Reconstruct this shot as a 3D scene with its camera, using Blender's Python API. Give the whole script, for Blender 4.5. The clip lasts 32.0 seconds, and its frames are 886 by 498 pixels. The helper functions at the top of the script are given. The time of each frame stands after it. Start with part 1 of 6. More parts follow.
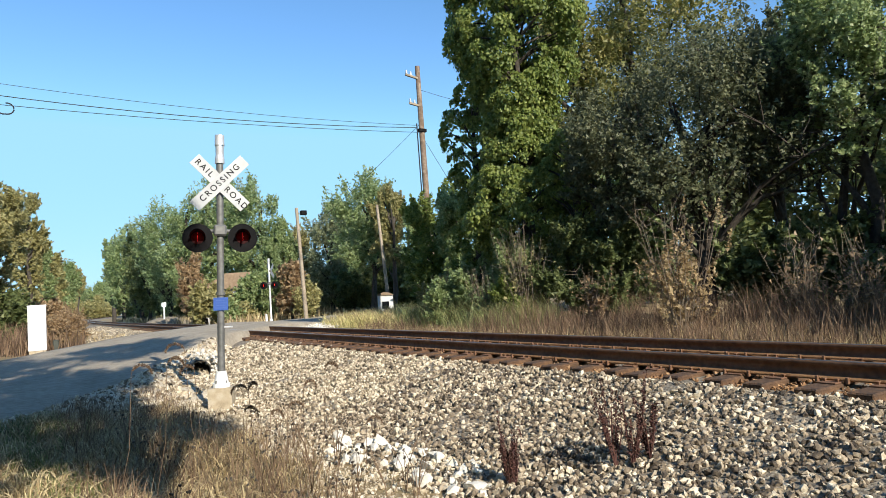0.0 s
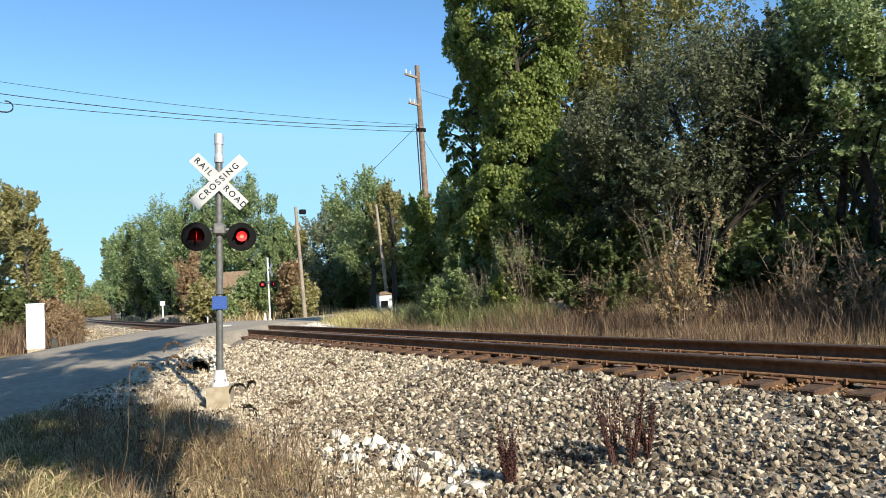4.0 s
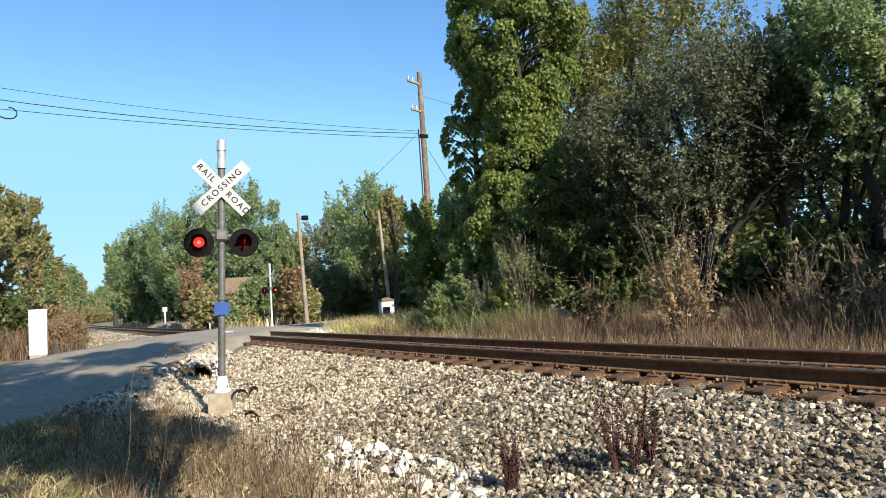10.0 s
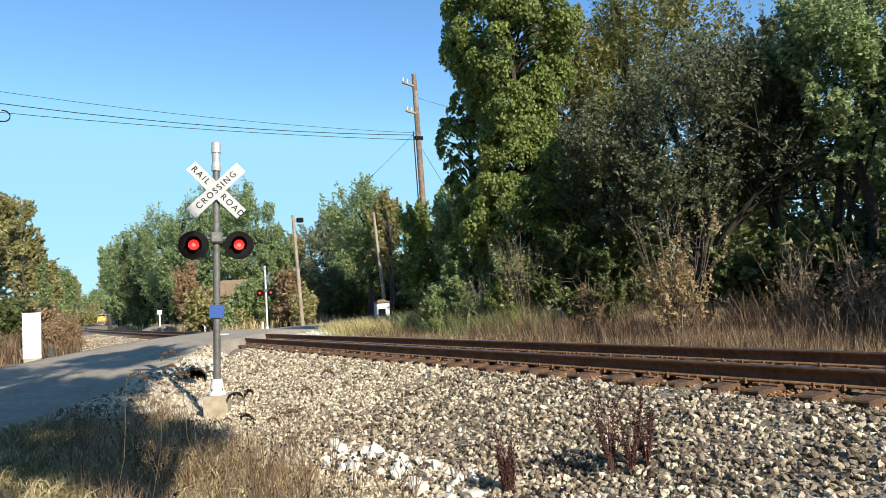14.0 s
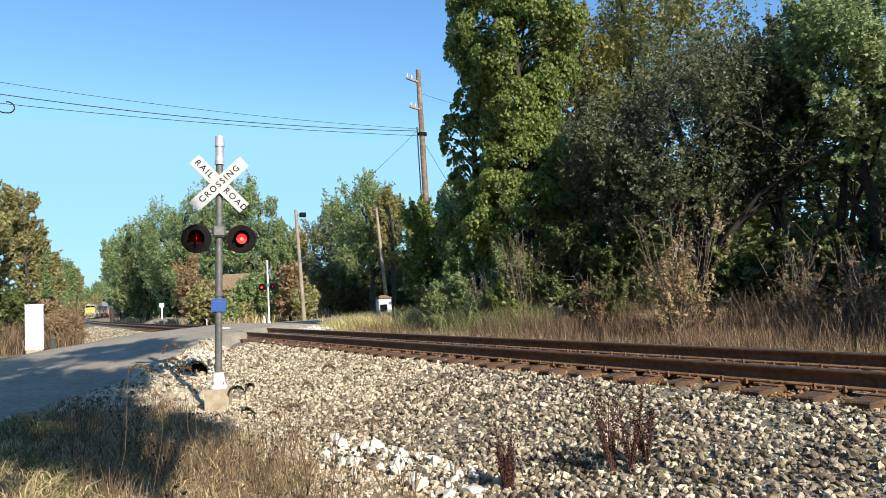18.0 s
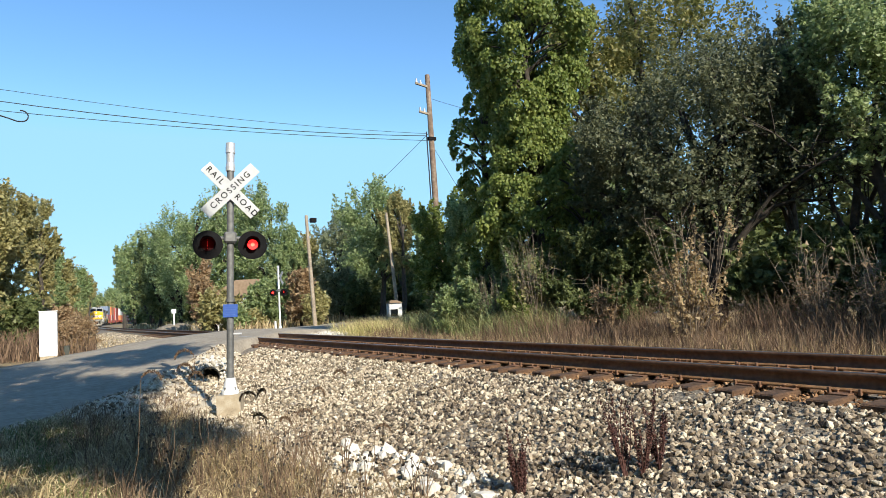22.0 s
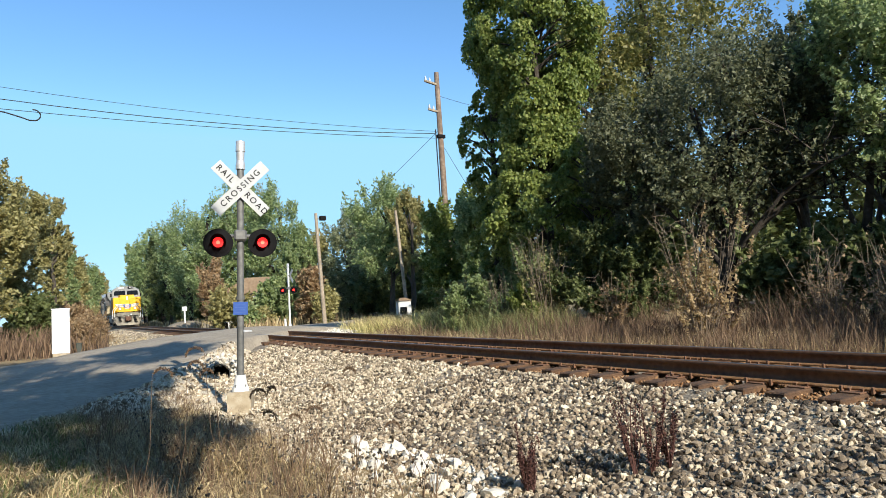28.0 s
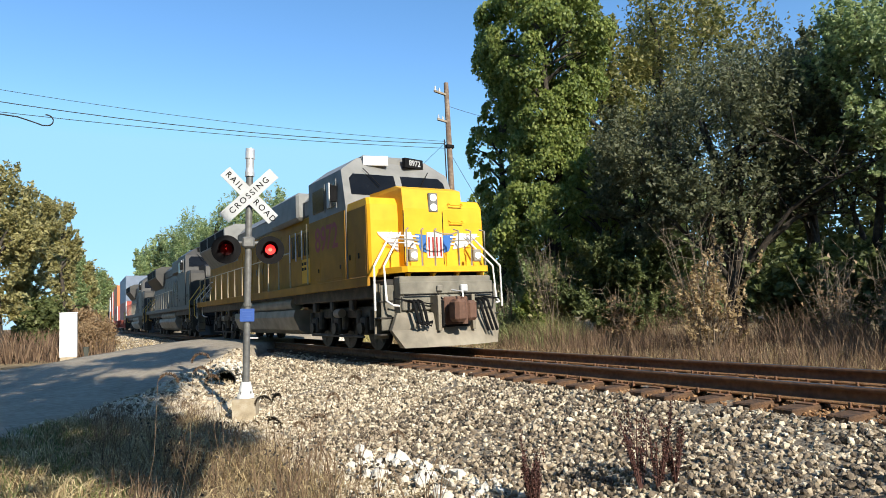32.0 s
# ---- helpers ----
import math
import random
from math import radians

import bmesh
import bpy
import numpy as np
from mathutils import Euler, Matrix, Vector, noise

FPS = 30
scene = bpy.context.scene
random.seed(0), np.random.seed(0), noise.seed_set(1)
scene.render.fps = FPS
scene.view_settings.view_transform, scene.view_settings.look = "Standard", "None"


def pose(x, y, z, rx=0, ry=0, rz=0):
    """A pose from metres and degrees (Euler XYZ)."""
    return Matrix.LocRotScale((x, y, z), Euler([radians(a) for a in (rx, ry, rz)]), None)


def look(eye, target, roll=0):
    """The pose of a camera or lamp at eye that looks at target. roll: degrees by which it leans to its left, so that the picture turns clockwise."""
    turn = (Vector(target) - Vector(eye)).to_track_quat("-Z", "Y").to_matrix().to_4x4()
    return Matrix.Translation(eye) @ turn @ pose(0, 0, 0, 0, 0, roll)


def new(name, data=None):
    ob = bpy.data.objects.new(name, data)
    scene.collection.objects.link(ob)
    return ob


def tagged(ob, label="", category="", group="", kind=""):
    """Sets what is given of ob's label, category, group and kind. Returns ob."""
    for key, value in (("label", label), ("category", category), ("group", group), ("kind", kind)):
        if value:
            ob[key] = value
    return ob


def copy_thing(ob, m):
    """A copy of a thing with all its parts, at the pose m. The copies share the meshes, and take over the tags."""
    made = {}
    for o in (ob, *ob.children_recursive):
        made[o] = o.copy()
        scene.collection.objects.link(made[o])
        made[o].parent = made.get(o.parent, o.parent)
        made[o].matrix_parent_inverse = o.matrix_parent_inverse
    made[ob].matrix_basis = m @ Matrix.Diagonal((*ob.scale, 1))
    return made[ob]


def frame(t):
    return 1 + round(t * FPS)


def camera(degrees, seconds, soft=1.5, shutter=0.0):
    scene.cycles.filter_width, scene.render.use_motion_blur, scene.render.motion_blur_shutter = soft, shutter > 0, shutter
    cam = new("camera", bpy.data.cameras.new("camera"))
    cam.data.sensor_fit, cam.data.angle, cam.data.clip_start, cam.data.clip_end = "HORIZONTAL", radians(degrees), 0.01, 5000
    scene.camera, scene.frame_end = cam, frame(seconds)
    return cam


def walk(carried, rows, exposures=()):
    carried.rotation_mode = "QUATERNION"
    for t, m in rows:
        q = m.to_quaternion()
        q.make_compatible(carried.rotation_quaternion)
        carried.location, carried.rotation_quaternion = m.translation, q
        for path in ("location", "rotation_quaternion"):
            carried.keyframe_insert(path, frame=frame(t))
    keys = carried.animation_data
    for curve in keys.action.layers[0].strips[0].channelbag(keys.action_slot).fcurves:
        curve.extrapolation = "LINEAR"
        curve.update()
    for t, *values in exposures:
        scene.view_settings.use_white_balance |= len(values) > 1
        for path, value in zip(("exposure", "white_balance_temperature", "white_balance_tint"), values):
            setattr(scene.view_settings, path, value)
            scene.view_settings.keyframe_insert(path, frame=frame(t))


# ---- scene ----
cam = camera(66.76, 32.0, soft=0.85)
EYE = (0.0, 0.0, 0.918)
# seconds and the turn about x, y, z in degrees
CAMERA_TURNS = (
    (0, 93.603, 3.633, -32.515), (0.5, 93.580, 3.648, -32.513), (1, 93.627, 3.569, -32.536), (1.5, 93.606, 3.740, -32.560),
    (2, 93.537, 3.927, -32.616), (2.5, 93.508, 3.853, -32.668), (3, 93.507, 3.512, -32.681), (3.5, 93.507, 3.470, -32.674),
    (5.5, 93.947, 3.423, -32.219), (6, 94.017, 3.437, -32.173), (6.5, 93.991, 3.543, -32.216), (7, 93.998, 3.433, -32.257),
    (7.5, 94.003, 3.604, -32.242), (8, 93.979, 3.610, -32.208), (8.5, 93.985, 3.504, -32.211), (9, 94.031, 3.362, -32.250),
    (9.5, 94.027, 3.486, -32.369), (10, 94.080, 3.445, -32.425), (10.5, 94.166, 3.579, -32.482), (11, 94.240, 3.566, -32.551),
    (11.5, 94.227, 3.596, -32.682), (12, 94.208, 3.675, -32.710), (12.5, 94.210, 3.659, -32.801), (13, 94.204, 3.676, -32.804),
    (13.5, 94.208, 3.602, -32.813), (14, 94.204, 3.676, -32.804), (14.5, 94.265, 3.707, -32.735), (16.5, 93.917, 3.066, -32.703),
    (17, 93.906, 3.001, -32.710), (17.5, 93.896, 2.958, -32.693), (18, 93.903, 2.995, -32.655), (18.5, 93.978, 3.402, -32.630),
    (19, 94.060, 3.697, -32.611), (19.5, 94.152, 3.682, -32.542), (20, 94.203, 3.718, -32.354), (20.5, 94.242, 3.712, -32.136),
    (21, 94.297, 3.369, -32.003), (21.5, 94.339, 3.281, -31.840), (22, 94.336, 3.299, -31.764), (22.5, 94.318, 3.350, -31.685),
    (23, 94.283, 3.175, -31.655), (23.5, 94.218, 3.171, -31.645), (24, 94.156, 3.400, -31.582), (24.5, 94.081, 3.359, -31.470),
    (25, 94.035, 3.047, -31.375), (25.5, 94.009, 2.931, -31.265), (27.5, 94.203, 3.326, -30.941), (28, 94.187, 3.289, -30.974),
    (28.5, 94.122, 3.187, -31.247), (29, 94.238, 2.983, -31.486), (29.5, 94.512, 3.205, -31.630), (30, 94.828, 2.983, -31.592),
    (30.5, 95.026, 2.802, -31.468), (31, 95.107, 2.643, -31.172), (31.5, 95.086, 2.577, -30.713), (32, 95.047, 2.400, -30.430),
)
walk(cam, [(t, pose(*EYE, rx, ry, rz)) for t, rx, ry, rz in CAMERA_TURNS], [(0.0, 0.62), (32.0, 0.62)])

# ---- light ----
SUN_AZIMUTH, SUN_HEIGHT = radians(179), radians(31)
world = bpy.data.worlds.new("sky")
scene.world = world
world.use_nodes = True
sky = world.node_tree.nodes.new("ShaderNodeTexSky")
sky.sky_type, sky.sun_disc = "NISHITA", False
sky.sun_elevation, sky.sun_rotation = SUN_HEIGHT, SUN_AZIMUTH
sky.air_density, sky.dust_density, sky.ozone_density = 1.0, 0.1, 2.2
background = world.node_tree.nodes["Background"]
background.inputs["Strength"].default_value = 0.142
rich = world.node_tree.nodes.new("ShaderNodeHueSaturation")
rich.inputs["Saturation"].default_value = 1.2
world.node_tree.links.new(sky.outputs[0], rich.inputs["Color"])
# the pale band over the horizon stays a clear light blue
clear = world.node_tree.nodes.new("ShaderNodeMix")
clear.data_type, clear.blend_type = "RGBA", "DARKEN"
clear.inputs["Factor"].default_value = 0.9
for socket in clear.inputs:
    if socket.type == "RGBA" and socket.name == "A":
        world.node_tree.links.new(rich.outputs[0], socket)
    if socket.type == "RGBA" and socket.name == "B":
        socket.default_value = (1.85, 3.6, 5.2, 1)
for socket in clear.outputs:
    if socket.type == "RGBA":
        world.node_tree.links.new(socket, background.inputs["Color"])
to_sun = Vector((math.sin(SUN_AZIMUTH) * math.cos(SUN_HEIGHT), math.cos(SUN_AZIMUTH) * math.cos(SUN_HEIGHT), math.sin(SUN_HEIGHT)))
sun = new("sun", bpy.data.lights.new("sun", "SUN"))
sun.data.energy, sun.data.angle, sun.data.color = 4.6, radians(0.53), (1.0, 0.93, 0.8)
sun.matrix_world = look(to_sun * 100, (0, 0, 0))


# ---- materials ----
def material(name, colours, scale=4.0, rough=0.8, metal=0.0, bump=0.0, bump_scale=40.0, patch=0.6, island=False, coat=0.0, thin=0.0, glow=None, shine=0.5):
    """A surface of two or more colours mixed by noise at two scales. island: each loose piece takes its own shade; thin: light that shines through."""
    m = bpy.data.materials.new(name)
    m.use_nodes = True
    nt = m.node_tree
    b = nt.nodes["Principled BSDF"]
    link = nt.links.new
    coord = nt.nodes.new("ShaderNodeTexCoord")
    fine, broad = nt.nodes.new("ShaderNodeTexNoise"), nt.nodes.new("ShaderNodeTexNoise")
    fine.inputs["Scale"].default_value, fine.inputs["Detail"].default_value = scale, 6
    broad.inputs["Scale"].default_value, broad.inputs["Detail"].default_value = scale * 0.13, 3
    for n in (fine, broad):
        link(coord.outputs["Object"], n.inputs["Vector"])
    mix = nt.nodes.new("ShaderNodeMix")
    mix.inputs["Factor"].default_value = 1 - patch
    link(fine.outputs["Fac"], mix.inputs["A"])
    link(broad.outputs["Fac"], mix.inputs["B"])
    value = mix.outputs["Result"]
    spread = nt.nodes.new("ShaderNodeMapRange")
    spread.inputs["From Min"].default_value, spread.inputs["From Max"].default_value = 0.3, 0.7
    link(value, spread.inputs["Value"])
    value = spread.outputs["Result"]
    if island:
        geometry = nt.nodes.new("ShaderNodeNewGeometry")
        mix2 = nt.nodes.new("ShaderNodeMix")
        mix2.inputs["Factor"].default_value = 0.65
        link(value, mix2.inputs["A"])
        link(geometry.outputs["Random Per Island"], mix2.inputs["B"])
        value = mix2.outputs["Result"]
    ramp = nt.nodes.new("ShaderNodeValToRGB")
    while len(ramp.color_ramp.elements) < len(colours):
        ramp.color_ramp.elements.new(0.5)
    for i, (e, c) in enumerate(zip(ramp.color_ramp.elements, colours)):
        e.position = i / max(1, len(colours) - 1)
        if island:
            e.position = 0.16 + 0.68 * e.position
        e.color = (*c, 1)
    link(value, ramp.inputs["Fac"])
    link(ramp.outputs["Color"], b.inputs["Base Color"])
    b.inputs["Roughness"].default_value, b.inputs["Metallic"].default_value = rough, metal
    b.inputs["Coat Weight"].default_value = coat
    b.inputs["Specular IOR Level"].default_value = shine
    if bump:
        relief = nt.nodes.new("ShaderNodeTexNoise")
        relief.inputs["Scale"].default_value, relief.inputs["Detail"].default_value = bump_scale, 8
        link(coord.outputs["Object"], relief.inputs["Vector"])
        bn = nt.nodes.new("ShaderNodeBump")
        bn.inputs["Strength"].default_value, bn.inputs["Distance"].default_value = min(1, bump), 0.02
        link(relief.outputs["Fac"], bn.inputs["Height"])
        link(bn.outputs["Normal"], b.inputs["Normal"])
    if thin:
        trans = nt.nodes.new("ShaderNodeBsdfTranslucent")
        dim = nt.nodes.new("ShaderNodeHueSaturation")
        dim.inputs["Value"].default_value = thin
        link(ramp.outputs["Color"], dim.inputs["Color"])
        link(dim.outputs["Color"], trans.inputs["Color"])
        shader = nt.nodes.new("ShaderNodeAddShader")
        link(b.outputs[0], shader.inputs[0])
        link(trans.outputs[0], shader.inputs[1])
        link(shader.outputs[0], nt.nodes["Material Output"].inputs["Surface"])
    if glow:
        b.inputs["Emission Color"].default_value, b.inputs["Emission Strength"].default_value = (*glow[0], 1), glow[1]
    return m


def leafy(name, *colours, thin=0.9):
    return material(name, colours, scale=1.2, rough=0.55, island=True, thin=thin, shine=0.25)


GRASS_GROUND = material("dry_grass_ground", [(0.07, 0.05, 0.025), (0.2, 0.14, 0.07), (0.3, 0.22, 0.11), (0.12, 0.11, 0.04)], 3.0, 0.95, bump=1, bump_scale=60)
BALLAST = material("ballast_gravel", [(0.05, 0.04, 0.03), (0.2, 0.165, 0.12), (0.38, 0.33, 0.25)], 28.0, 0.9, bump=1, bump_scale=30, patch=0.8)
CRIB_STONE = material("rust_stained_ballast", [(0.11, 0.055, 0.025), (0.27, 0.145, 0.065), (0.4, 0.25, 0.13)], 25.0, 0.9, bump=0.5, bump_scale=60, island=True)
STONE = material("ballast_stone", [(0.032, 0.024, 0.018), (0.14, 0.107, 0.074), (0.275, 0.215, 0.148), (0.43, 0.352, 0.25), (0.75, 0.66, 0.5)], 25.0, 0.85, bump=0.5, bump_scale=60, island=True)
PALE_STONE = material("pale_ballast_stone", [(0.075, 0.058, 0.04), (0.23, 0.18, 0.12), (0.38, 0.305, 0.21), (0.54, 0.455, 0.33), (0.8, 0.71, 0.55)], 25.0, 0.85, bump=0.5, bump_scale=60, island=True)
WHITE_ROCK = material("white_limestone", [(0.38, 0.33, 0.26), (0.62, 0.58, 0.5), (0.8, 0.77, 0.71)], 9.0, 0.85, bump=0.7, bump_scale=25, island=True)
ASPHALT = material("worn_asphalt", [(0.25, 0.213, 0.165), (0.36, 0.31, 0.24), (0.46, 0.4, 0.315)], 7.0, 0.9, bump=0.6, bump_scale=140, shine=0.12)
CONCRETE = material("weathered_concrete", [(0.25, 0.2, 0.13), (0.4, 0.33, 0.23), (0.48, 0.42, 0.33)], 8.0, 0.9, bump=0.5, bump_scale=50)
RUST = material("rusty_rail_side", [(0.085, 0.042, 0.022), (0.17, 0.085, 0.045), (0.25, 0.135, 0.075)], 14.0, 0.8, bump=0.4, bump_scale=90)
ORANGE_RUST = material("orange_rust_dust", [(0.16, 0.075, 0.03), (0.3, 0.15, 0.06), (0.36, 0.2, 0.1)], 16.0, 0.9, bump=0.6, bump_scale=90)
RAIL_TOP = material("worn_rail_head", [(0.25, 0.24, 0.23), (0.45, 0.44, 0.43)], 10.0, 0.35, metal=0.9)
TIE_WOOD = material("weathered_tie_timber", [(0.03, 0.019, 0.013), (0.105, 0.056, 0.029), (0.24, 0.13, 0.062)], 10.0, 0.9, bump=0.8, bump_scale=45)
STEEL = material("galvanised_mast_steel", [(0.1, 0.1, 0.098), (0.16, 0.16, 0.155), (0.24, 0.24, 0.23)], 12.0, 0.5, metal=0.3, bump=0.1)
ALUMINIUM = material("bright_aluminium", [(0.62, 0.62, 0.63), (0.75, 0.75, 0.76)], 12.0, 0.35, metal=0.45)
WHITE_PAINT = material("white_paint", [(0.7, 0.7, 0.68), (0.84, 0.84, 0.83)], 5.0, 0.5, bump=0.1)
CLEAN_WHITE = material("clean_white_cabinet_paint", [(0.78, 0.78, 0.78), (0.88, 0.88, 0.87)], 5.0, 0.45, bump=0.05)
TANK_GREEN = material("dark_green_pedestal_paint", [(0.03, 0.035, 0.028), (0.06, 0.065, 0.05)], 5.0, 0.6)
SIGN_WHITE = material("grey_white_sheeting", [(0.4, 0.41, 0.42), (0.56, 0.57, 0.58)], 4.0, 0.4)
BLACK = material("black_paint", [(0.006, 0.006, 0.0065), (0.014, 0.014, 0.015)], 6.0, 0.75, bump=0.1, shine=0.08)
PALE_BLUE = material("faded_blue_print", [(0.06, 0.12, 0.36), (0.09, 0.16, 0.42)], 6.0, 0.4)
BLUE = material("blue_sign_enamel", [(0.03, 0.08, 0.3), (0.05, 0.12, 0.4)], 6.0, 0.35)
RED_LENS = material("red_lamp_lens", [(0.016, 0.0008, 0.001), (0.032, 0.001, 0.0016)], 60.0, 0.5, shine=0.15)
RED_GLOW = material("lit_red_lamp", [(0.7, 0.01, 0.01), (0.8, 0.02, 0.015)], 60.0, 0.4, glow=((1.0, 0.022, 0.022), 1.15))
RED_HOT = material("bright_lamp_core", [(0.8, 0.1, 0.06), (0.85, 0.14, 0.08)], 60.0, 0.4, glow=((1.0, 0.13, 0.08), 1.7))
POLE_WOOD = material("grey_brown_pole_timber", [(0.18, 0.145, 0.105), (0.32, 0.26, 0.19), (0.44, 0.37, 0.28)], 7.0, 0.85, bump=0.6, bump_scale=30)
UTILITY_WOOD = material("red_brown_pole_timber", [(0.09, 0.06, 0.042), (0.2, 0.14, 0.1), (0.36, 0.29, 0.22)], 5.0, 0.85, bump=0.8, bump_scale=30)
BARK = material("tree_bark", [(0.022, 0.018, 0.014), (0.055, 0.044, 0.034), (0.1, 0.082, 0.064)], 9.0, 0.95, bump=1, bump_scale=25)
YELLOW_POST = material("yellow_post_paint", [(0.4, 0.3, 0.05), (0.55, 0.42, 0.1)], 5.0, 0.5)
STRIPE_POST = material("dusty_cream_handrail_paint", [(0.42, 0.34, 0.2), (0.55, 0.46, 0.3)], 5.0, 0.5)
HANDRAIL_YELLOW = material("yellow_handrail_paint", [(0.6, 0.36, 0.05), (0.7, 0.45, 0.08)], 5.0, 0.5)
BARK_PALE = material("pale_grey_twigs", [(0.12, 0.09, 0.065), (0.22, 0.17, 0.12), (0.3, 0.24, 0.18)], 9.0, 0.9)
WIRE = material("black_cable", [(0.015, 0.015, 0.016), (0.025, 0.025, 0.027)], 5.0, 0.6)
IVY = leafy("broad_green_leaves", (0.06, 0.085, 0.018), (0.12, 0.15, 0.036), (0.2, 0.22, 0.06), thin=0.8)
YELLOWING = leafy("yellowing_leaves", (0.07, 0.077, 0.02), (0.12, 0.12, 0.036), (0.19, 0.163, 0.056), thin=0.85)
WILLOW = leafy("grey_green_leaves", (0.046, 0.053, 0.027), (0.085, 0.092, 0.047), (0.14, 0.145, 0.082), thin=0.85)
# brighter copy of the willow green: far trees' sunlight put into the colour
SUNLIT_WILLOW = leafy("sunlit_grey_green_leaves", (0.08, 0.09, 0.048), (0.14, 0.15, 0.082), (0.22, 0.225, 0.14), thin=1.2)
# lower than the other greens: part of the wood's shade is in this colour
DARK_GREEN = leafy("dark_green_leaves", (0.045, 0.06, 0.022), (0.085, 0.105, 0.038), (0.14, 0.155, 0.062))
MID_GREEN = leafy("mid_green_leaves", (0.085, 0.115, 0.045), (0.15, 0.185, 0.08), (0.235, 0.265, 0.135), thin=1.1)
OLIVE = leafy("olive_autumn_leaves", (0.12, 0.11, 0.045), (0.2, 0.185, 0.075), (0.29, 0.255, 0.125))
RUSSET = leafy("russet_dry_leaves", (0.13, 0.085, 0.048), (0.21, 0.145, 0.08), (0.29, 0.215, 0.125))
TAN_LEAF = leafy("tan_dead_leaves", (0.14, 0.1, 0.05), (0.23, 0.17, 0.09), (0.31, 0.24, 0.14))
STRAW = material("dry_straw", [(0.13, 0.085, 0.042), (0.31, 0.23, 0.115), (0.58, 0.47, 0.27)], 2.0, 0.8, island=True, thin=0.25)
BROWN_WEED = material("brown_weed_stalks", [(0.055, 0.032, 0.02), (0.145, 0.09, 0.054), (0.27, 0.185, 0.115)], 2.0, 0.85, island=True, thin=0.15)
GREEN_BLADE = material("green_grass_blades", [(0.05, 0.07, 0.015), (0.11, 0.14, 0.035), (0.2, 0.2, 0.07)], 2.0, 0.7, island=True, thin=0.3)
# brightened yellow-green: the corner's sunlight is put into the blade colour
SUNNY_BLADE = material("sunlit_yellow_green_blades", [(0.22, 0.2, 0.065), (0.38, 0.34, 0.13), (0.56, 0.48, 0.24)], 2.0, 0.7, island=True, thin=0.5)
WEED_GREEN = material("tall_green_weeds", [(0.1, 0.12, 0.04), (0.18, 0.205, 0.075), (0.3, 0.29, 0.13)], 2.0, 0.7, island=True, thin=0.5)
PALE_TAN = material("pale_tan_grit", [(0.3, 0.235, 0.15), (0.5, 0.42, 0.3), (0.68, 0.6, 0.48)], 9.0, 0.9, bump=0.5, bump_scale=40, island=True)
RED_WEED = material("dark_red_dock_weed", [(0.035, 0.012, 0.01), (0.07, 0.026, 0.02), (0.12, 0.05, 0.036)], 20.0, 0.8, island=True)


# ---- mesh helpers ----
def raw_mesh(name, verts, faces):
    """A mesh from arrays: faces all of one size."""
    verts, faces = np.asarray(verts, np.float32), np.asarray(faces, np.int32)
    me = bpy.data.meshes.new(name)
    n, k = faces.shape
    me.vertices.add(len(verts))
    me.vertices.foreach_set("co", verts.ravel())
    me.loops.add(n * k)
    me.loops.foreach_set("vertex_index", faces.ravel())
    me.polygons.add(n)
    me.polygons.foreach_set("loop_start", np.arange(0, n * k, k, dtype=np.int32))
    me.update(calc_edges=True)
    if k == 3:
        me.shade_flat()
    return me


def part(name, shape, mat, parent=None, label="", at=None):
    """One mesh object, from a bmesh, a mesh or (verts, faces), under a thing."""
    if isinstance(shape, bmesh.types.BMesh):
        me = bpy.data.meshes.new(name)
        bmesh.ops.recalc_face_normals(shape, faces=shape.faces)
        shape.to_mesh(me)
        shape.free()
    elif isinstance(shape, tuple):
        me = raw_mesh(name, *shape)
    else:
        me = shape
    if not me.materials:
        me.materials.append(mat)
    ob = new(name, me)
    if at is not None:
        ob.matrix_basis = at
    if parent is not None:
        ob.parent = parent
    if label:
        ob["label"] = label
    return ob


def empty(name, m=None):
    ob = new(name)
    ob.empty_display_size = 0.1
    if m is not None:
        ob.matrix_basis = m
    return ob


def box(bm, x0, x1, y0, y1, z0, z1, bevel=0.0):
    made = bmesh.ops.create_cube(bm, size=1)["verts"]
    for v in made:
        v.co = Vector(((x0 + x1) / 2 + v.co.x * (x1 - x0), (y0 + y1) / 2 + v.co.y * (y1 - y0), (z0 + z1) / 2 + v.co.z * (z1 - z0)))
    if bevel:
        edges = list({e for v in made for e in v.link_edges})
        bmesh.ops.bevel(bm, geom=edges, offset=bevel, segments=1, affect="EDGES", clamp_overlap=True)
    return bm


def one_box(*a, bevel=0.01):
    return box(bmesh.new(), *a, bevel=bevel)


def bar(bm, a, b, r, sides=8, r2=None):
    """A round bar from a to b."""
    a, b = Vector(a), Vector(b)
    m = Matrix.Translation((a + b) / 2) @ (b - a).to_track_quat("Z", "Y").to_matrix().to_4x4()
    bmesh.ops.create_cone(bm, cap_ends=True, segments=sides, radius1=r, radius2=r if r2 is None else r2, depth=(b - a).length, matrix=m)
    return bm


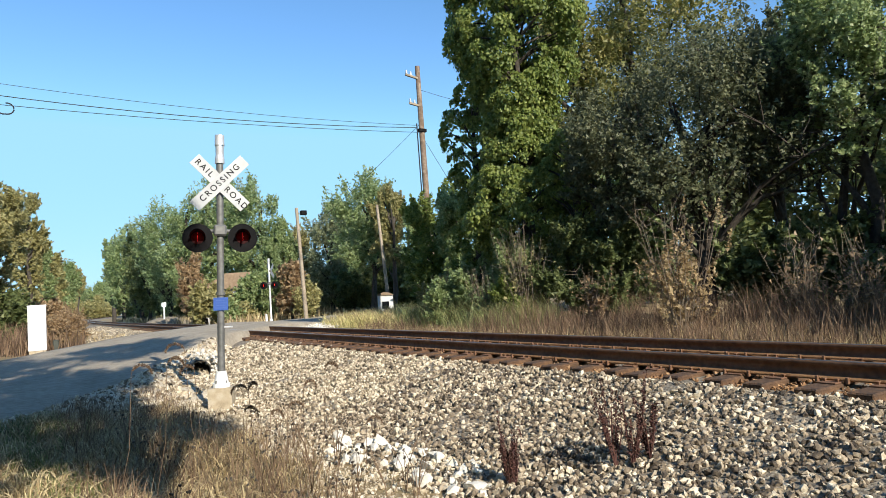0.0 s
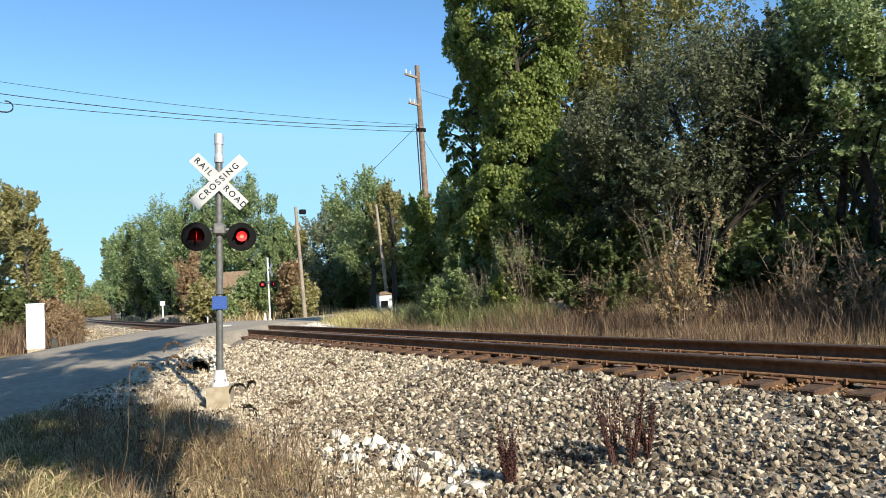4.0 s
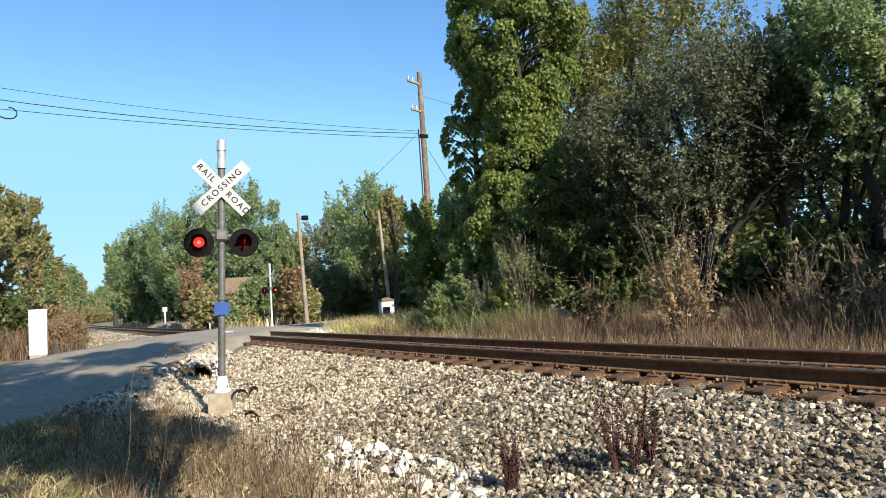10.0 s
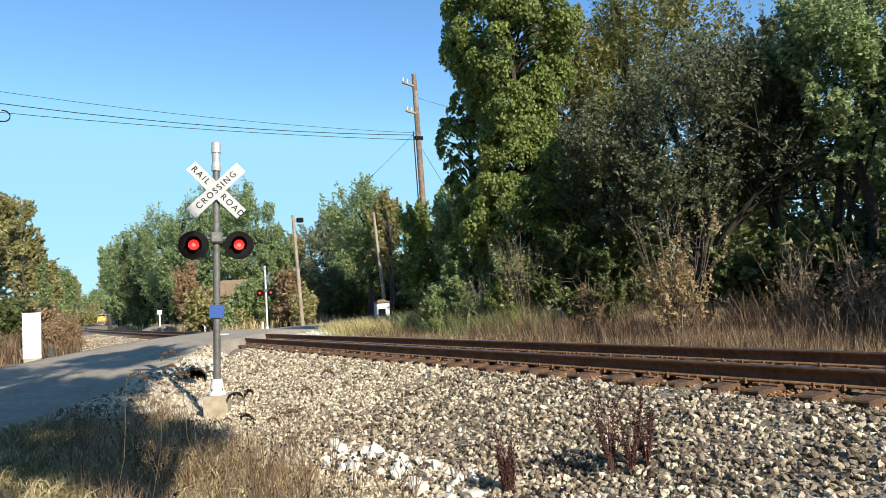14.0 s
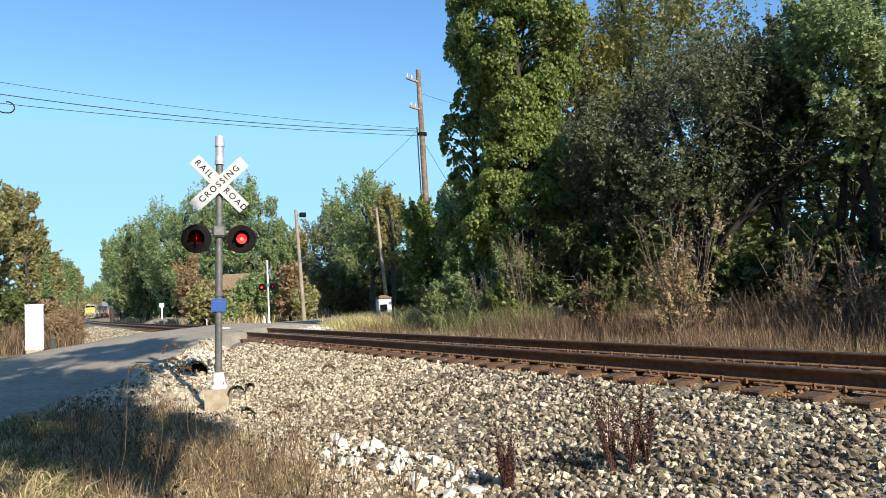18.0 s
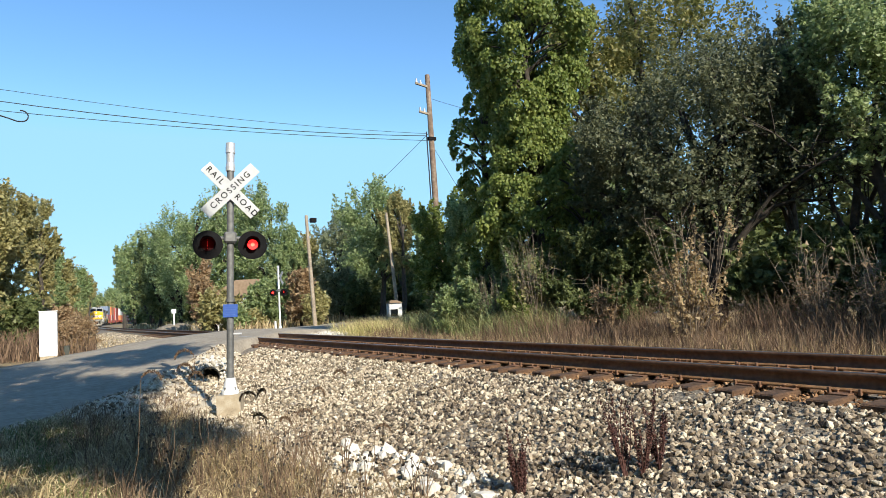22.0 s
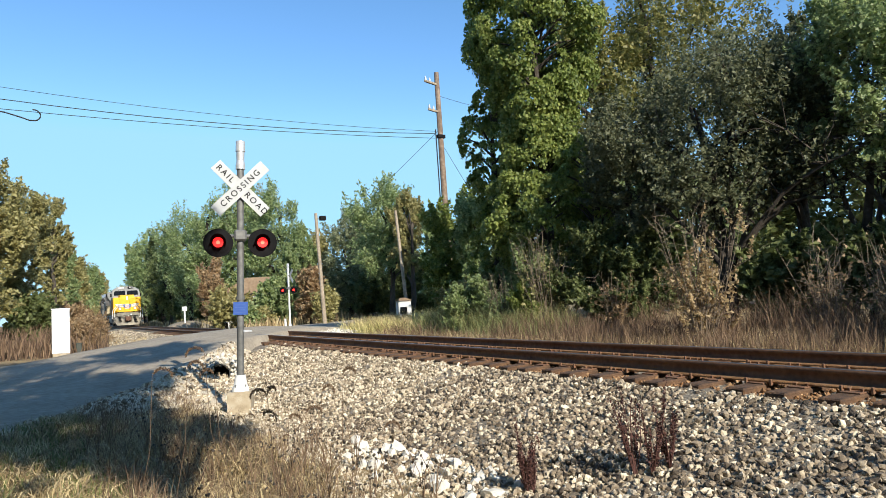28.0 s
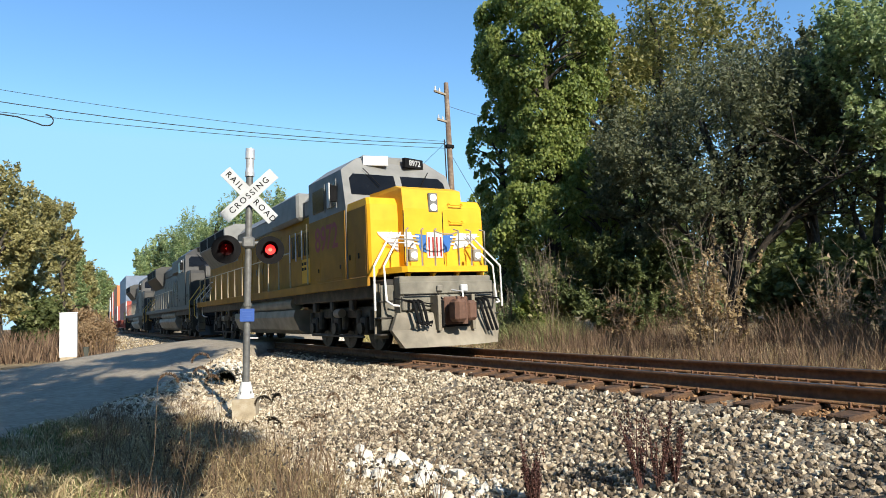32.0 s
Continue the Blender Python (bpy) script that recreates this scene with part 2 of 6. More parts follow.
def pipe(bm, points, r, sides=6):
    """A bent round bar through the points, in one piece."""
    points = [Vector(p) for p in points]
    rings = []
    for i, p in enumerate(points):
        way = (points[min(i + 1, len(points) - 1)] - points[max(i - 1, 0)]).normalized()
        q = way.to_track_quat("Z", "Y")
        rings.append([bm.verts.new(p + q @ Vector((r * math.cos(2 * math.pi * k / sides), r * math.sin(2 * math.pi * k / sides), 0))) for k in range(sides)])
    for ra, rb in zip(rings, rings[1:]):
        for k in range(sides):
            bm.faces.new((ra[k], ra[(k + 1) % sides], rb[(k + 1) % sides], rb[k]))
    bm.faces.new(rings[0][::-1])
    bm.faces.new(rings[-1])
    return bm


def prism(bm, outline, axis, lo, hi):
    """An outline (pairs) pushed along an axis from lo to hi."""
    def place(u, v, w):
        return {"x": (w, u, v), "y": (u, w, v), "z": (u, v, w)}[axis]
    a = [bm.verts.new(place(u, v, lo)) for u, v in outline]
    b = [bm.verts.new(place(u, v, hi)) for u, v in outline]
    bm.faces.new(a[::-1])
    bm.faces.new(b)
    for i in range(len(a)):
        j = (i + 1) % len(a)
        bm.faces.new((a[i], a[j], b[j], b[i]))
    return bm


def tube_arrays(points, radii, sides=6):
    points = np.asarray(points, float)
    verts, faces = [], []
    for i, p in enumerate(points):
        way = Vector(points[min(i + 1, len(points) - 1)] - points[max(i - 1, 0)])
        q = way.to_track_quat("Z", "Y")
        for k in range(sides):
            a = 2 * math.pi * k / sides
            verts.append(p + np.array(q @ Vector((radii[i] * math.cos(a), radii[i] * math.sin(a), 0))))
    for i in range(len(points) - 1):
        for k in range(sides):
            faces.append((i * sides + k, i * sides + (k + 1) % sides, (i + 1) * sides + (k + 1) % sides, (i + 1) * sides + k))
    return np.array(verts), np.array(faces)


def joined(pieces):
    verts, faces, n = [], [], 0
    for v, f in pieces:
        verts.append(v)
        faces.append(f + n)
        n += len(v)
    return np.concatenate(verts), np.concatenate(faces)


# ---- the plan: track, road and ground ----
TRACK_X, CURVE_RADIUS, CURVE_TIGHTER = 7.475, 2400.0, 5.95e-7


def track_x(y):
    y = np.asarray(y, float)
    return TRACK_X + np.maximum(0, y) ** 2 / (2 * CURVE_RADIUS) + CURVE_TIGHTER * np.maximum(0, y - 120.0) ** 3


def track_z(y):
    return -0.0035 * np.maximum(0, np.asarray(y, float) - 25.0)


def ripple(x, y, size, height, seed=0):
    """A soft uneven relief made of a few waves."""
    r = np.random.RandomState(seed)
    z = 0
    for _ in range(7):
        a, k, p = r.uniform(0, 6.28), r.uniform(0.6, 1.8) / size, r.uniform(0, 6.28)
        z = z + np.sin((x * np.cos(a) + y * np.sin(a)) * k * 6.28 + p)
    return z * height / 4


def ground_z(x, y):
    """The ground's height: ballast bank by the track, a shallow ditch, grass."""
    x, y = np.asarray(x, float), np.asarray(y, float)
    d = x - track_x(y)
    near = np.interp(-d, [0, 1.75, 2.3, 4.3, 5.2, 7.5, 12, 40], [-0.42, -0.42, -0.5, -0.88, -0.84, -0.64, -0.6, -0.3])
    far = np.interp(d, [0, 1.75, 3.4, 6.0, 12, 60], [-0.42, -0.45, -0.62, -0.52, -0.4, 0.3])
    z = np.where(d < 0, near, far)
    away = np.clip((np.abs(d) - 3.0) / 3, 0, 1)
    return z + track_z(y) + ripple(x, y, 3.0, 0.05, 3) * away


def spaced(fine_lo, fine_hi, step, reach):
    mid = np.arange(fine_lo, fine_hi + step / 2, step)
    grow = [step]
    while sum(grow) < reach:
        grow.append(grow[-1] * 1.25)
    out = np.cumsum(grow)
    return np.concatenate([fine_lo - out[::-1], mid, fine_hi + out])


def grid_mesh(xs, ys, height):
    gx, gy = np.meshgrid(xs, ys, indexing="ij")
    verts = np.stack([gx, gy, height(gx, gy)], -1).reshape(-1, 3)
    i = np.arange(len(xs) * len(ys)).reshape(len(xs), len(ys))
    faces = np.stack([i[:-1, :-1], i[1:, :-1], i[1:, 1:], i[:-1, 1:]], -1).reshape(-1, 4)
    return verts, faces


ground = part("ground", grid_mesh(spaced(-5, 20, 0.3, 2600), spaced(-4, 60, 0.4, 2600), ground_z), GRASS_GROUND)
tagged(ground, "uneven ground with dry autumn grass beside the railway", "ground", kind="structure")

# ballast: a raised bed that follows the track
BED = [(-4.5, -0.92), (-4.2, -0.85), (-3.0, -0.61), (-1.85, -0.365), (-1.4, -0.275), (-0.6, -0.24), (0.6, -0.24), (1.4, -0.28), (1.9, -0.37), (3.2, -0.62), (3.5, -0.78)]
bed_y = np.concatenate([np.arange(-12, 60, 0.5), np.arange(60, 480, 4.0)])
bed_verts, bed_faces = [], []
for y in bed_y:
    for d, z in BED:
        x = track_x(y) + d
        bed_verts.append((x, y, z + track_z(y) + (ripple(x, y, 0.9, 0.03, 5) if -4.3 < d < 3.3 else 0)))
k = len(BED)
for i in range(len(bed_y) - 1):
    for j in range(k - 1):
        bed_faces.append((i * k + j, i * k + j + 1, (i + 1) * k + j + 1, (i + 1) * k + j))
ballast_bed = part("ballast_bed", (bed_verts, bed_faces), BALLAST)
tagged(ballast_bed, "bank of grey and tan crushed stone ballast", "ballast", kind="structure")

# road: right-hand and left-hand edge, with height
ROAD = [((-14, -8, -0.66), (-24, -2, -0.66)), ((-6, 2.5, -0.64), (-15, 10, -0.6)), ((-0.25, 11.4, -0.6), (-7, 24, -0.6)), ((1.84, 14.75, -0.53), (-0.8, 28.0, -0.55)),
        ((3.62, 18.3, -0.33), (1.6, 31.0, -0.38)), ((5.0, 20.7, -0.08), (4.5, 31.8, -0.08)), ((6.2, 22.4, 0.0), (6.2, 32.2, -0.0)), ((9.0, 26.8, 0.0), (9.0, 36.4, -0.02)),
        ((10.4, 28.9, -0.06), (10.6, 39.0, -0.08)), ((14.0, 33.8, -0.3), (14.0, 44.2, -0.35)), ((20, 40, -0.38), (18.5, 48.5, -0.4)), ((32, 47, -0.4), (29, 55, -0.4)), ((60, 60, -0.2), (57, 68, -0.2))]


def road_sections():
    out = []
    for (a, b), (c, e) in zip(ROAD, ROAD[1:]):
        for s in np.linspace(0, 1, 6, endpoint=False):
            out.append((np.array(a) * (1 - s) + np.array(c) * s, np.array(b) * (1 - s) + np.array(e) * s))
    return out


ACROSS = 12
rv, rf = [], []
sections = road_sections()
rng = np.random.RandomState(11)
for n, (a, b) in enumerate(sections):
    wob = 0.1 * math.sin(n * 1.3) + rng.uniform(-0.05, 0.05)
    way = (b - a) / np.linalg.norm(b - a)
    a, b = a + way * wob, b - way * wob
    row = [a + np.array((0, 0, -0.5)) - way * 0.5] + [a * (1 - s) + b * s + np.array((0, 0, 0.05 * math.sin(math.pi * s))) * (0 if 6.0 < a[0] < 9.2 else 1) for s in np.linspace(0, 1, ACROSS)] + [b + np.array((0, 0, -0.5)) + way * 0.5]
    rv += row
k = ACROSS + 2
for i in range(len(sections) - 1):
    for j in range(k - 1):
        rf.append((i * k + j, i * k + j + 1, (i + 1) * k + j + 1, (i + 1) * k + j))
road = part("road", (rv, rf), ASPHALT)
tagged(road, "narrow worn asphalt road over the level crossing", "road", kind="structure")

# ---- rails ----
RAIL_OUTLINE = [(-0.076, -0.172), (0.076, -0.172), (0.076, -0.16), (0.012, -0.135), (0.009, -0.05), (0.036, -0.04), (0.036, -0.008), (0.028, 0.0), (-0.028, 0.0), (-0.036, -0.008), (-0.036, -0.04), (-0.009, -0.05), (-0.012, -0.135), (-0.076, -0.16)]


def rail_arrays(off, outline):
    ys = np.concatenate([np.arange(-12, 30, 3.0), np.arange(30, 480, 5.0)])
    verts, faces, k = [], [], len(outline)
    for y in ys:
        x, z = track_x(y) + off, track_z(y)
        verts += [(x + u, y, z + v) for u, v in outline]
    for i in range(len(ys) - 1):
        for j in range(k):
            faces.append((i * k + j, i * k + (j + 1) % k, (i + 1) * k + (j + 1) % k, (i + 1) * k + j))
    return verts, faces


RAILS = []
for off in (-0.7525, 0.7525):
    rail = empty("rail", pose(0, 0, 0))
    RAILS.append(rail)
    tagged(rail, "rusty steel running rail on timber ties", "rail", "rails of the track")
    part("rail_body", rail_arrays(off, RAIL_OUTLINE), RUST, rail)
    part("rail_foot", rail_arrays(off, [(-0.079, -0.176), (0.079, -0.176), (0.079, -0.157), (0.03, -0.142), (-0.03, -0.142), (-0.079, -0.157)]), ORANGE_RUST, rail, "orange rust-dusted rail foot")
    part("rail_head", rail_arrays(off, [(-0.03, 0.0), (0.03, 0.0), (0.026, 0.003), (-0.026, 0.003)]), RAIL_TOP, rail, "polished running surface")


# ---- trees and shrubs ----
def leaf_arrays(r, centres, spread, count, size, heart):
    """Leaves as small folded diamonds, strewn along sprays that reach out from the crown's heart."""
    out = centres - heart
    out /= np.linalg.norm(out, axis=1)[:, None] + 1e-6
    axis = out + r.normal(size=out.shape) * 0.5 + np.array((0, 0, 0.55))
    axis /= np.linalg.norm(axis, axis=1)[:, None]
    weight = spread ** 2
    pick = r.choice(len(centres), count, p=weight / weight.sum())
    along_spray = r.uniform(-1.0, 1.0, count)
    thick = (1.05 - 0.6 * np.maximum(0, along_spray))[:, None]
    pos = centres[pick] + axis[pick] * (along_spray * spread[pick] * 2.5)[:, None] + r.normal(size=(count, 3)) * spread[pick][:, None] * 0.25 * thick
    a = r.normal(size=(count, 3)) * np.array((1, 1, 0.8))
    a /= np.linalg.norm(a, axis=1)[:, None]
    b = np.cross(a, r.normal(size=(count, 3)) + np.array((0, -0.4, 0.7)))
    b /= np.linalg.norm(b, axis=1)[:, None] + 1e-9
    s = (size * r.uniform(0.5, 1.3, count))[:, None]
    fold = np.cross(a, b) * s * 0.12
    if size > 0.147 or 0.05 < size < 0.1:  # fine or far foliage: plain pointed leaves
        verts = np.stack([pos - a * s * 0.6 + b * s * 0.42, pos - a * s * 0.35 - b * s * 0.5, pos + a * s * 0.75 + fold], 1).reshape(-1, 3)
        return verts, np.arange(count * 3).reshape(-1, 3)
    verts = np.stack([pos - a * s * 0.55, pos + b * s * 0.34 + fold, pos + a * s * 0.55, pos - b * s * 0.34 + fold], 1).reshape(-1, 3)
    return verts, np.arange(count * 4).reshape(-1, 4)


def crown_clumps(r, z0, z1, rad, leaf):
    """Clump centres in an uneven crown: one large lobe with many smaller ones breaking its outline."""
    h = (z1 - z0) / 2
    lobes = [(0, 0, z0 + h * 0.95, rad * 0.72, h * 0.82)]
    for _ in range(34):
        a, e = r.uniform(0, 6.28), r.uniform(-1, 0.95)
        c = math.sqrt(1 - e * e)
        q = r.uniform(0.1, 0.34)
        reach = r.uniform(0.6, 1.04)
        lobes.append((rad * reach * c * math.cos(a), rad * reach * c * math.sin(a), z0 + h + h * reach * 0.9 * e, rad * q, min(h, rad) * q * 1.2))
    pts = []
    for x, y, z, rr, hh in lobes:
        n = int(5 + 11.0 * rr * hh / max(0.2, leaf))
        d = r.normal(size=(n, 3))
        d /= np.linalg.norm(d, axis=1)[:, None]
        d *= (r.uniform(0.2, 1.0, n) ** 0.4)[:, None]
        pts.append(np.array((x, y, z)) + d * np.array((rr, rr, hh)))
    pts = np.concatenate(pts)
    return pts[pts[:, 2] > z0 - 0.1]


tree_count = [0]


def tree(mat, x, y, z0, z1, rad, leaf, label, dense=1.0, name="tree", category="tree"):
    tree_count[0] += 1
    r = np.random.RandomState(100 + tree_count[0])
    base = float(ground_z(x, y)) - 0.05
    z0, z1 = max(z0 - base, 0.15), z1 - base
    thing = empty(name, pose(x, y, base))
    tagged(thing, label, category)
    clumps = crown_clumps(r, z0, z1, rad, leaf)
    area = 4 * math.pi * rad * (rad + z1 - z0) / 3
    count = int(min(10000 if leaf > 0.19 else 19000 if leaf > 0.148 else 26000, max(1500, 4.4 * dense * area / (leaf * leaf * 0.36))))
    spread = r.uniform(0.3, 0.85, len(clumps)) * max(leaf * 1.5, 0.1 * rad + 0.1)
    part("crown", leaf_arrays(r, clumps, spread, count, leaf, np.array((0, 0, z0 + (z1 - z0) * 0.35))), mat, thing)
    # trunk and limbs
    tall = z1 * 0.74
    thick = max(0.05, 0.022 * z1)
    bend = r.uniform(-0.03, 0.03, (6, 2)).cumsum(0) * z1
    stem = np.array([(bend[i, 0], bend[i, 1], tall * i / 5) for i in range(6)])
    pieces = [tube_arrays(stem, [thick * (1.25 if i == 0 else 1 - 0.16 * i) for i in range(6)], 8)]
    for c in clumps[r.choice(len(clumps), min(12, len(clumps)), replace=False)]:
        h = min(max(z0 * 0.6, c[2] - r.uniform(0.8, 2.0) * rad * 0.5), tall * 0.85)
        h = max(h, 0.1 * z1)
        i = h / tall * 5
        s = np.array([np.interp(i, range(6), stem[:, 0]), np.interp(i, range(6), stem[:, 1]), h])
        m = (s + c) / 2 + np.array((0, 0, 0.12 * rad)) + r.normal(size=3) * 0.06 * rad
        pieces.append(tube_arrays([s, (s + m) / 2 + r.normal(size=3) * 0.03 * rad, m, c], [thick * 0.45, thick * 0.36, thick * 0.25, thick * 0.08], 5))
    part("trunk", joined(pieces), BARK, thing)
    return thing


def shrub(mat, x, y, z0, z1, rad, leaf, label, dense=1.0):
    return tree(mat, x, y, z0, z1, rad, leaf, label, dense, "shrub", "shrub")


def vine_tree(mat, x, y, z0, z1, rad, leaf, label, mounds, top=0.5, lean=0.0):
    """A trunk wrapped in climbing vines: overlapping mounds of broad leaves, each lit on its brow and dark beneath."""
    tree_count[0] += 1
    r = np.random.RandomState(100 + tree_count[0])
    base = float(ground_z(x, y)) - 0.05
    z0, z1 = z0 - base, z1 - base
    thing = empty("tree", pose(x, y, base))
    tagged(thing, label, "tree")
    h = r.uniform(0, 1, mounds) ** 0.9
    a = r.uniform(0, 6.283, mounds)
    wide = rad * (0.72 + 0.28 * np.sin(h * 9 + 1.0)) * np.where(h > 0.8, 1 - (h - 0.8) / 0.2 * (1 - top), 1) * np.where(h < 0.12, 0.6 + h / 0.3, 1)
    out = wide * r.uniform(0.72, 1.06, mounds)
    centre = np.stack([np.cos(a) * out + lean * h, np.sin(a) * out, z0 + (z1 - z0) * h], 1)
    size = rad * r.uniform(0.1, 0.27, mounds)
    count = int(sum(36 * (size / leaf) ** 1.4))
    pick = r.choice(mounds, count, p=size ** 2 / np.sum(size ** 2))
    d = r.normal(size=(count, 3)) + np.stack([np.cos(a), np.sin(a), np.full(mounds, 0.9)], 1)[pick] * 1.1
    d /= np.linalg.norm(d, axis=1)[:, None]
    pos = centre[pick] + d * (size[pick] * r.uniform(0.75, 1.12, count))[:, None] * np.array((1.0, 1.0, 0.8))
    pos[:, 2] -= 0.25 * size[pick] * (1 - d[:, 2])
    normal = d * 0.8 + r.normal(size=(count, 3)) * 0.55
    normal /= np.linalg.norm(normal, axis=1)[:, None]
    down = np.cross(normal, np.cross(normal, np.array((0, 0, 1.0))) + r.normal(size=(count, 3)) * 0.35)
    u = np.cross(normal, down)
    u /= np.linalg.norm(u, axis=1)[:, None] + 1e-9
    v = np.cross(normal, u)
    w = (leaf * r.uniform(0.6, 1.25, count))[:, None]
    verts = np.stack([pos - v * w * 0.5, pos + u * w * 0.42 - normal * w * 0.1, pos + v * w * 0.6, pos - u * w * 0.42 - normal * w * 0.1], 1).reshape(-1, 3)
    part("crown", (verts, np.arange(count * 4).reshape(-1, 4)), mat, thing)
    stem = [(lean * q * 0.8, 0, z1 * 0.92 * q) for q in np.linspace(0, 1, 7)]
    pieces = [tube_arrays(stem, [0.3 * (1.1 - q) for q in np.linspace(0, 1, 7)], 10)]
    for c in centre[::5]:
        foot = np.array((lean * h.mean() * 0.5, 0, max(0.3, c[2] - 0.9)))
        pieces.append(tube_arrays([foot, (foot + c) / 2 + np.array((0, 0, 0.15)), c], [0.05, 0.04, 0.012], 5))
    part("trunk", joined(pieces), BARK, thing)
    return thing


vine_tree(IVY, 15.75, 18.7, 2.0, 13.2, 2.2, 0.125, "tall tree thickly covered in broad green ivy leaves", 540, 0.9)
vine_tree(IVY, 15.4, 21.2, 1.2, 8.9, 1.25, 0.125, "slim tree wrapped in broad green ivy leaves", 200, 0.5)
vine_tree(IVY, 15.9, 16.3, 0.6, 6.0, 1.1, 0.11, "low tree wrapped in broad green ivy leaves", 130, 0.5)
tree(YELLOWING, 29.8, 23.8, 7.7, 18.2, 4.6, 0.18, "tall tree with leaves turning yellow", 1.1)
tree(YELLOWING, 25.2, 25.4, 4.9, 17.8, 2.9, 0.18, "tall tree with leaves turning yellow")
tree(WILLOW, 16.5, 12.1, 2.0, 8.4, 2.7, 0.09, "grey-green willow with fine loose foliage", 0.7)
tree(WILLOW, 15.8, 14.4, 1.9, 7.4, 1.6, 0.09, "grey-green willow with fine loose foliage", 0.7)
tree(WILLOW, 17.9, 10.7, 2.6, 7.8, 1.4, 0.09, "grey-green willow with fine loose foliage", 0.4)
tree(MID_GREEN, 18.3, 8.4, 3.2, 9.3, 1.8, 0.12, "green tree at the edge of the wood", 0.5)
tree(MID_GREEN, 18.6, 6.8, 2.2, 8.2, 1.5, 0.12, "green tree at the edge of the wood", 0.5)
tree(WILLOW, 23.8, 13.9, 3.2, 11.2, 1.6, 0.16, "grey-green willow with fine loose foliage", 0.5)
tree(MID_GREEN, 23.8, 26.9, -0.5, 9.6, 2.7, 0.28, "green tree deep in the wood", 0.3)
tree(MID_GREEN, 25.4, 23.7, -0.6, 8.1, 3.1, 0.28, "green tree deep in the wood", 0.3)
tree(MID_GREEN, 27.7, 21.0, -0.8, 7.4, 3.3, 0.28, "green tree deep in the wood", 0.3)
tree(DARK_GREEN, 29.6, 18.7, -0.9, 7.2, 3.0, 0.28, "green tree deep in the wood", 0.2)
tree(DARK_GREEN, 30.3, 15.8, -1.0, 7.6, 3.0, 0.28, "green tree deep in the wood", 0.17)
tree(DARK_GREEN, 30.7, 13.1, -1.0, 8.2, 2.8, 0.28, "green tree deep in the wood", 0.17)
tree(DARK_GREEN, 30.7, 10.8, -1.0, 8.0, 2.8, 0.28, "green tree deep in the wood", 0.2)
shrub(MID_GREEN, 14.2, 19.8, -0.3, 2.3, 1.0, 0.095, "dark green shrub under the trees", 0.9)
shrub(MID_GREEN, 14.5, 17.9, -0.4, 2.9, 1.0, 0.095, "green shrub in front of the trees", 0.9)
shrub(DARK_GREEN, 14.8, 15.4, -0.4, 3.1, 1.1, 0.095, "dark green shrub under the trees", 0.9)
shrub(DARK_GREEN, 15.2, 14.0, -0.4, 2.8, 1.0, 0.095, "dark green shrub under the trees", 0.9)
shrub(DARK_GREEN, 17.1, 11.0, -0.5, 2.1, 0.9, 0.15, "dark green shrub under the trees", 0.9)
shrub(DARK_GREEN, 17.8, 10.0, -0.6, 2.3, 1.1, 0.15, "dark green shrub under the trees", 0.9)
shrub(DARK_GREEN, 18.1, 8.6, -0.6, 2.4, 1.0, 0.15, "dark green shrub under the trees", 0.9)
shrub(DARK_GREEN, 18.1, 7.4, -0.6, 2.0, 0.9, 0.15, "dark green shrub under the trees", 0.9)
tree(MID_GREEN, 22.9, 46.4, 2.4, 11.0, 2.7, 0.16, "green leafy tree beside the road")
tree(OLIVE, 23.0, 42.9, 2.2, 9.6, 1.4, 0.16, "green leafy tree beside the road")
tree(MID_GREEN, 22.1, 36.3, 0.3, 7.2, 1.6, 0.16, "green leafy tree beside the road")
tree(IVY, 18.4, 29.5, -0.1, 6.7, 1.6, 0.16, "green leafy tree beside the road")
tree(MID_GREEN, 18.6, 27.0, -0.1, 6.4, 1.4, 0.16, "green leafy tree beside the road")
tree(SUNLIT_WILLOW, 23.6, 55.5, -0.3, 10.0, 2.3, 0.16, "green leafy tree beside the road")
tree(SUNLIT_WILLOW, 26.8, 58.2, -0.4, 10.1, 2.2, 0.16, "green leafy tree beside the road")
tree(DARK_GREEN, 29.5, 58.9, -1.2, 9.2, 3.9, 0.16, "green leafy tree beside the road")
tree(MID_GREEN, 19.1, 62.8, 0.9, 13.6, 2.4, 0.16, "rounded green tree behind the level crossing")
tree(MID_GREEN, 17.1, 66.3, 0.8, 14.6, 2.7, 0.16, "rounded green tree behind the level crossing")
tree(SUNLIT_WILLOW, 20.2, 71.4, 2.5, 15.7, 2.7, 0.16, "rounded green tree behind the level crossing")
tree(MID_GREEN, 14.8, 68.0, 0.7, 13.2, 2.8, 0.16, "rounded green tree behind the level crossing")
tree(MID_GREEN, 13.8, 75.7, 0.5, 13.0, 3.0, 0.16, "rounded green tree behind the level crossing")
tree(MID_GREEN, 20.9, 59.6, -0.0, 9.6, 1.7, 0.16, "rounded green tree behind the level crossing")
tree(MID_GREEN, 18.0, 54.6, -0.5, 6.1, 1.2, 0.16, "rounded green tree behind the level crossing")
tree(OLIVE, 23.4, 62.8, -0.2, 9.6, 1.7, 0.16, "rounded green tree behind the level crossing")
tree(DARK_GREEN, 14.0, 94.5, -0.1, 14.1, 2.8, 0.30, "rounded green tree behind the level crossing")
tree(MID_GREEN, 14.1, 113.3, -0.1, 15.2, 2.6, 0.30, "rounded green tree behind the level crossing")
tree(MID_GREEN, 15.6, 137.2, 3.5, 16.0, 1.7, 0.30, "rounded green tree behind the level crossing")
tree(DARK_GREEN, 13.2, 83.5, -0.3, 9.6, 2.3, 0.16, "rounded green tree behind the level crossing")
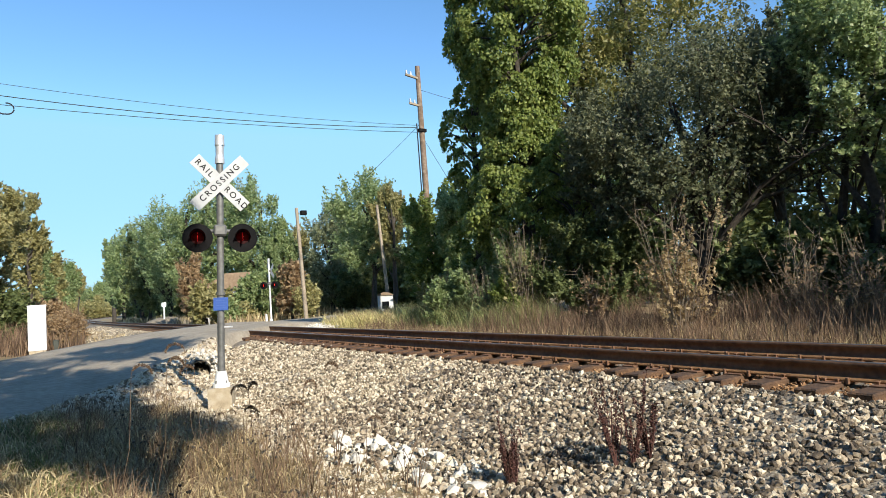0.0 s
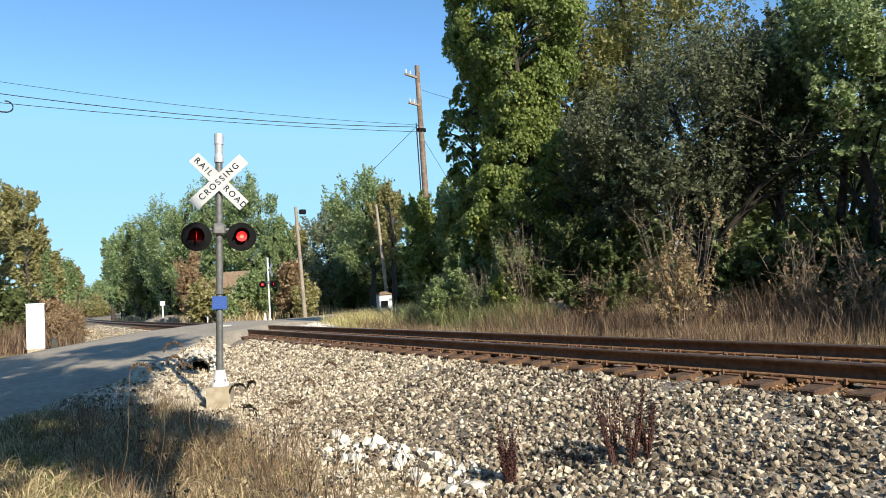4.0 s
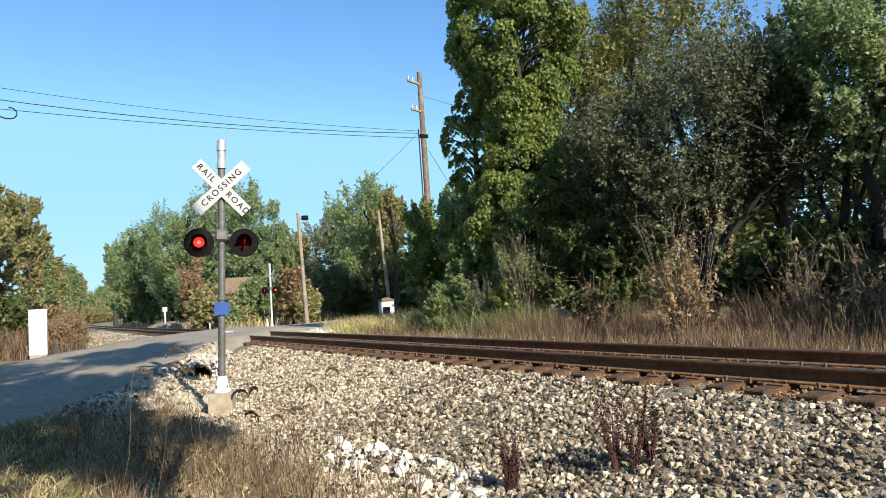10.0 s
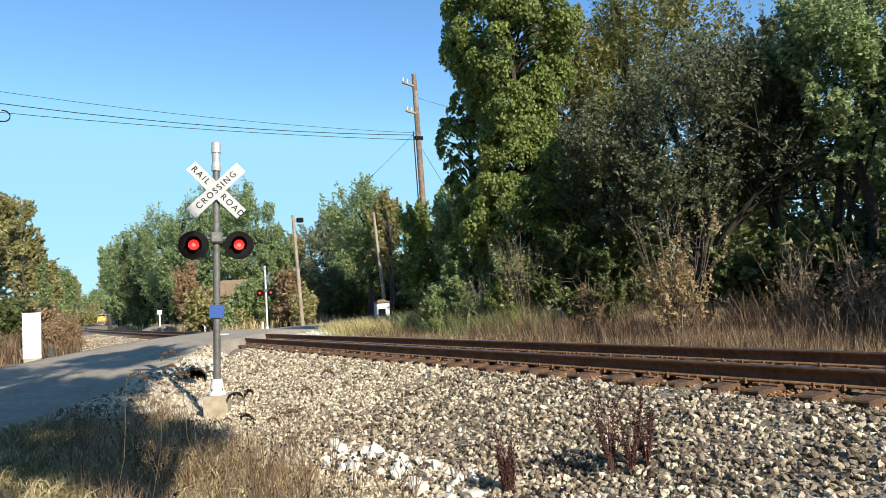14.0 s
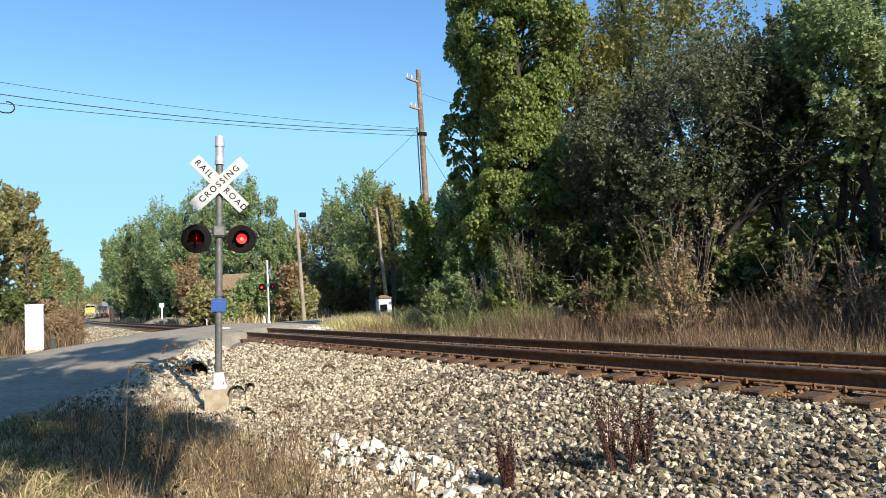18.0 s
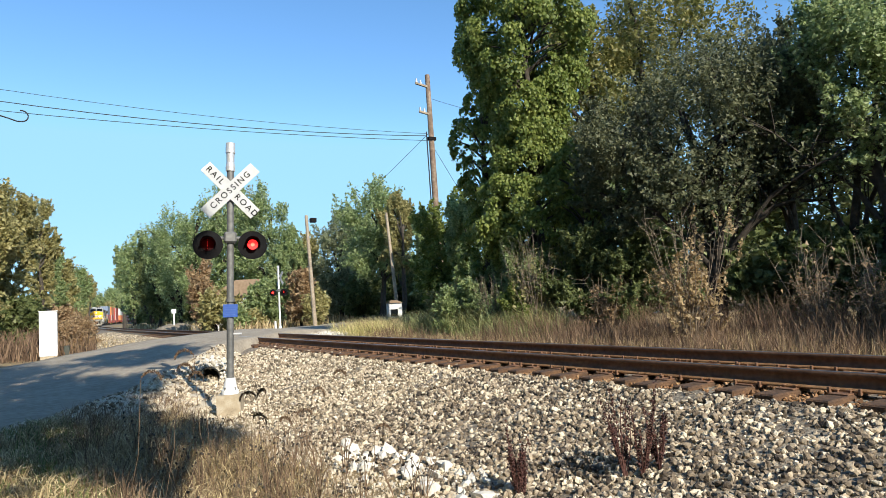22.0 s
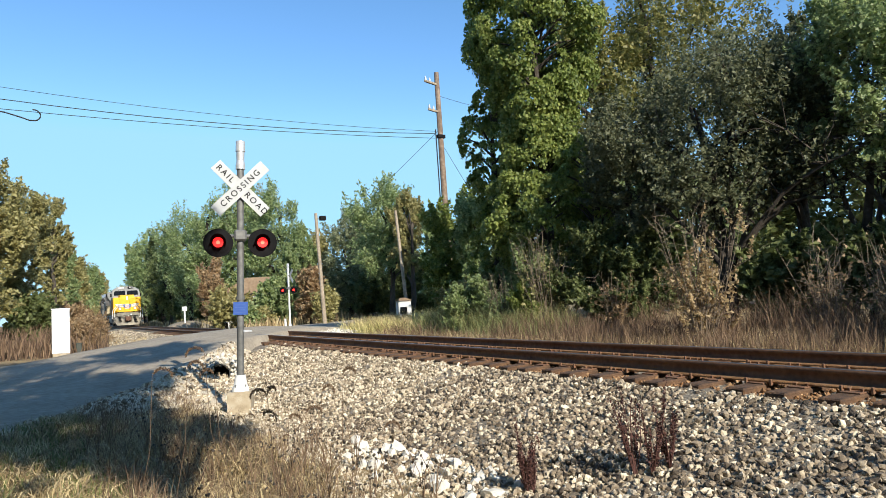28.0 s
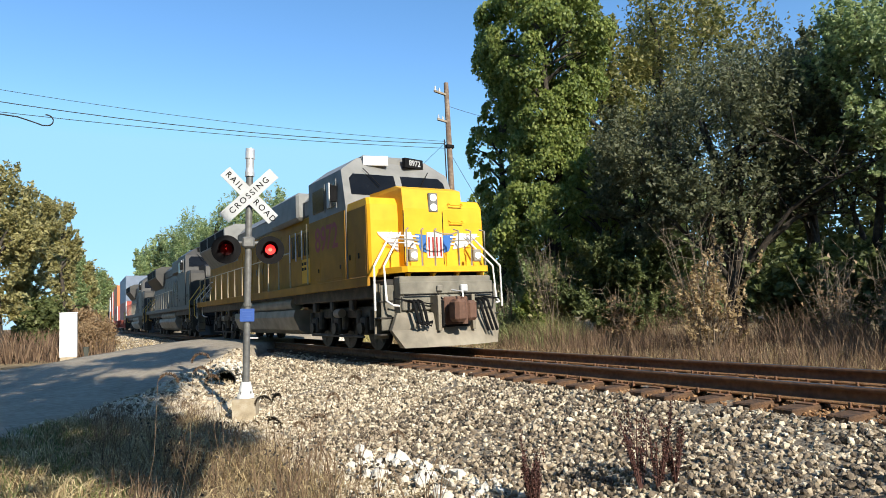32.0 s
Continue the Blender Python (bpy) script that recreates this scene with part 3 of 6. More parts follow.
tree(OLIVE, -2.1, 39.8, 0.5, 10.3, 1.9, 0.15, "olive and green hedgerow tree along the track")
tree(OLIVE, -0.7, 43.7, 0.4, 9.4, 1.5, 0.15, "olive and green hedgerow tree along the track")
tree(OLIVE, 0.8, 54.5, 0.5, 9.7, 1.3, 0.15, "olive and green hedgerow tree along the track")
tree(MID_GREEN, 2.0, 66.9, 0.3, 8.9, 1.1, 0.15, "olive and green hedgerow tree along the track")
tree(OLIVE, 3.6, 87.3, 0.4, 9.3, 1.1, 0.30, "olive and green hedgerow tree along the track")
tree(MID_GREEN, 5.8, 114.3, 0.3, 9.6, 1.0, 0.30, "olive and green hedgerow tree along the track")
tree(MID_GREEN, 32.2, 476.1, -0.6, 26.4, 5.3, 0.30, "olive and green hedgerow tree along the track")
tree(MID_GREEN, 39.0, 484.0, -1.1, 23.0, 5.4, 0.30, "olive and green hedgerow tree along the track")
tree(MID_GREEN, 8.4, 136.3, 3.1, 11.1, 1.5, 0.30, "olive and green hedgerow tree along the track")
tree(OLIVE, 12.9, 180.8, 4.8, 12.1, 1.5, 0.30, "olive and green hedgerow tree along the track")
tree(MID_GREEN, 44.6, 468.6, -0.8, 21.3, 5.6, 0.85, "distant green trees beyond the curve")
tree(MID_GREEN, 43.9, 326.6, -1.2, 21.4, 5.0, 0.85, "distant green trees beyond the curve")
tree(OLIVE, 42.4, 447.1, -0.8, 12.0, 3.0, 0.85, "distant green trees beyond the curve")
tree(MID_GREEN, 41.2, 269.1, -1.2, 19.8, 5.5, 0.85, "distant green trees beyond the curve")
tree(MID_GREEN, 36.7, 497.4, -0.2, 21.2, 5.9, 0.85, "distant green trees beyond the curve")
tree(MID_GREEN, 26.6, 456.3, 0.4, 22.1, 5.4, 0.85, "distant green trees beyond the curve")
tree(MID_GREEN, 53.6, 498.3, -1.4, 25.0, 6.8, 0.85, "distant green trees beyond the curve")
shrub(OLIVE, 14.6, 23.0, -0.3, 1.5, 0.8, 0.085, "green shrub at the roadside")
shrub(MID_GREEN, 12.9, 20.5, -0.4, 1.5, 0.5, 0.085, "green shrub at the roadside")
shrub(IVY, 13.4, 17.0, -0.4, 1.5, 0.5, 0.085, "green shrub beside the track")
shrub(MID_GREEN, 14.6, 50.2, -0.6, 2.3, 1.0, 0.16, "green shrub in front of the house")
shrub(OLIVE, 13.0, 50.4, -0.6, 1.9, 0.9, 0.16, "olive shrub in front of the house")
shrub(MID_GREEN, 16.1, 50.0, -0.6, 3.4, 1.0, 0.16, "green shrub in front of the house")
shrub(DARK_GREEN, 27.9, 50.8, -0.8, 5.0, 2.6, 0.24, "dark thicket behind the shed")
shrub(DARK_GREEN, 27.6, 46.6, -0.8, 4.6, 2.4, 0.24, "dark thicket behind the shed")
shrub(DARK_GREEN, 24.6, 52.6, -0.8, 3.6, 1.9, 0.24, "dark thicket behind the shed")
for bx, by, bz, br in ((1.75, 37.2, 0.9, 0.6), (2.1, 39.6, 1.2, 0.7), (2.5, 42.5, 1.0, 0.7), (2.9, 46.0, 1.3, 0.8), (3.2, 50.0, 1.2, 0.8)):
    shrub(RUSSET, bx, by, -0.8, bz, br, 0.09, "brown dry bush on the bank beside the track", 0.6)
shrub(RUSSET, 11.8, 55.1, 0.2, 5.1, 1.0, 0.20, "russet shrub with dying leaves")
shrub(OLIVE, 11.9, 51.6, -0.3, 2.9, 1.0, 0.20, "olive shrub beside the road")
shrub(MID_GREEN, 15.0, 49.6, -0.4, 3.5, 0.8, 0.20, "green shrub beside the road")
shrub(RUSSET, 17.3, 48.1, -0.7, 4.2, 0.9, 0.20, "russet shrub with dying leaves")
shrub(RUSSET, 2.8, 67.0, -0.8, 2.4, 1.0, 0.20, "brown dry bush beside the track")
shrub(RUSSET, 1.0, 58.6, -0.7, 2.5, 1.1, 0.20, "brown dry bush beside the track")
shrub(RUSSET, 4.5, 92.0, -0.7, 2.7, 0.9, 0.20, "brown dry bush beside the track")
shrub(DARK_GREEN, -0.3, 42.8, -0.3, 2.6, 1.2, 0.20, "dark green shrub beside the hedge")
shrub(OLIVE, 17.6, 45.7, -0.7, 2.4, 0.8, 0.20, "olive shrub beside the road")
shrub(MID_GREEN, 12.9, 48.8, -0.4, 1.2, 0.8, 0.20, "green shrub beside the road")
shrub(OLIVE, 14.1, 49.2, -0.5, 0.9, 0.7, 0.20, "olive shrub beside the road")
shrub(DARK_GREEN, 15.9, 120.0, -0.8, 7.8, 2.2, 0.36, "dark green thicket beyond the crossing")
shrub(DARK_GREEN, 16.7, 107.6, -0.9, 6.6, 2.0, 0.36, "dark green thicket beyond the crossing")
shrub(MID_GREEN, 17.5, 97.7, -0.9, 5.6, 1.9, 0.36, "dark green thicket beyond the crossing")
shrub(DARK_GREEN, 18.5, 92.4, -1.0, 5.6, 1.6, 0.36, "dark green thicket beyond the crossing")
shrub(MID_GREEN, 19.6, 87.0, -1.0, 4.9, 1.7, 0.36, "dark green thicket beyond the crossing")
shrub(DARK_GREEN, 20.6, 81.6, -1.1, 4.3, 1.7, 0.36, "dark green thicket beyond the crossing")
shrub(DARK_GREEN, 22.0, 78.4, -1.2, 4.1, 1.7, 0.36, "dark green thicket beyond the crossing")
shrub(DARK_GREEN, 27.7, 70.1, -1.7, 3.1, 1.6, 0.30, "dark thicket where the road enters the trees")
shrub(DARK_GREEN, 30.9, 72.7, -1.9, 4.4, 2.0, 0.30, "dark thicket where the road enters the trees")
shrub(DARK_GREEN, 32.0, 69.6, -2.0, 4.5, 2.2, 0.30, "dark thicket where the road enters the trees")
shrub(DARK_GREEN, 32.1, 64.9, -2.0, 3.9, 2.1, 0.30, "dark thicket where the road enters the trees")
shrub(DARK_GREEN, 32.7, 62.1, -2.0, 3.4, 1.8, 0.30, "dark thicket where the road enters the trees")
shrub(OLIVE, 20.8, 449.2, -0.6, 8.9, 5.6, 0.80, "distant olive scrub beyond the curve")
shrub(OLIVE, 27.4, 445.0, -1.0, 8.4, 5.6, 0.80, "distant olive scrub beyond the curve")
shrub(OLIVE, 34.6, 440.5, -1.5, 7.9, 5.6, 0.80, "distant olive scrub beyond the curve")
shrub(OLIVE, 41.8, 436.0, -2.1, 7.4, 5.6, 0.80, "distant olive scrub beyond the curve")
shrub(OLIVE, 48.5, 431.8, -2.5, 6.9, 5.6, 0.80, "distant olive scrub beyond the curve")



def limb_tree(x, y, limbs, label, leaves, seed):
    """A spreading dark tree: a short trunk, arching limbs with forks, thin foliage at their ends."""
    rr = np.random.RandomState(seed)
    base = float(ground_z(x, y)) - 0.05
    t = empty("tree", pose(x, y, base))
    tagged(t, label, "tree")
    pieces, ends = [tube_arrays([(0, 0, 0), (0.05, 0, 0.9), (0.0, 0.05, 1.9)], [0.24, 0.19, 0.17], 10)], []
    for dx, dy, z, arch, thick in limbs:
        a, b = np.array((0, 0.0, 1.7)), np.array((dx, dy, z))
        line = [a * (1 - q) + b * q + np.array((0, 0, arch * math.sin(math.pi * q))) + rr.normal(size=3) * 0.05 * (0 < q < 1) for q in np.linspace(0, 1, 8)]
        pieces.append(tube_arrays(line, [thick * (1.05 - 0.85 * q) for q in np.linspace(0, 1, 8)], 7))
        for k in range(9):
            c = line[rr.randint(2, 8)]
            e = c + np.array((rr.normal() * 0.7, rr.normal() * 0.5, rr.uniform(0.3, 1.5)))
            m = (c + e) / 2 + rr.normal(size=3) * 0.12
            pieces.append(tube_arrays([c, m, e], [thick * 0.3, thick * 0.2, 0.008], 5))
            for q in range(3):
                f = e + rr.normal(size=3) * 0.45
                pieces.append(tube_arrays([m, (m + f) / 2 + rr.normal(size=3) * 0.08, f], [0.018, 0.012, 0.005], 4))
                ends.append(f)
    part("trunk", joined(pieces), BARK, t)
    ends = np.array(ends)
    part("crown", leaf_arrays(rr, ends, np.full(len(ends), 0.28), leaves, 0.085, np.array((0, 0, 2.0))), WILLOW, t)
    return t


limb_tree(16.4, 11.9, ((1.3, -2.6, 3.4, 0.7, 0.12), (1.0, -2.0, 5.6, 0.3, 0.1), (-0.6, 1.5, 5.2, 0.2, 0.1), (0.4, -0.5, 6.6, 0.1, 0.1), (-1.0, 2.6, 4.0, 0.5, 0.08), (0.9, -3.6, 4.6, 0.6, 0.08)), "dark spreading tree with arching bare limbs", 5200, 301)
limb_tree(18.2, 9.0, ((0.2, -0.3, 7.4, 0.0, 0.13), (0.5, -1.2, 5.4, 0.4, 0.08), (-0.4, 1.2, 5.8, 0.3, 0.08)), "dark thin-leaved tree at the edge of the wood", 2600, 302)
# trees behind and over the camera, whose shade lies on the road and the verge
shade_tree = tree(MID_GREEN, -0.95, -4.4, 8.4, 20.0, 3.3, 0.21, "tall leafy roadside tree that shades the road", 0.8)
tree(MID_GREEN, 0.95, -3.6, 6.5, 9.3, 1.5, 0.2, "small leafy tree that shades the verge", 0.33)
tree(MID_GREEN, -4.5, -1.5, 4.0, 17.0, 3.3, 0.34, "tall leafy roadside tree that shades the road", 0.6)
tree(MID_GREEN, -6.5, 6.0, 5.0, 16.0, 3.0, 0.34, "tall leafy roadside tree that shades the road", 0.5)
# unseen long limbs, added where their shade falls on the road
limb_r = np.random.RandomState(77)
for (x, y, z), rad, high, root in (((4.4, -0.6, 17.4), 1.7, 4.4, 11.0), ((2.5, 0.0, 12.6), 1.2, 2.6, 8.6), ((1.9, -0.3, 10.7), 1.1, 1.8, 7.4)):
    clumps = crown_clumps(limb_r, -high / 2, high / 2, rad, 0.2) + np.array((x, y, z))
    spread = limb_r.uniform(0.3, 0.85, len(clumps)) * 0.3
    part("limb_leaves", leaf_arrays(limb_r, clumps, spread, 5200, 0.2, np.array((x, y, z - 1.0))), MID_GREEN, shade_tree)
    part("limb", tube_arrays([(0.1, 0, root), (x * 0.4, y * 0.4, root * 0.5 + z * 0.48), (x * 0.8, y * 0.8, z - 0.4), (x, y, z + high * 0.3)], [0.14, 0.11, 0.07, 0.02], 7), BARK, shade_tree)
# unseen belt of trees across the road, added to cut sky light on the train
belt = tree(MID_GREEN, -17, -6, 0.6, 12.5, 4.2, 0.8, "unseen leafy tree in the light-blocking belt across the road", 0.7)
for i, (x, y) in enumerate(((-18, 2), (-17, 10), (-19, 18), (-17, 27), (-15, 36), (-12, 44), (-14, -14), (-6, -20), (3, -27), (12, -27))):
    copy_thing(belt, pose(x, y, float(ground_z(x, y)) - 0.05, 0, 0, 47 * i))
# unseen trees past the wood's edge, added to shade the weeds on the right
tree(DARK_GREEN, 16.6, 2.8, 0.6, 6.0, 1.8, 0.26, "unseen dark green tree shading the weeds", 0.6)
tree(DARK_GREEN, 14.6, -1.0, 1.6, 6.0, 1.6, 0.28, "unseen dark green tree shading the weeds", 0.2)
tree(DARK_GREEN, 17.2, -5.8, 0.3, 6.8, 2.2, 0.28, "unseen dark green tree shading the weeds", 0.8)


# ---- level crossing signal ----
def blade(parent, words, angle, y, grey):
    """A crossbuck blade with its words, 1.22 m long, turned in the plane of the sign."""
    b = part("blade", one_box(-0.61, 0.61, -0.004, 0.004, -0.115, 0.115, bevel=0.002), SIGN_WHITE, parent, grey, pose(0, y, 0, 0, angle, 0))
    for text, cx in words:
        part("lettering", word(text, 0.152, 1.34, 0.0015), BLACK, b, at=pose(cx, -0.0075, 0, 90, 0, 0))
    return b


def word(text, size, spread=1.0, offset=0.0):
    """A flat mesh of a word in the built-in font, centred."""
    curve = bpy.data.curves.new("word", "FONT")
    curve.body, curve.size, curve.align_x, curve.align_y = text, size, "CENTER", "CENTER"
    curve.space_character, curve.offset = spread, offset
    ob = bpy.data.objects.new("word", curve)
    scene.collection.objects.link(ob)
    me = bpy.data.meshes.new_from_object(ob.evaluated_get(bpy.context.evaluated_depsgraph_get()))
    bpy.data.objects.remove(ob)
    me.materials.clear()
    return me


GLOWS = {"left": [], "right": []}


def lamp_unit(parent, x, z, side):
    """A flashing light: black round backing, hood and lens, with a disc in it that turns from face-on to edge-on to the
    camera.
    """
    bm = bmesh.new()
    bmesh.ops.create_cone(bm, cap_ends=True, segments=40, radius1=0.254, radius2=0.254, depth=0.012, matrix=pose(x, -0.2, z, 90, 0, 0))
    backing = part("backing_disc", bm, BLACK, parent, "round black backing disc")
    bm = bmesh.new()
    bmesh.ops.create_cone(bm, cap_ends=True, segments=28, radius1=0.15, radius2=0.11, depth=0.17, matrix=pose(x, -0.11, z, 90, 0, 0))
    part("lamp_housing", bm, BLACK, backing)
    # hood: a half tube over the lens
    verts, faces, n = [], [], 22
    for ring in range(2):
        for rr in (0.128, 0.135):
            for i in range(n + 1):
                a = math.radians(-10 + 200 * i / n)
                deep = -0.206 if ring == 0 else -0.206 - 0.3 * (0.35 + 0.65 * max(0, math.sin(a)))
                verts.append((x + rr * math.cos(a), deep, z + rr * math.sin(a)))
    m = n + 1
    for i in range(n):
        for a, b in ((0, 2), (1, 3)):
            faces.append((a * m + i, a * m + i + 1, b * m + i + 1, b * m + i))
        faces.append((2 * m + i, 2 * m + i + 1, 3 * m + i + 1, 3 * m + i))
    part("hood", (verts, faces), BLACK, backing)
    bm = bmesh.new()
    bmesh.ops.create_cone(bm, cap_ends=True, segments=32, radius1=0.107, radius2=0.107, depth=0.012, matrix=pose(x, -0.21, z, 90, 0, 0))
    part("lens", bm, RED_LENS, backing, "dark red round lens")
    bm = bmesh.new()
    bmesh.ops.create_cone(bm, cap_ends=True, segments=24, radius1=0.09, radius2=0.09, depth=0.0006, matrix=pose(0, 0, 0, 90, 0, 0))
    glow = part("lamp_glow", bm, RED_GLOW, parent, "lit red lamp disc", pose(x, -0.306, z))
    bm = bmesh.new()
    bmesh.ops.create_cone(bm, cap_ends=True, segments=16, radius1=0.034, radius2=0.034, depth=0.0004, matrix=pose(0, -0.0012, 0, 90, 0, 0))
    part("filament_glow", bm, RED_HOT, glow, "bright core of the lit lamp")
    GLOWS[side].append((glow, (x, -0.306, z)))


def crossing_signal(label, m, mirrored=False, detail=True):
    thing = empty("crossing_signal", m)
    tagged(thing, label, "crossing signal", "signals of the level crossing")
    part("mast", bar(bmesh.new(), (0, 0, 0.1), (0, 0, 4.02), 0.062, 20), STEEL if detail else WHITE_PAINT, thing, "grey tubular steel mast")
    bm = bmesh.new()
    bar(bm, (0, 0, 3.98), (0, 0, 4.06), 0.084, 20)
    bar(bm, (0, 0, 4.06), (0, 0, 4.14), 0.084, 20, 0.07)
    bar(bm, (0, 0, 4.13), (0, 0, 4.32), 0.07, 20, 0.074)
    bar(bm, (0, 0, 4.31), (0, 0, 4.5), 0.086, 20, 0.08)
    part("mast_cap", bm, ALUMINIUM, thing, "bright metal bell housing")
    bm = bmesh.new()
    bar(bm, (0, 0, -0.02), (0, 0, 0.05), 0.15, 16)
    bar(bm, (0, 0, 0.04), (0, 0, 0.26), 0.13, 16, 0.085)
    base = part("mast_base", bm, WHITE_PAINT, thing, "white cast pinnacle base")
    for a in range(4):
        part("anchor_bolt", bar(bmesh.new(), (0.12 * math.cos(a * 1.571 + 0.78), 0.12 * math.sin(a * 1.571 + 0.78), 0.04), (0.12 * math.cos(a * 1.571 + 0.78), 0.12 * math.sin(a * 1.571 + 0.78), 0.1), 0.016, 6), STEEL, base)
    buck = part("crossbuck_bracket", one_box(-0.07, 0.07, -0.1, 0.02, -0.08, 0.08, bevel=0.01), STEEL, thing, at=pose(0, 0, 3.61, 0, 0, 0 if detail else 125))
    blade(buck, (("RAIL", -0.37), ("ROAD", 0.385)), 45, -0.112, "white blade lettered in black")
    blade(buck, (("CROSSING", 0.0),), -45, -0.124, "white blade lettered in black")
    bm = bmesh.new()
    bar(bm, (-0.36, -0.03, 2.75), (0.36, -0.03, 2.75), 0.032, 10)
    part("lamp_crossarm", bm, STEEL, thing)
    part("junction_box", one_box(-0.11, 0.11, -0.12, 0.09, 2.66, 2.86, bevel=0.03), STEEL, thing)
    lamp_unit(thing, -0.378, 2.61, "right" if mirrored else "left")
    lamp_unit(thing, 0.378, 2.61, "left" if mirrored else "right")
    if detail:
        for x in (-0.37, 0.37):  # back-to-back lights
            bm = bmesh.new()
            bmesh.ops.create_cone(bm, cap_ends=True, segments=32, radius1=0.2, radius2=0.2, depth=0.012, matrix=pose(x, 0.22, 2.6, 90, 0, 0))
            bmesh.ops.create_cone(bm, cap_ends=True, segments=24, radius1=0.1, radius2=0.14, depth=0.16, matrix=pose(x, 0.13, 2.6, 90, 0, 0))
            part("rear_lamp", bm, BLACK, thing)
        plate = part("notice_plate", one_box(-0.125, 0.125, -0.085, -0.078, 1.33, 1.56, bevel=0.002), BLUE, thing, "blue emergency notice plate")
        for i, w in enumerate((0.17, 0.19, 0.15, 0.18)):
            part("text_bar", one_box(-w / 2, w / 2, -0.088, -0.0855, 1.505 - i * 0.045, 1.513 - i * 0.045, bevel=0), PALE_BLUE, plate)
        part("plate_clamp", bar(bmesh.new(), (0, 0, 1.6), (0, 0, 1.66), 0.08, 16), STEEL, thing)
        part("clamp_arm", one_box(0.05, 0.2, -0.03, 0.03, 1.02, 1.05, bevel=0.005), ALUMINIUM, thing)
    return thing


signal_near = crossing_signal("grey mast with crossbuck and twin red flashing lights", pose(3.075, 12.3, -0.5, 0, 1.9, -14))
foundation = part("foundation", prism(bmesh.new(), [(-0.2, -0.2), (0.2, -0.2), (0.23, 0.2), (-0.2, 0.22)], "z", -0.45, -0.02), CONCRETE, None, at=pose(3.06, 12.3, -0.5, 0, 0, -20))
tagged(foundation, "square weathered concrete foundation under the signal mast", "foundation")
signal_far = crossing_signal("white mast with crossbuck and red flashing lights across the track", pose(15.2, 46.4, -0.5, 0, 0, -26), True, False)
marker = part("marker_post", bar(bmesh.new(), (0, 0, 0), (0, 0, 0.62), 0.09, 10, 0.07), WHITE_PAINT, None, at=pose(14.8, 46.2, -0.5))
tagged(marker, "short white marker post beside the far signal", "post")

# ---- signal cabinets and posts ----
cabinet = empty("signal_cabinet", pose(0.86, 34.0, -0.62, 0, 0, -4))
tagged(cabinet, "white metal railway signal cabinet at the roadside", "cabinet")
part("cabinet_body", one_box(-0.34, 0.34, -0.28, 0.28, 0.1, 2.0, bevel=0.02), CLEAN_WHITE, cabinet)
part("cabinet_roof", one_box(-0.36, 0.36, -0.31, 0.31, 2.0, 2.05, bevel=0.015), CLEAN_WHITE, cabinet)
part("cabinet_base", one_box(-0.32, 0.32, -0.26, 0.26, -0.1, 0.1, bevel=0.01), CONCRETE, cabinet)
door = part("cabinet_door", one_box(-0.31, 0.31, -0.295, -0.28, 0.16, 1.95, bevel=0.006), CLEAN_WHITE, cabinet)
part("door_handle", one_box(0.22, 0.25, -0.325, -0.295, 1.0, 1.15, bevel=0.006), ALUMINIUM, door)
junction = part("cable_pedestal", one_box(-0.12, 0.12, -0.1, 0.1, 0, 0.55, bevel=0.03), TANK_GREEN, None, at=pose(1.55, 34.2, -0.68))
tagged(junction, "small dark cable pedestal beside the white cabinet", "box")
far_cabinet = empty("signal_cabinet", pose(9.3, 172.0, -0.95, 0, 0, -10))
tagged(far_cabinet, "small white signal cabinet beside the curve", "cabinet")
part("cabinet_body", one_box(-0.75, 0.75, -0.5, 0.5, 0.3, 1.9, bevel=0.02), WHITE_PAINT, far_cabinet)
part("cabinet_legs", one_box(-0.65, 0.65, -0.4, 0.4, -0.2, 0.3, bevel=0.01), CONCRETE, far_cabinet)
far_post = part("signal_post", bar(bmesh.new(), (0, 0, -0.2), (0, 0, 4.0), 0.11, 8), YELLOW_POST, None, at=pose(10.3, 170.0, -0.9))
tagged(far_post, "thin yellow post beside the far cabinet", "post")
post = empty("sign_post", pose(11.3, 64.0, -0.5))
tagged(post, "white sign post on a gravel heap", "post")
part("post_pole", bar(bmesh.new(), (0, 0, -0.1), (0, 0, 1.7), 0.07, 8), WHITE_PAINT, post)
part("post_sign", one_box(-0.2, 0.2, -0.03, 0.03, 1.6, 2.0, bevel=0.02), WHITE_PAINT, post)
heap_r = np.random.RandomState(4)
heap = []
for ring, (rad, z) in enumerate([(2.6, -0.3), (2.1, 0.15), (1.4, 0.5), (0.6, 0.75), (0.05, 0.8)]):
    heap += [(rad * 1.1 * math.cos(a) * heap_r.uniform(0.93, 1.07), rad * 0.8 * math.sin(a) * heap_r.uniform(0.93, 1.07), z + heap_r.uniform(-0.03, 0.03)) for a in np.linspace(0, 6.283, 18, endpoint=False)]
heap_f = [(i * 18 + j, i * 18 + (j + 1) % 18, (i + 1) * 18 + (j + 1) % 18, (i + 1) * 18 + j) for i in range(4) for j in range(18)]
gravel_heap = part("gravel_heap", (heap, heap_f), BALLAST, None, at=pose(11.6, 64.6, -0.6))
tagged(gravel_heap, "low heap of pale gravel beside the track", "gravel", kind="stuff")


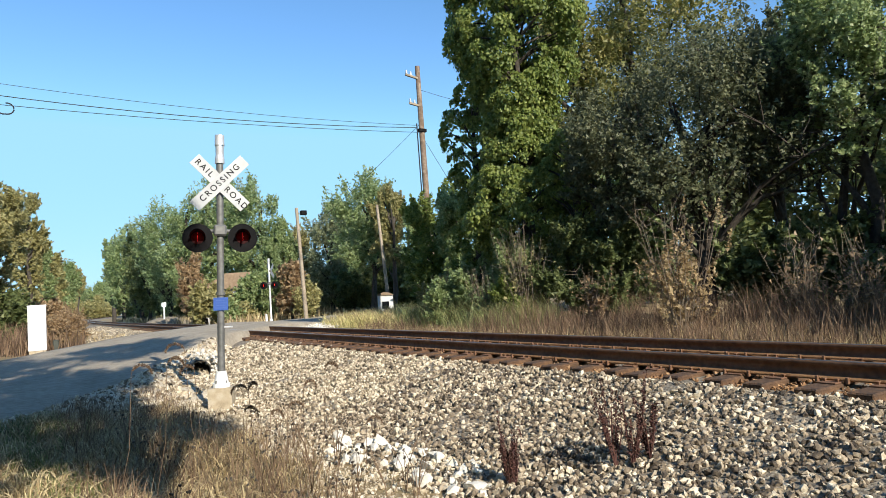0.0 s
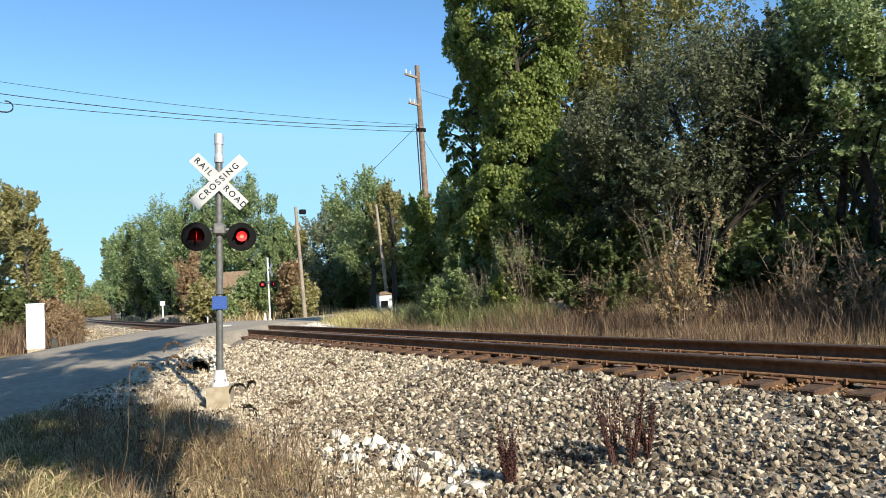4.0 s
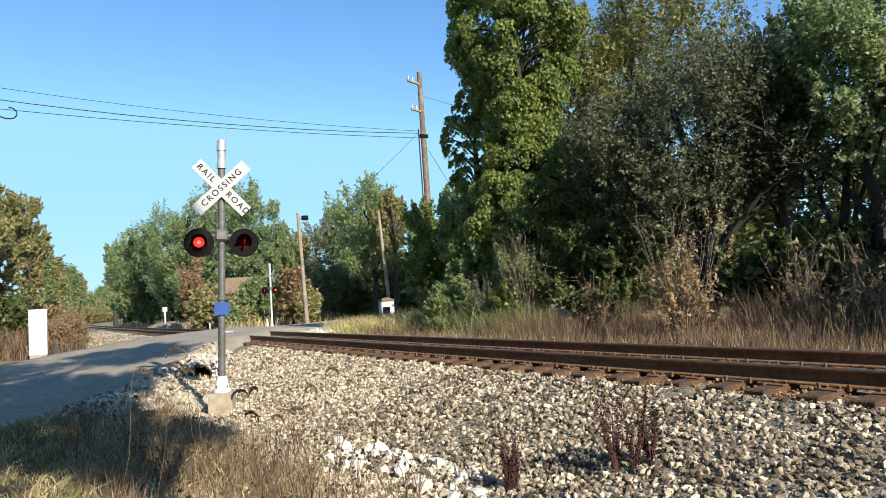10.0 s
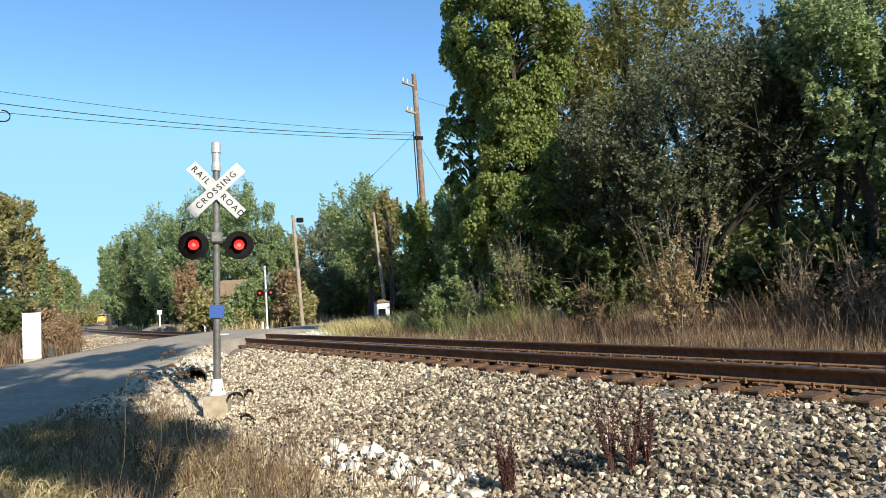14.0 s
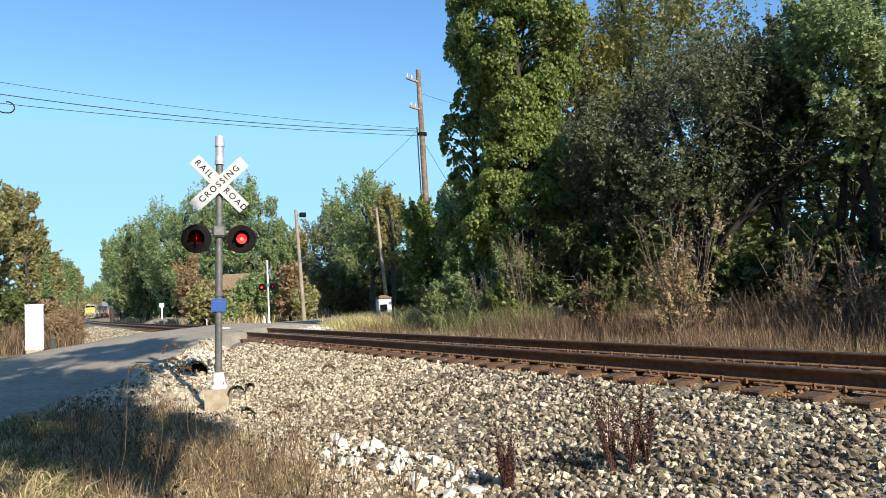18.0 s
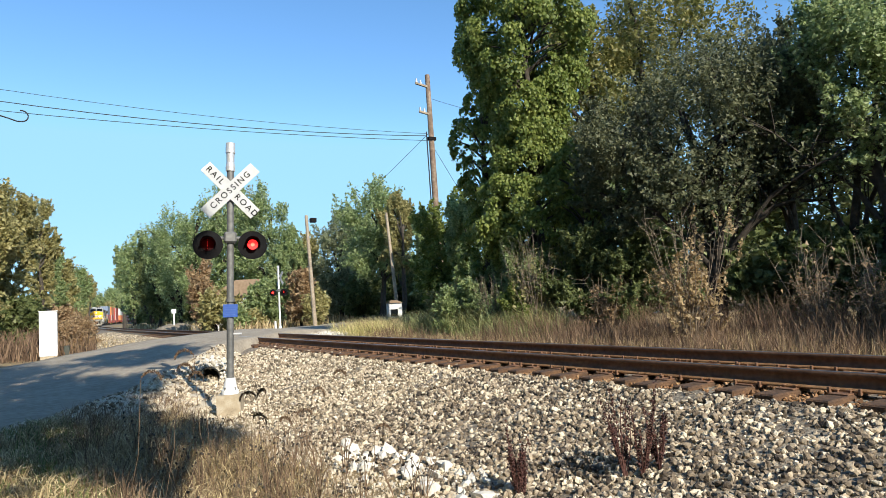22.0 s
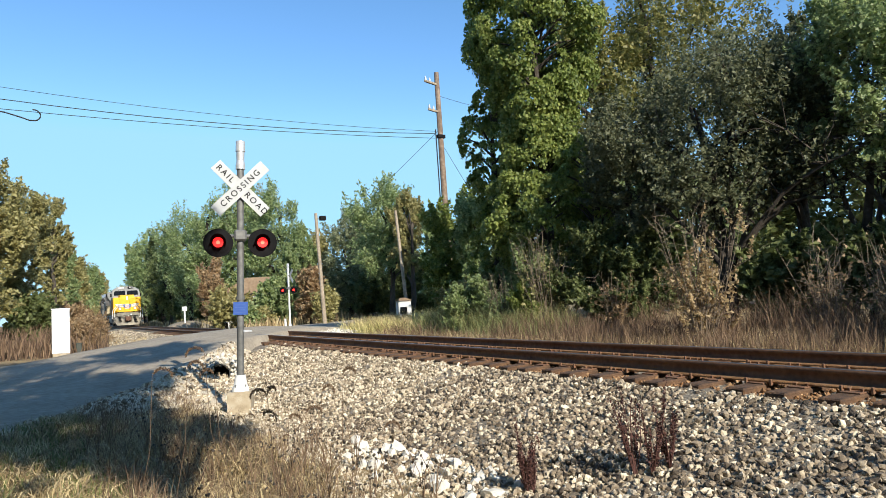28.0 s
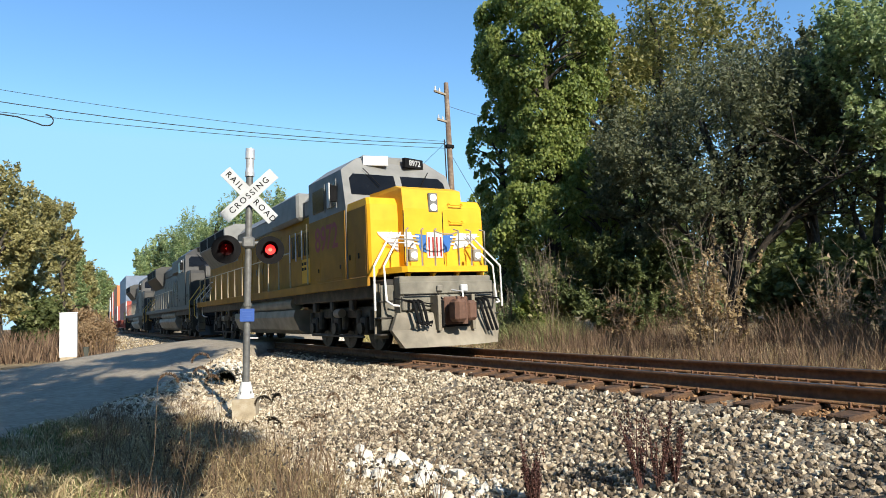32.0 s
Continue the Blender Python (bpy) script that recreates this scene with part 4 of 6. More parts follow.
# ---- poles and wires ----
def round_pole(name, label, x, y, z0, z1, r0, r1, lean=(0, 0), wood=POLE_WOOD):
    thing = empty(name, pose(x, y, z0))
    tagged(thing, label, "pole")
    v, f = tube_arrays([(lean[0] * s, lean[1] * s, (z1 - z0) * s) for s in (0, 0.3, 0.6, 1)], [r0 + (r1 - r0) * s for s in (0, 0.3, 0.6, 1)], 12)
    part("pole", (v, f), wood, thing)
    return thing


utility = round_pole("utility_pole", "tall weathered wooden utility pole with insulators", 19.98, 32.33, -0.5, 13.93, 0.22, 0.14, (-0.1, 0.1), UTILITY_WOOD)
for z, w in ((13.2, 0.9), (11.6, 0.7)):
    arm = part("crossarm", one_box(-w, 0.2, -0.06, 0.06, z + 0.5 - 0.06, z + 0.5 + 0.06, bevel=0.01), POLE_WOOD, utility, at=pose(-0.3, 0, 0, 0, 0, 20))
    for x in (-w + 0.08, -w + 0.45):
        part("insulator", bar(bmesh.new(), (x, 0, z + 0.55), (x, 0, z + 0.78), 0.07, 8, 0.04), SIGN_WHITE, arm)
part("cable_clamp", one_box(-0.35, 0.15, -0.12, 0.12, 10.55, 10.75, bevel=0.02), BLACK, utility)
part("conduit", bar(bmesh.new(), (-0.42, -0.1, 6.0), (-0.5, -0.12, 11.0), 0.035, 6), WIRE, utility)
lamp_pole = round_pole("lamp_pole", "wooden pole with a floodlight on top", 16.48, 43.0, -0.5, 7.15, 0.145, 0.105, (-0.28, 0.1))
part("floodlight", one_box(-0.05, 0.35, -0.2, 0.15, 7.15, 7.45, bevel=0.03), BLACK, lamp_pole)
part("floodlight_arm", bar(bmesh.new(), (-0.28, 0.1, 7.3), (0.2, 0, 7.2), 0.03, 6), STEEL, lamp_pole)
round_pole("utility_pole", "bare leaning wooden pole by the road", 21.25, 40.05, -0.5, 7.0, 0.13, 0.095, (-0.5, 0.1))


def cable(name, label, points, r, sag):
    """Cables that hang between their ends."""
    out = []
    for a, b in zip(points, points[1:]):
        a, b = np.array(a, float), np.array(b, float)
        for s in np.linspace(0, 1, 25):
            p = a * (1 - s) + b * s
            p[2] -= sag * 4 * s * (1 - s)
            out.append(p)
    v, f = tube_arrays(out, [r] * len(out), 5)
    return tagged(part(name, (v, f), WIRE), label, "cable")


cable("overhead_wire", "thin overhead power wire", [(19.3, 31.9, 10.3), (-30, 39.0, 16.6)], 0.012, 1.6)
cable("overhead_wire", "thick overhead telephone cable", [(19.3, 32.0, 10.2), (-30, 39.0, 16.4)], 0.02, 2.0)
cable("overhead_wire", "thin black overhead telephone cable", [(19.7, 32.0, 9.95), (-30, 39.0, 13.7)], 0.016, 1.15)
cable("overhead_wire", "service wire down to the house", [(19.6, 32.2, 10.4), (19.8, 66, 4.0)], 0.012, 0.6)
cable("overhead_wire", "wire from the pole into the trees", [(19.7, 32.4, 12.6), (30, 30, 11.5)], 0.012, 0.5)
cable("overhead_wire", "guy wire of the utility pole", [(19.8, 32.4, 10.0), (27, 33, 0)], 0.012, 0.05)
loop_points = [(-30, 39.0, 12.9), (-3.2, 38.4, 11.35), (-1.3, 38.4, 11.2), (-0.6, 38.4, 11.0), (-0.25, 38.4, 10.88)] + [(-0.07 + 0.3 * math.sin(a), 38.4, 11.16 - 0.28 * math.cos(a)) for a in np.linspace(0.2, 3.3, 9)]
loop = part("cable_end", pipe(bmesh.new(), loop_points, 0.035), WIRE)
tagged(loop, "black cable end looped back on itself overhead", "cable")


# ---- the train ----
YELLOW = material("armour_yellow_paint", [(0.68, 0.34, 0.012), (0.78, 0.41, 0.016), (0.84, 0.455, 0.024)], 3.0, 0.55, bump=0.05, shine=0.3)
LOCO_GREY = material("grey_roof_paint", [(0.17, 0.17, 0.163), (0.27, 0.27, 0.258)], 3.0, 0.55, bump=0.05, shine=0.3)
PILOT_GREY = material("dusty_grey_pilot_paint", [(0.1, 0.086, 0.064), (0.24, 0.21, 0.16), (0.36, 0.32, 0.25)], 3.0, 0.65, bump=0.2, patch=0.5)
PILOT_DARK = material("grimy_dark_pilot_paint", [(0.06, 0.054, 0.043), (0.19, 0.175, 0.14), (0.34, 0.315, 0.255)], 3.0, 0.7, bump=0.3, patch=0.5)
TANK_GREY = material("dusty_grey_tank_paint", [(0.14, 0.128, 0.106), (0.26, 0.24, 0.2), (0.38, 0.35, 0.3)], 2.0, 0.55, shine=0.3)
# darker yellow for the sides: their shade, and some soot, put into the colour
SHADED_YELLOW = material("shaded_sooty_yellow_paint", [(0.17, 0.085, 0.018), (0.34, 0.17, 0.02), (0.5, 0.25, 0.025)], 2.0, 0.6, bump=0.1, shine=0.18, patch=0.4)
BOGIE = material("grimy_bogie_steel", [(0.01, 0.009, 0.008), (0.03, 0.026, 0.022), (0.1, 0.083, 0.066)], 5.0, 0.6, bump=0.3)
LOCO_BLACK = material("black_locomotive_paint", [(0.025, 0.025, 0.024), (0.07, 0.066, 0.06)], 2.0, 0.5, shine=0.35)
GLASS_DARK = material("dark_cab_glass", [(0.004, 0.0045, 0.005), (0.01, 0.011, 0.012)], 2.0, 0.1, shine=0.25)
RED_PAINT = material("red_lettering", [(0.27, 0.018, 0.014), (0.36, 0.03, 0.022)], 5.0, 0.5)
STRIPE_WHITE = material("silver_white_emblem", [(0.6, 0.6, 0.62), (0.75, 0.75, 0.77)], 6.0, 0.4)
EMBLEM_BLUE = material("emblem_blue", [(0.03, 0.12, 0.4), (0.05, 0.18, 0.5)], 6.0, 0.4)
LIT = material("lit_headlamp", [(0.9, 0.9, 0.85), (0.95, 0.95, 0.9)], 5.0, 0.3, glow=((1.0, 0.95, 0.82), 0.7))
RUSTY_COUPLER = material("rusty_coupler", [(0.09, 0.045, 0.03), (0.17, 0.09, 0.06)], 12.0, 0.8, bump=0.3)
BOX_RED = material("red_container_paint", [(0.3, 0.045, 0.03), (0.42, 0.07, 0.045)], 1.5, 0.5)
BOX_WHITE = material("white_container_paint", [(0.5, 0.5, 0.48), (0.66, 0.66, 0.64)], 1.5, 0.5)
BOX_BLUE = material("grey_blue_container_paint", [(0.12, 0.16, 0.22), (0.18, 0.22, 0.3)], 1.5, 0.5)
BOX_ORANGE = material("orange_container_paint", [(0.5, 0.14, 0.04), (0.6, 0.19, 0.06)], 1.5, 0.5)
CAR_RED = material("red_well_car_paint", [(0.22, 0.04, 0.025), (0.34, 0.07, 0.045)], 2.0, 0.6)


def wheelset(parent, y):
    """An axle with two flanged wheels."""
    bm = bmesh.new()
    bar(bm, (-0.9, 0, 0), (0.9, 0, 0), 0.09, 8)
    for s in (-1, 1):
        bar(bm, (s * 0.68, 0, 0), (s * 0.82, 0, 0), 0.53, 20)
        bar(bm, (s * 0.655, 0, 0), (s * 0.685, 0, 0), 0.555, 20)
        for k in range(5):
            a = k * 1.2566
            bar(bm, (s * 0.82, 0.3 * math.cos(a), 0.3 * math.sin(a)), (s * 0.835, 0.3 * math.cos(a), 0.3 * math.sin(a)), 0.07, 8)
    return part("wheelset", bm, BOGIE, parent, at=pose(0, y, 0.53))


def bogie(parent, y0, y1, axles=3):
    bm = bmesh.new()
    for s in (-1, 1):
        box(bm, s * 0.98 - 0.09, s * 0.98 + 0.09, y0, y1, 0.78, 1.05, 0.03)
        for i in range(axles):
            y = y0 + (y1 - y0) * (0.1 + 0.8 * i / (axles - 1))
            box(bm, s * 1.06 - 0.13, s * 1.06 + 0.13, y - 0.19, y + 0.19, 0.38, 0.8, 0.04)
            bar(bm, (s * 1.15, y, 0.53), (s * 1.26, y, 0.53), 0.14, 14)
            for dy in (-0.38, 0.38):
                bar(bm, (s * 1.07, y + dy, 0.5), (s * 1.07, y + dy, 0.95), 0.1, 10)
        for i in range(axles):
            y = y0 + (y1 - y0) * (0.22 + 0.62 * i / (axles - 1))
            box(bm, s * 1.2 - 0.07, s * 1.2 + 0.07, y - 0.12, y + 0.12, 0.95, 1.28, 0.03)
        bar(bm, (s * 1.2, y0 + 0.3, 0.34), (s * 1.2, y1 - 0.3, 0.34), 0.03, 6)
    b = part("bogie", bm, BOGIE, parent)
    sets = [wheelset(parent, y0 + (y1 - y0) * (0.1 + 0.8 * i / (axles - 1))) for i in range(axles)]
    for s in (-1, 1):
        part("brake_cylinder", bar(bmesh.new(), (s * 1.22, (y0 + y1) / 2 - 0.5, 0.9), (s * 1.22, (y0 + y1) / 2 - 0.15, 0.9), 0.11, 12), TANK_GREY, b)
        part("sand_pipe", pipe(bmesh.new(), [(s * 1.1, y0 - 0.1, 1.2), (s * 1.1, y0 - 0.12, 0.7), (s * 0.85, y0 + 0.05, 0.2)], 0.025), STEEL, b)
    return sets


def loft(sections):
    """A skin through rings of points of one count, closed at both ends."""
    bm = bmesh.new()
    rings = [[bm.verts.new(p) for p in s] for s in sections]
    n = len(rings[0])
    for a, b in zip(rings, rings[1:]):
        for i in range(n):
            bm.faces.new((a[i], a[(i + 1) % n], b[(i + 1) % n], b[i]))
    bm.faces.new(rings[0])
    bm.faces.new(rings[-1][::-1])
    return bm


def rail_along(parent, x, y0, y1, z, posts, mat, name="handrail"):
    bm = bmesh.new()
    bar(bm, (x, y0, z + 1.0), (x, y1, z + 1.0), 0.018, 6)
    h = part(name, bm, mat, parent)
    for i in range(posts):
        y = y0 + (y1 - y0) * i / (posts - 1)
        part("handrail_post", bar(bmesh.new(), (x, y, z - 0.15), (x, y, z + 1.0), 0.022, 6), mat, h)


def locomotive(label, body, roof, trim, posts, pilot, number="", emblem=False):
    """A six-axle diesel: x across, y back from the front steps, z up from the rail head."""
    t = empty("locomotive")
    tagged(t, label, "locomotive", "locomotives of the train")
    # the yellow unit's sides take the yellow darkened for shade
    hood_paint = SHADED_YELLOW if body is YELLOW else body
    dark_pilot = PILOT_DARK if emblem else pilot
    # frame, walkway and steps
    part("underframe", one_box(-1.35, 1.35, 0.35, 21.2, 1.2, 1.58, bevel=0.03), BOGIE, t)
    for s in (-1, 1):
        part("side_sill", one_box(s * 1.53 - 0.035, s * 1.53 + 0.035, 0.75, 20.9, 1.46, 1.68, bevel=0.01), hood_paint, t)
        part("walkway", one_box(min(s * 0.95, s * 1.5), max(s * 0.95, s * 1.5), 4.6, 20.9, 1.6, 1.66, bevel=0.005), roof, t)
    # pilot with snow plough
    part("pilot_plate", one_box(-1.14, 1.14, 0.05, 0.35, 0.75, 1.62, bevel=0.02), dark_pilot, t)
    part("pilot_wing", one_box(-1.45, 1.45, 0.33, 0.37, 0.5, 1.45, bevel=0.01), dark_pilot, t)
    plough = loft([[(-1.2, 0.08, 0.86), (-0.7, -0.1, 0.84), (0, -0.18, 0.8), (0.7, -0.1, 0.84), (1.2, 0.08, 0.86), (1.2, 0.2, 0.86), (-1.2, 0.2, 0.86)],
                   [(-1.34, 0.08, 0.5), (-0.75, -0.18, 0.5), (0, -0.28, 0.5), (0.75, -0.18, 0.5), (1.34, 0.08, 0.5), (1.34, 0.2, 0.5), (-1.34, 0.2, 0.5)],
                   [(-1.15, -0.12, 0.13), (-0.7, -0.33, 0.13), (0, -0.42, 0.13), (0.7, -0.33, 0.13), (1.15, -0.12, 0.13), (1.1, 0.2, 0.13), (-1.1, 0.2, 0.13)]])
    part("snow_plough", plough, pilot, t, "grey curved snow plough")
    part("pilot_face", one_box(-1.12, 1.12, -0.02, 0.08, 0.9, 1.2, bevel=0.02), dark_pilot, t)
    part("pilot_top_plate", one_box(-1.16, 1.16, 0.0, 0.06, 1.235, 1.5, bevel=0.015), dark_pilot, t)
    part("platform_edge", pipe(bmesh.new(), [(-1.1, -0.08, 1.22), (-0.3, -0.08, 1.22), (-0.22, -0.1, 1.12), (0.22, -0.1, 1.12), (0.3, -0.08, 1.22), (1.1, -0.08, 1.22)], 0.02), BLACK, t)
    for x in (-0.42, 0.42):
        part("buffer_rib", one_box(x - 0.04, x + 0.04, -0.34, 0.0, 0.45, 1.2, bevel=0.01), pilot, t)
    bm = bmesh.new()
    box(bm, -0.18, 0.18, -0.5, 0.1, 0.7, 1.0, 0.04)
    box(bm, -0.28, 0.0, -0.78, -0.42, 0.62, 1.1, 0.07)
    box(bm, 0.04, 0.3, -0.7, -0.38, 0.64, 1.06, 0.06)
    bar(bm, (-0.02, -0.66, 0.58), (-0.02, -0.66, 1.14), 0.07, 10)
    box(bm, -0.3, 0.3, -0.32, -0.26, 0.56, 1.16, 0.03)
    part("coupler", bm, RUSTY_COUPLER, t, "rust-brown knuckle coupler")
    part("coupler_pocket", one_box(-0.36, 0.36, -0.3, 0.0, 0.52, 1.1, bevel=0.03), BLACK, t)
    part("cut_lever_guard", pipe(bmesh.new(), [(0.02, -0.6, 1.02), (0.02, -0.55, 1.25), (0.02, -0.1, 1.3)], 0.02), trim, t)
    for x in (-0.98, -0.88, -0.78, 0.62, 0.73, 0.84):
        z = 0.4 if x > 0 else 0.62
        part("air_hose", pipe(bmesh.new(), [(x, -0.05, 1.1), (x, -0.24, 1.06), (x + 0.03, -0.32, 0.82), (x + (0.16 if x > 0 else 0.06), -0.34, z)], 0.032), BLACK, t)
    for k in range(3):
        part("air_hose", pipe(bmesh.new(), [(-0.98 + k * 0.1, -0.3, 0.66), (-0.85 + k * 0.1, -0.36, 0.6 - 0.02 * k), (-0.62, -0.36, 0.66)], 0.02), BLACK, t)
    part("cable_receptacle", one_box(0.28, 0.46, -0.08, 0.0, 1.26, 1.42, bevel=0.02), SIGN_WHITE, t)
    part("receptacle_cover", one_box(-0.3, -0.16, -0.06, 0.0, 1.28, 1.42, bevel=0.02), TANK_GREY, t)
    part("uncoupling_lever", pipe(bmesh.new(), [(-1.3, -0.02, 1.16), (-0.5, -0.1, 1.02), (0.1, -0.25, 1.12)], 0.016), BLACK, t)
    part("uncoupling_lever", pipe(bmesh.new(), [(1.3, -0.02, 1.1), (0.6, -0.1, 1.18), (0.2, -0.2, 1.14)], 0.016), BLACK, t)
    # steps at the corners
    for s in (-1, 1):
        for y in (0.3, 20.6):
            step = part("corner_steps", one_box(min(s * 1.18, s * 1.5), max(s * 1.18, s * 1.5), y + 0.28, y + 0.32, 0.32, 1.5, bevel=0.004), pilot, t)
            for z in (0.4, 0.75, 1.1):
                part("step_tread", one_box(min(s * 1.18, s * 1.5), max(s * 1.18, s * 1.5), y + 0.0, y + 0.3, z, z + 0.03, bevel=0.004), BOGIE, step)
            f = 1 if y < 5 else -1
            for x in (1.6, 1.38):
                pts = [(s * x, y, 0.92), (s * x, y, 1.85), (s * (x - 0.6), y + f * 0.35, 2.62), (s * (x - 0.63), y + f * 0.6, 2.6)]
                if x < 1.5:
                    pts = [(s * 1.2, y - 0.34, 1.0), (s * 1.33, y - 0.3, 1.02)] + pts[1:]
                    pts[2] = (s * x, y - 0.1, 1.12)
                    pts.insert(3, (s * x, y - 0.02, 1.85))
                part("step_handrail", pipe(bmesh.new(), pts, 0.024, 6), trim, t, "bright painted step handrail")
    # anticlimber
    part("anticlimber", prism(bmesh.new(), [(-1.3, 0.75), (-1.08, 0.04), (-1.0, -0.06), (1.0, -0.06), (1.08, 0.04), (1.3, 0.75)], "z", 1.7, 1.83), body, t)
    # black block stands in for the shade under the ledge
    part("anticlimber_shade_block", one_box(-1.05, 1.05, 0.2, 0.72, 1.52, 1.695, bevel=0.01), BLACK, t)
    for x in (-0.9, -0.3, 0.3, 0.9):
        part("platform_bracket", prism(bmesh.new(), [(0.0, 1.69), (0.3, 1.69), (0.3, 1.5), (0.2, 1.5)], "x", x - 0.03, x + 0.03), body, t)
    # nose
    lo = [(-1.49, 0.82), (-1.44, 0.76), (1.44, 0.76), (1.49, 0.82), (1.5, 2.0), (-1.5, 2.0)]
    nose = loft([[(x, y, 1.66) for x, y in lo], [(x, y, 2.9) for x, y in lo], [(x, y + (0.02 if y < 1 else 0), 3.26) for x, y in lo], [(x * 0.985, y + (0.12 if y < 1 else 0), 3.42) for x, y in lo]])
    part("nose", nose, body, t)
    for s in (-1, 1):
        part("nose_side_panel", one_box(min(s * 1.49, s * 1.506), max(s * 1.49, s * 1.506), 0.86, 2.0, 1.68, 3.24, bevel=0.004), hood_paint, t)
    hump = [(-0.76, 0.52), (0.76, 0.52), (0.86, 2.1), (-0.86, 2.1)]
    part("nose_door_housing", loft([[(x, y, 1.84) for x, y in hump], [(x, y, 3.15) for x, y in hump], [(x, y + (0.06 if y < 1 else 0), 3.6) for x, y in hump], [(x, y + (0.35 if y < 1 else 0), 3.7) for x, y in hump]]), body, t)
    for x0, x1, z0, z1 in ((-0.77, -0.765, 1.9, 3.1), (0.22, 0.225, 1.9, 3.1)):
        part("door_seam", one_box(x0, x1 + 0.012, 0.508, 0.52, z0, z1, bevel=0), BLACK, t)
    lamp_case = part("headlamp_case", one_box(-0.12, 0.12, 0.5, 0.65, 3.08, 3.52, bevel=0.02), STEEL, t)
    for z in (3.23, 3.45):
        part("headlamp", bar(bmesh.new(), (0, 0.51, z - 0.04), (0, 0.485, z - 0.04), 0.082, 16), LIT if emblem else SIGN_WHITE, lamp_case, "round lit headlamp")
    for x in (-0.62, 0.62):
        for z in (3.25, 2.85):
            if x > 0:
                part("grab_iron", pipe(bmesh.new(), [(x - 0.22, 0.52, z + 0.05), (x - 0.22, 0.44, z), (x + 0.12, 0.44, z), (x + 0.12, 0.52, z + 0.05)], 0.014), trim if not emblem else body, t)
    for s in (-1, 1):
        case = part("ditch_lamp_case", one_box(s * 0.8 - 0.1, s * 0.8 + 0.1, 0.0, 0.14, 1.93, 2.2, bevel=0.02), TANK_GREY, t)
        part("ditch_lamp", bar(bmesh.new(), (s * 0.8, 0.0, 2.06), (s * 0.8, -0.03, 2.06), 0.072, 16), LIT if emblem else SIGN_WHITE, case, "round lit ditch lamp")
        # side of the nose, with its hatch
        for y0, y1, z0, z1 in ((0.95, 1.4, 1.8, 2.6), (1.5, 1.92, 1.8, 2.5)):
            w0 = w1 = s * 1.497
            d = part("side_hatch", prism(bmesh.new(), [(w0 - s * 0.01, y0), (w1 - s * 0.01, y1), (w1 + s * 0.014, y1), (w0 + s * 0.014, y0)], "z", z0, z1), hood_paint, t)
            part("hatch_latch", one_box(min(w1, w1 + s * 0.03), max(w1, w1 + s * 0.03), y1 - 0.14, y1 - 0.08, z0 + 0.3, z0 + 0.42, bevel=0.003), BLACK, d)
        for x in (0.3, 0.62, 0.98):
            part("front_handrail", pipe(bmesh.new(), [(s * x, -0.02, 1.83), (s * x, -0.03, 2.6), (s * (x - 0.08), 0.05, 2.64)], 0.022, 6), TANK_GREY if emblem else trim, t)
    part("front_handrail", pipe(bmesh.new(), [(-0.3, -0.02, 2.58), (-0.12, -0.05, 2.52), (0.12, -0.05, 2.52), (0.3, -0.02, 2.58)], 0.016, 6), TANK_GREY, t)
    if emblem:
        wing = part("winged_emblem", one_box(-0.2, 0.2, 0.502, 0.51, 2.05, 2.62, bevel=0), STRIPE_WHITE, t, "shield emblem with silver wings")
        for i in range(4):
            part("emblem_stripe", one_box(-0.17 + i * 0.1, -0.13 + i * 0.1, 0.494, 0.501, 2.08, 2.52, bevel=0), RED_PAINT, wing)
        for s in (-1, 1):
            part("emblem_wing", prism(bmesh.new(), [(s * 0.22, 2.16), (s * 0.36, 2.2), (s * 0.5, 2.58), (s * 0.22, 2.56)], "y", 0.503, 0.51), EMBLEM_BLUE, wing)
            part("emblem_wing", prism(bmesh.new(), [(s * 0.46, 2.24), (s * 0.76, 2.3), (s * 0.76, 2.62), (s * 0.6, 2.62)], "y", 0.503, 0.51), STRIPE_WHITE, wing)
            part("emblem_wing", prism(bmesh.new(), [(s * 0.8, 2.2), (s * 1.28, 2.58), (s * 1.3, 2.64), (s * 0.8, 2.64)], "y", 0.738, 0.756), STRIPE_WHITE, wing)
            for i in range(3):
                part("emblem_stripe", prism(bmesh.new(), [(s * 0.4, 2.34 + i * 0.08), (s * (0.98 + i * 0.1), 2.38 + i * 0.08), (s * (1.0 + i * 0.1), 2.4 + i * 0.08), (s * 0.4, 2.38 + i * 0.08)], "y", 0.492, 0.499), STRIPE_WHITE if i != 1 else TANK_GREY, wing)
    # cab
    cab = loft([[(-1.53, 4.55, 1.66), (-1.53, 1.95, 1.66), (1.53, 1.95, 1.66), (1.53, 4.55, 1.66)],
                [(-1.53, 4.55, 3.4), (-1.53, 1.95, 3.4), (1.53, 1.95, 3.4), (1.53, 4.55, 3.4)],
                [(-1.52, 4.55, 4.34), (-1.46, 2.36, 4.34), (1.46, 2.36, 4.34), (1.52, 4.55, 4.34)],
                [(-1.0, 4.55, 4.72), (-0.95, 2.56, 4.7), (0.95, 2.56, 4.7), (1.0, 4.55, 4.72)]])
    part("cab", cab, roof, t)
    for s in (-1, 1):
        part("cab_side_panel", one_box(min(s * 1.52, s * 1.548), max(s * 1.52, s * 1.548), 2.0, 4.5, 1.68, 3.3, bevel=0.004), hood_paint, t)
        for y0, y1 in ((2.55, 3.15), (3.35, 4.2)):
            w = part("side_window", one_box(min(s * 1.525, s * 1.55), max(s * 1.525, s * 1.55), y0, y1, 3.48, 4.08, bevel=0.03), GLASS_DARK, t)
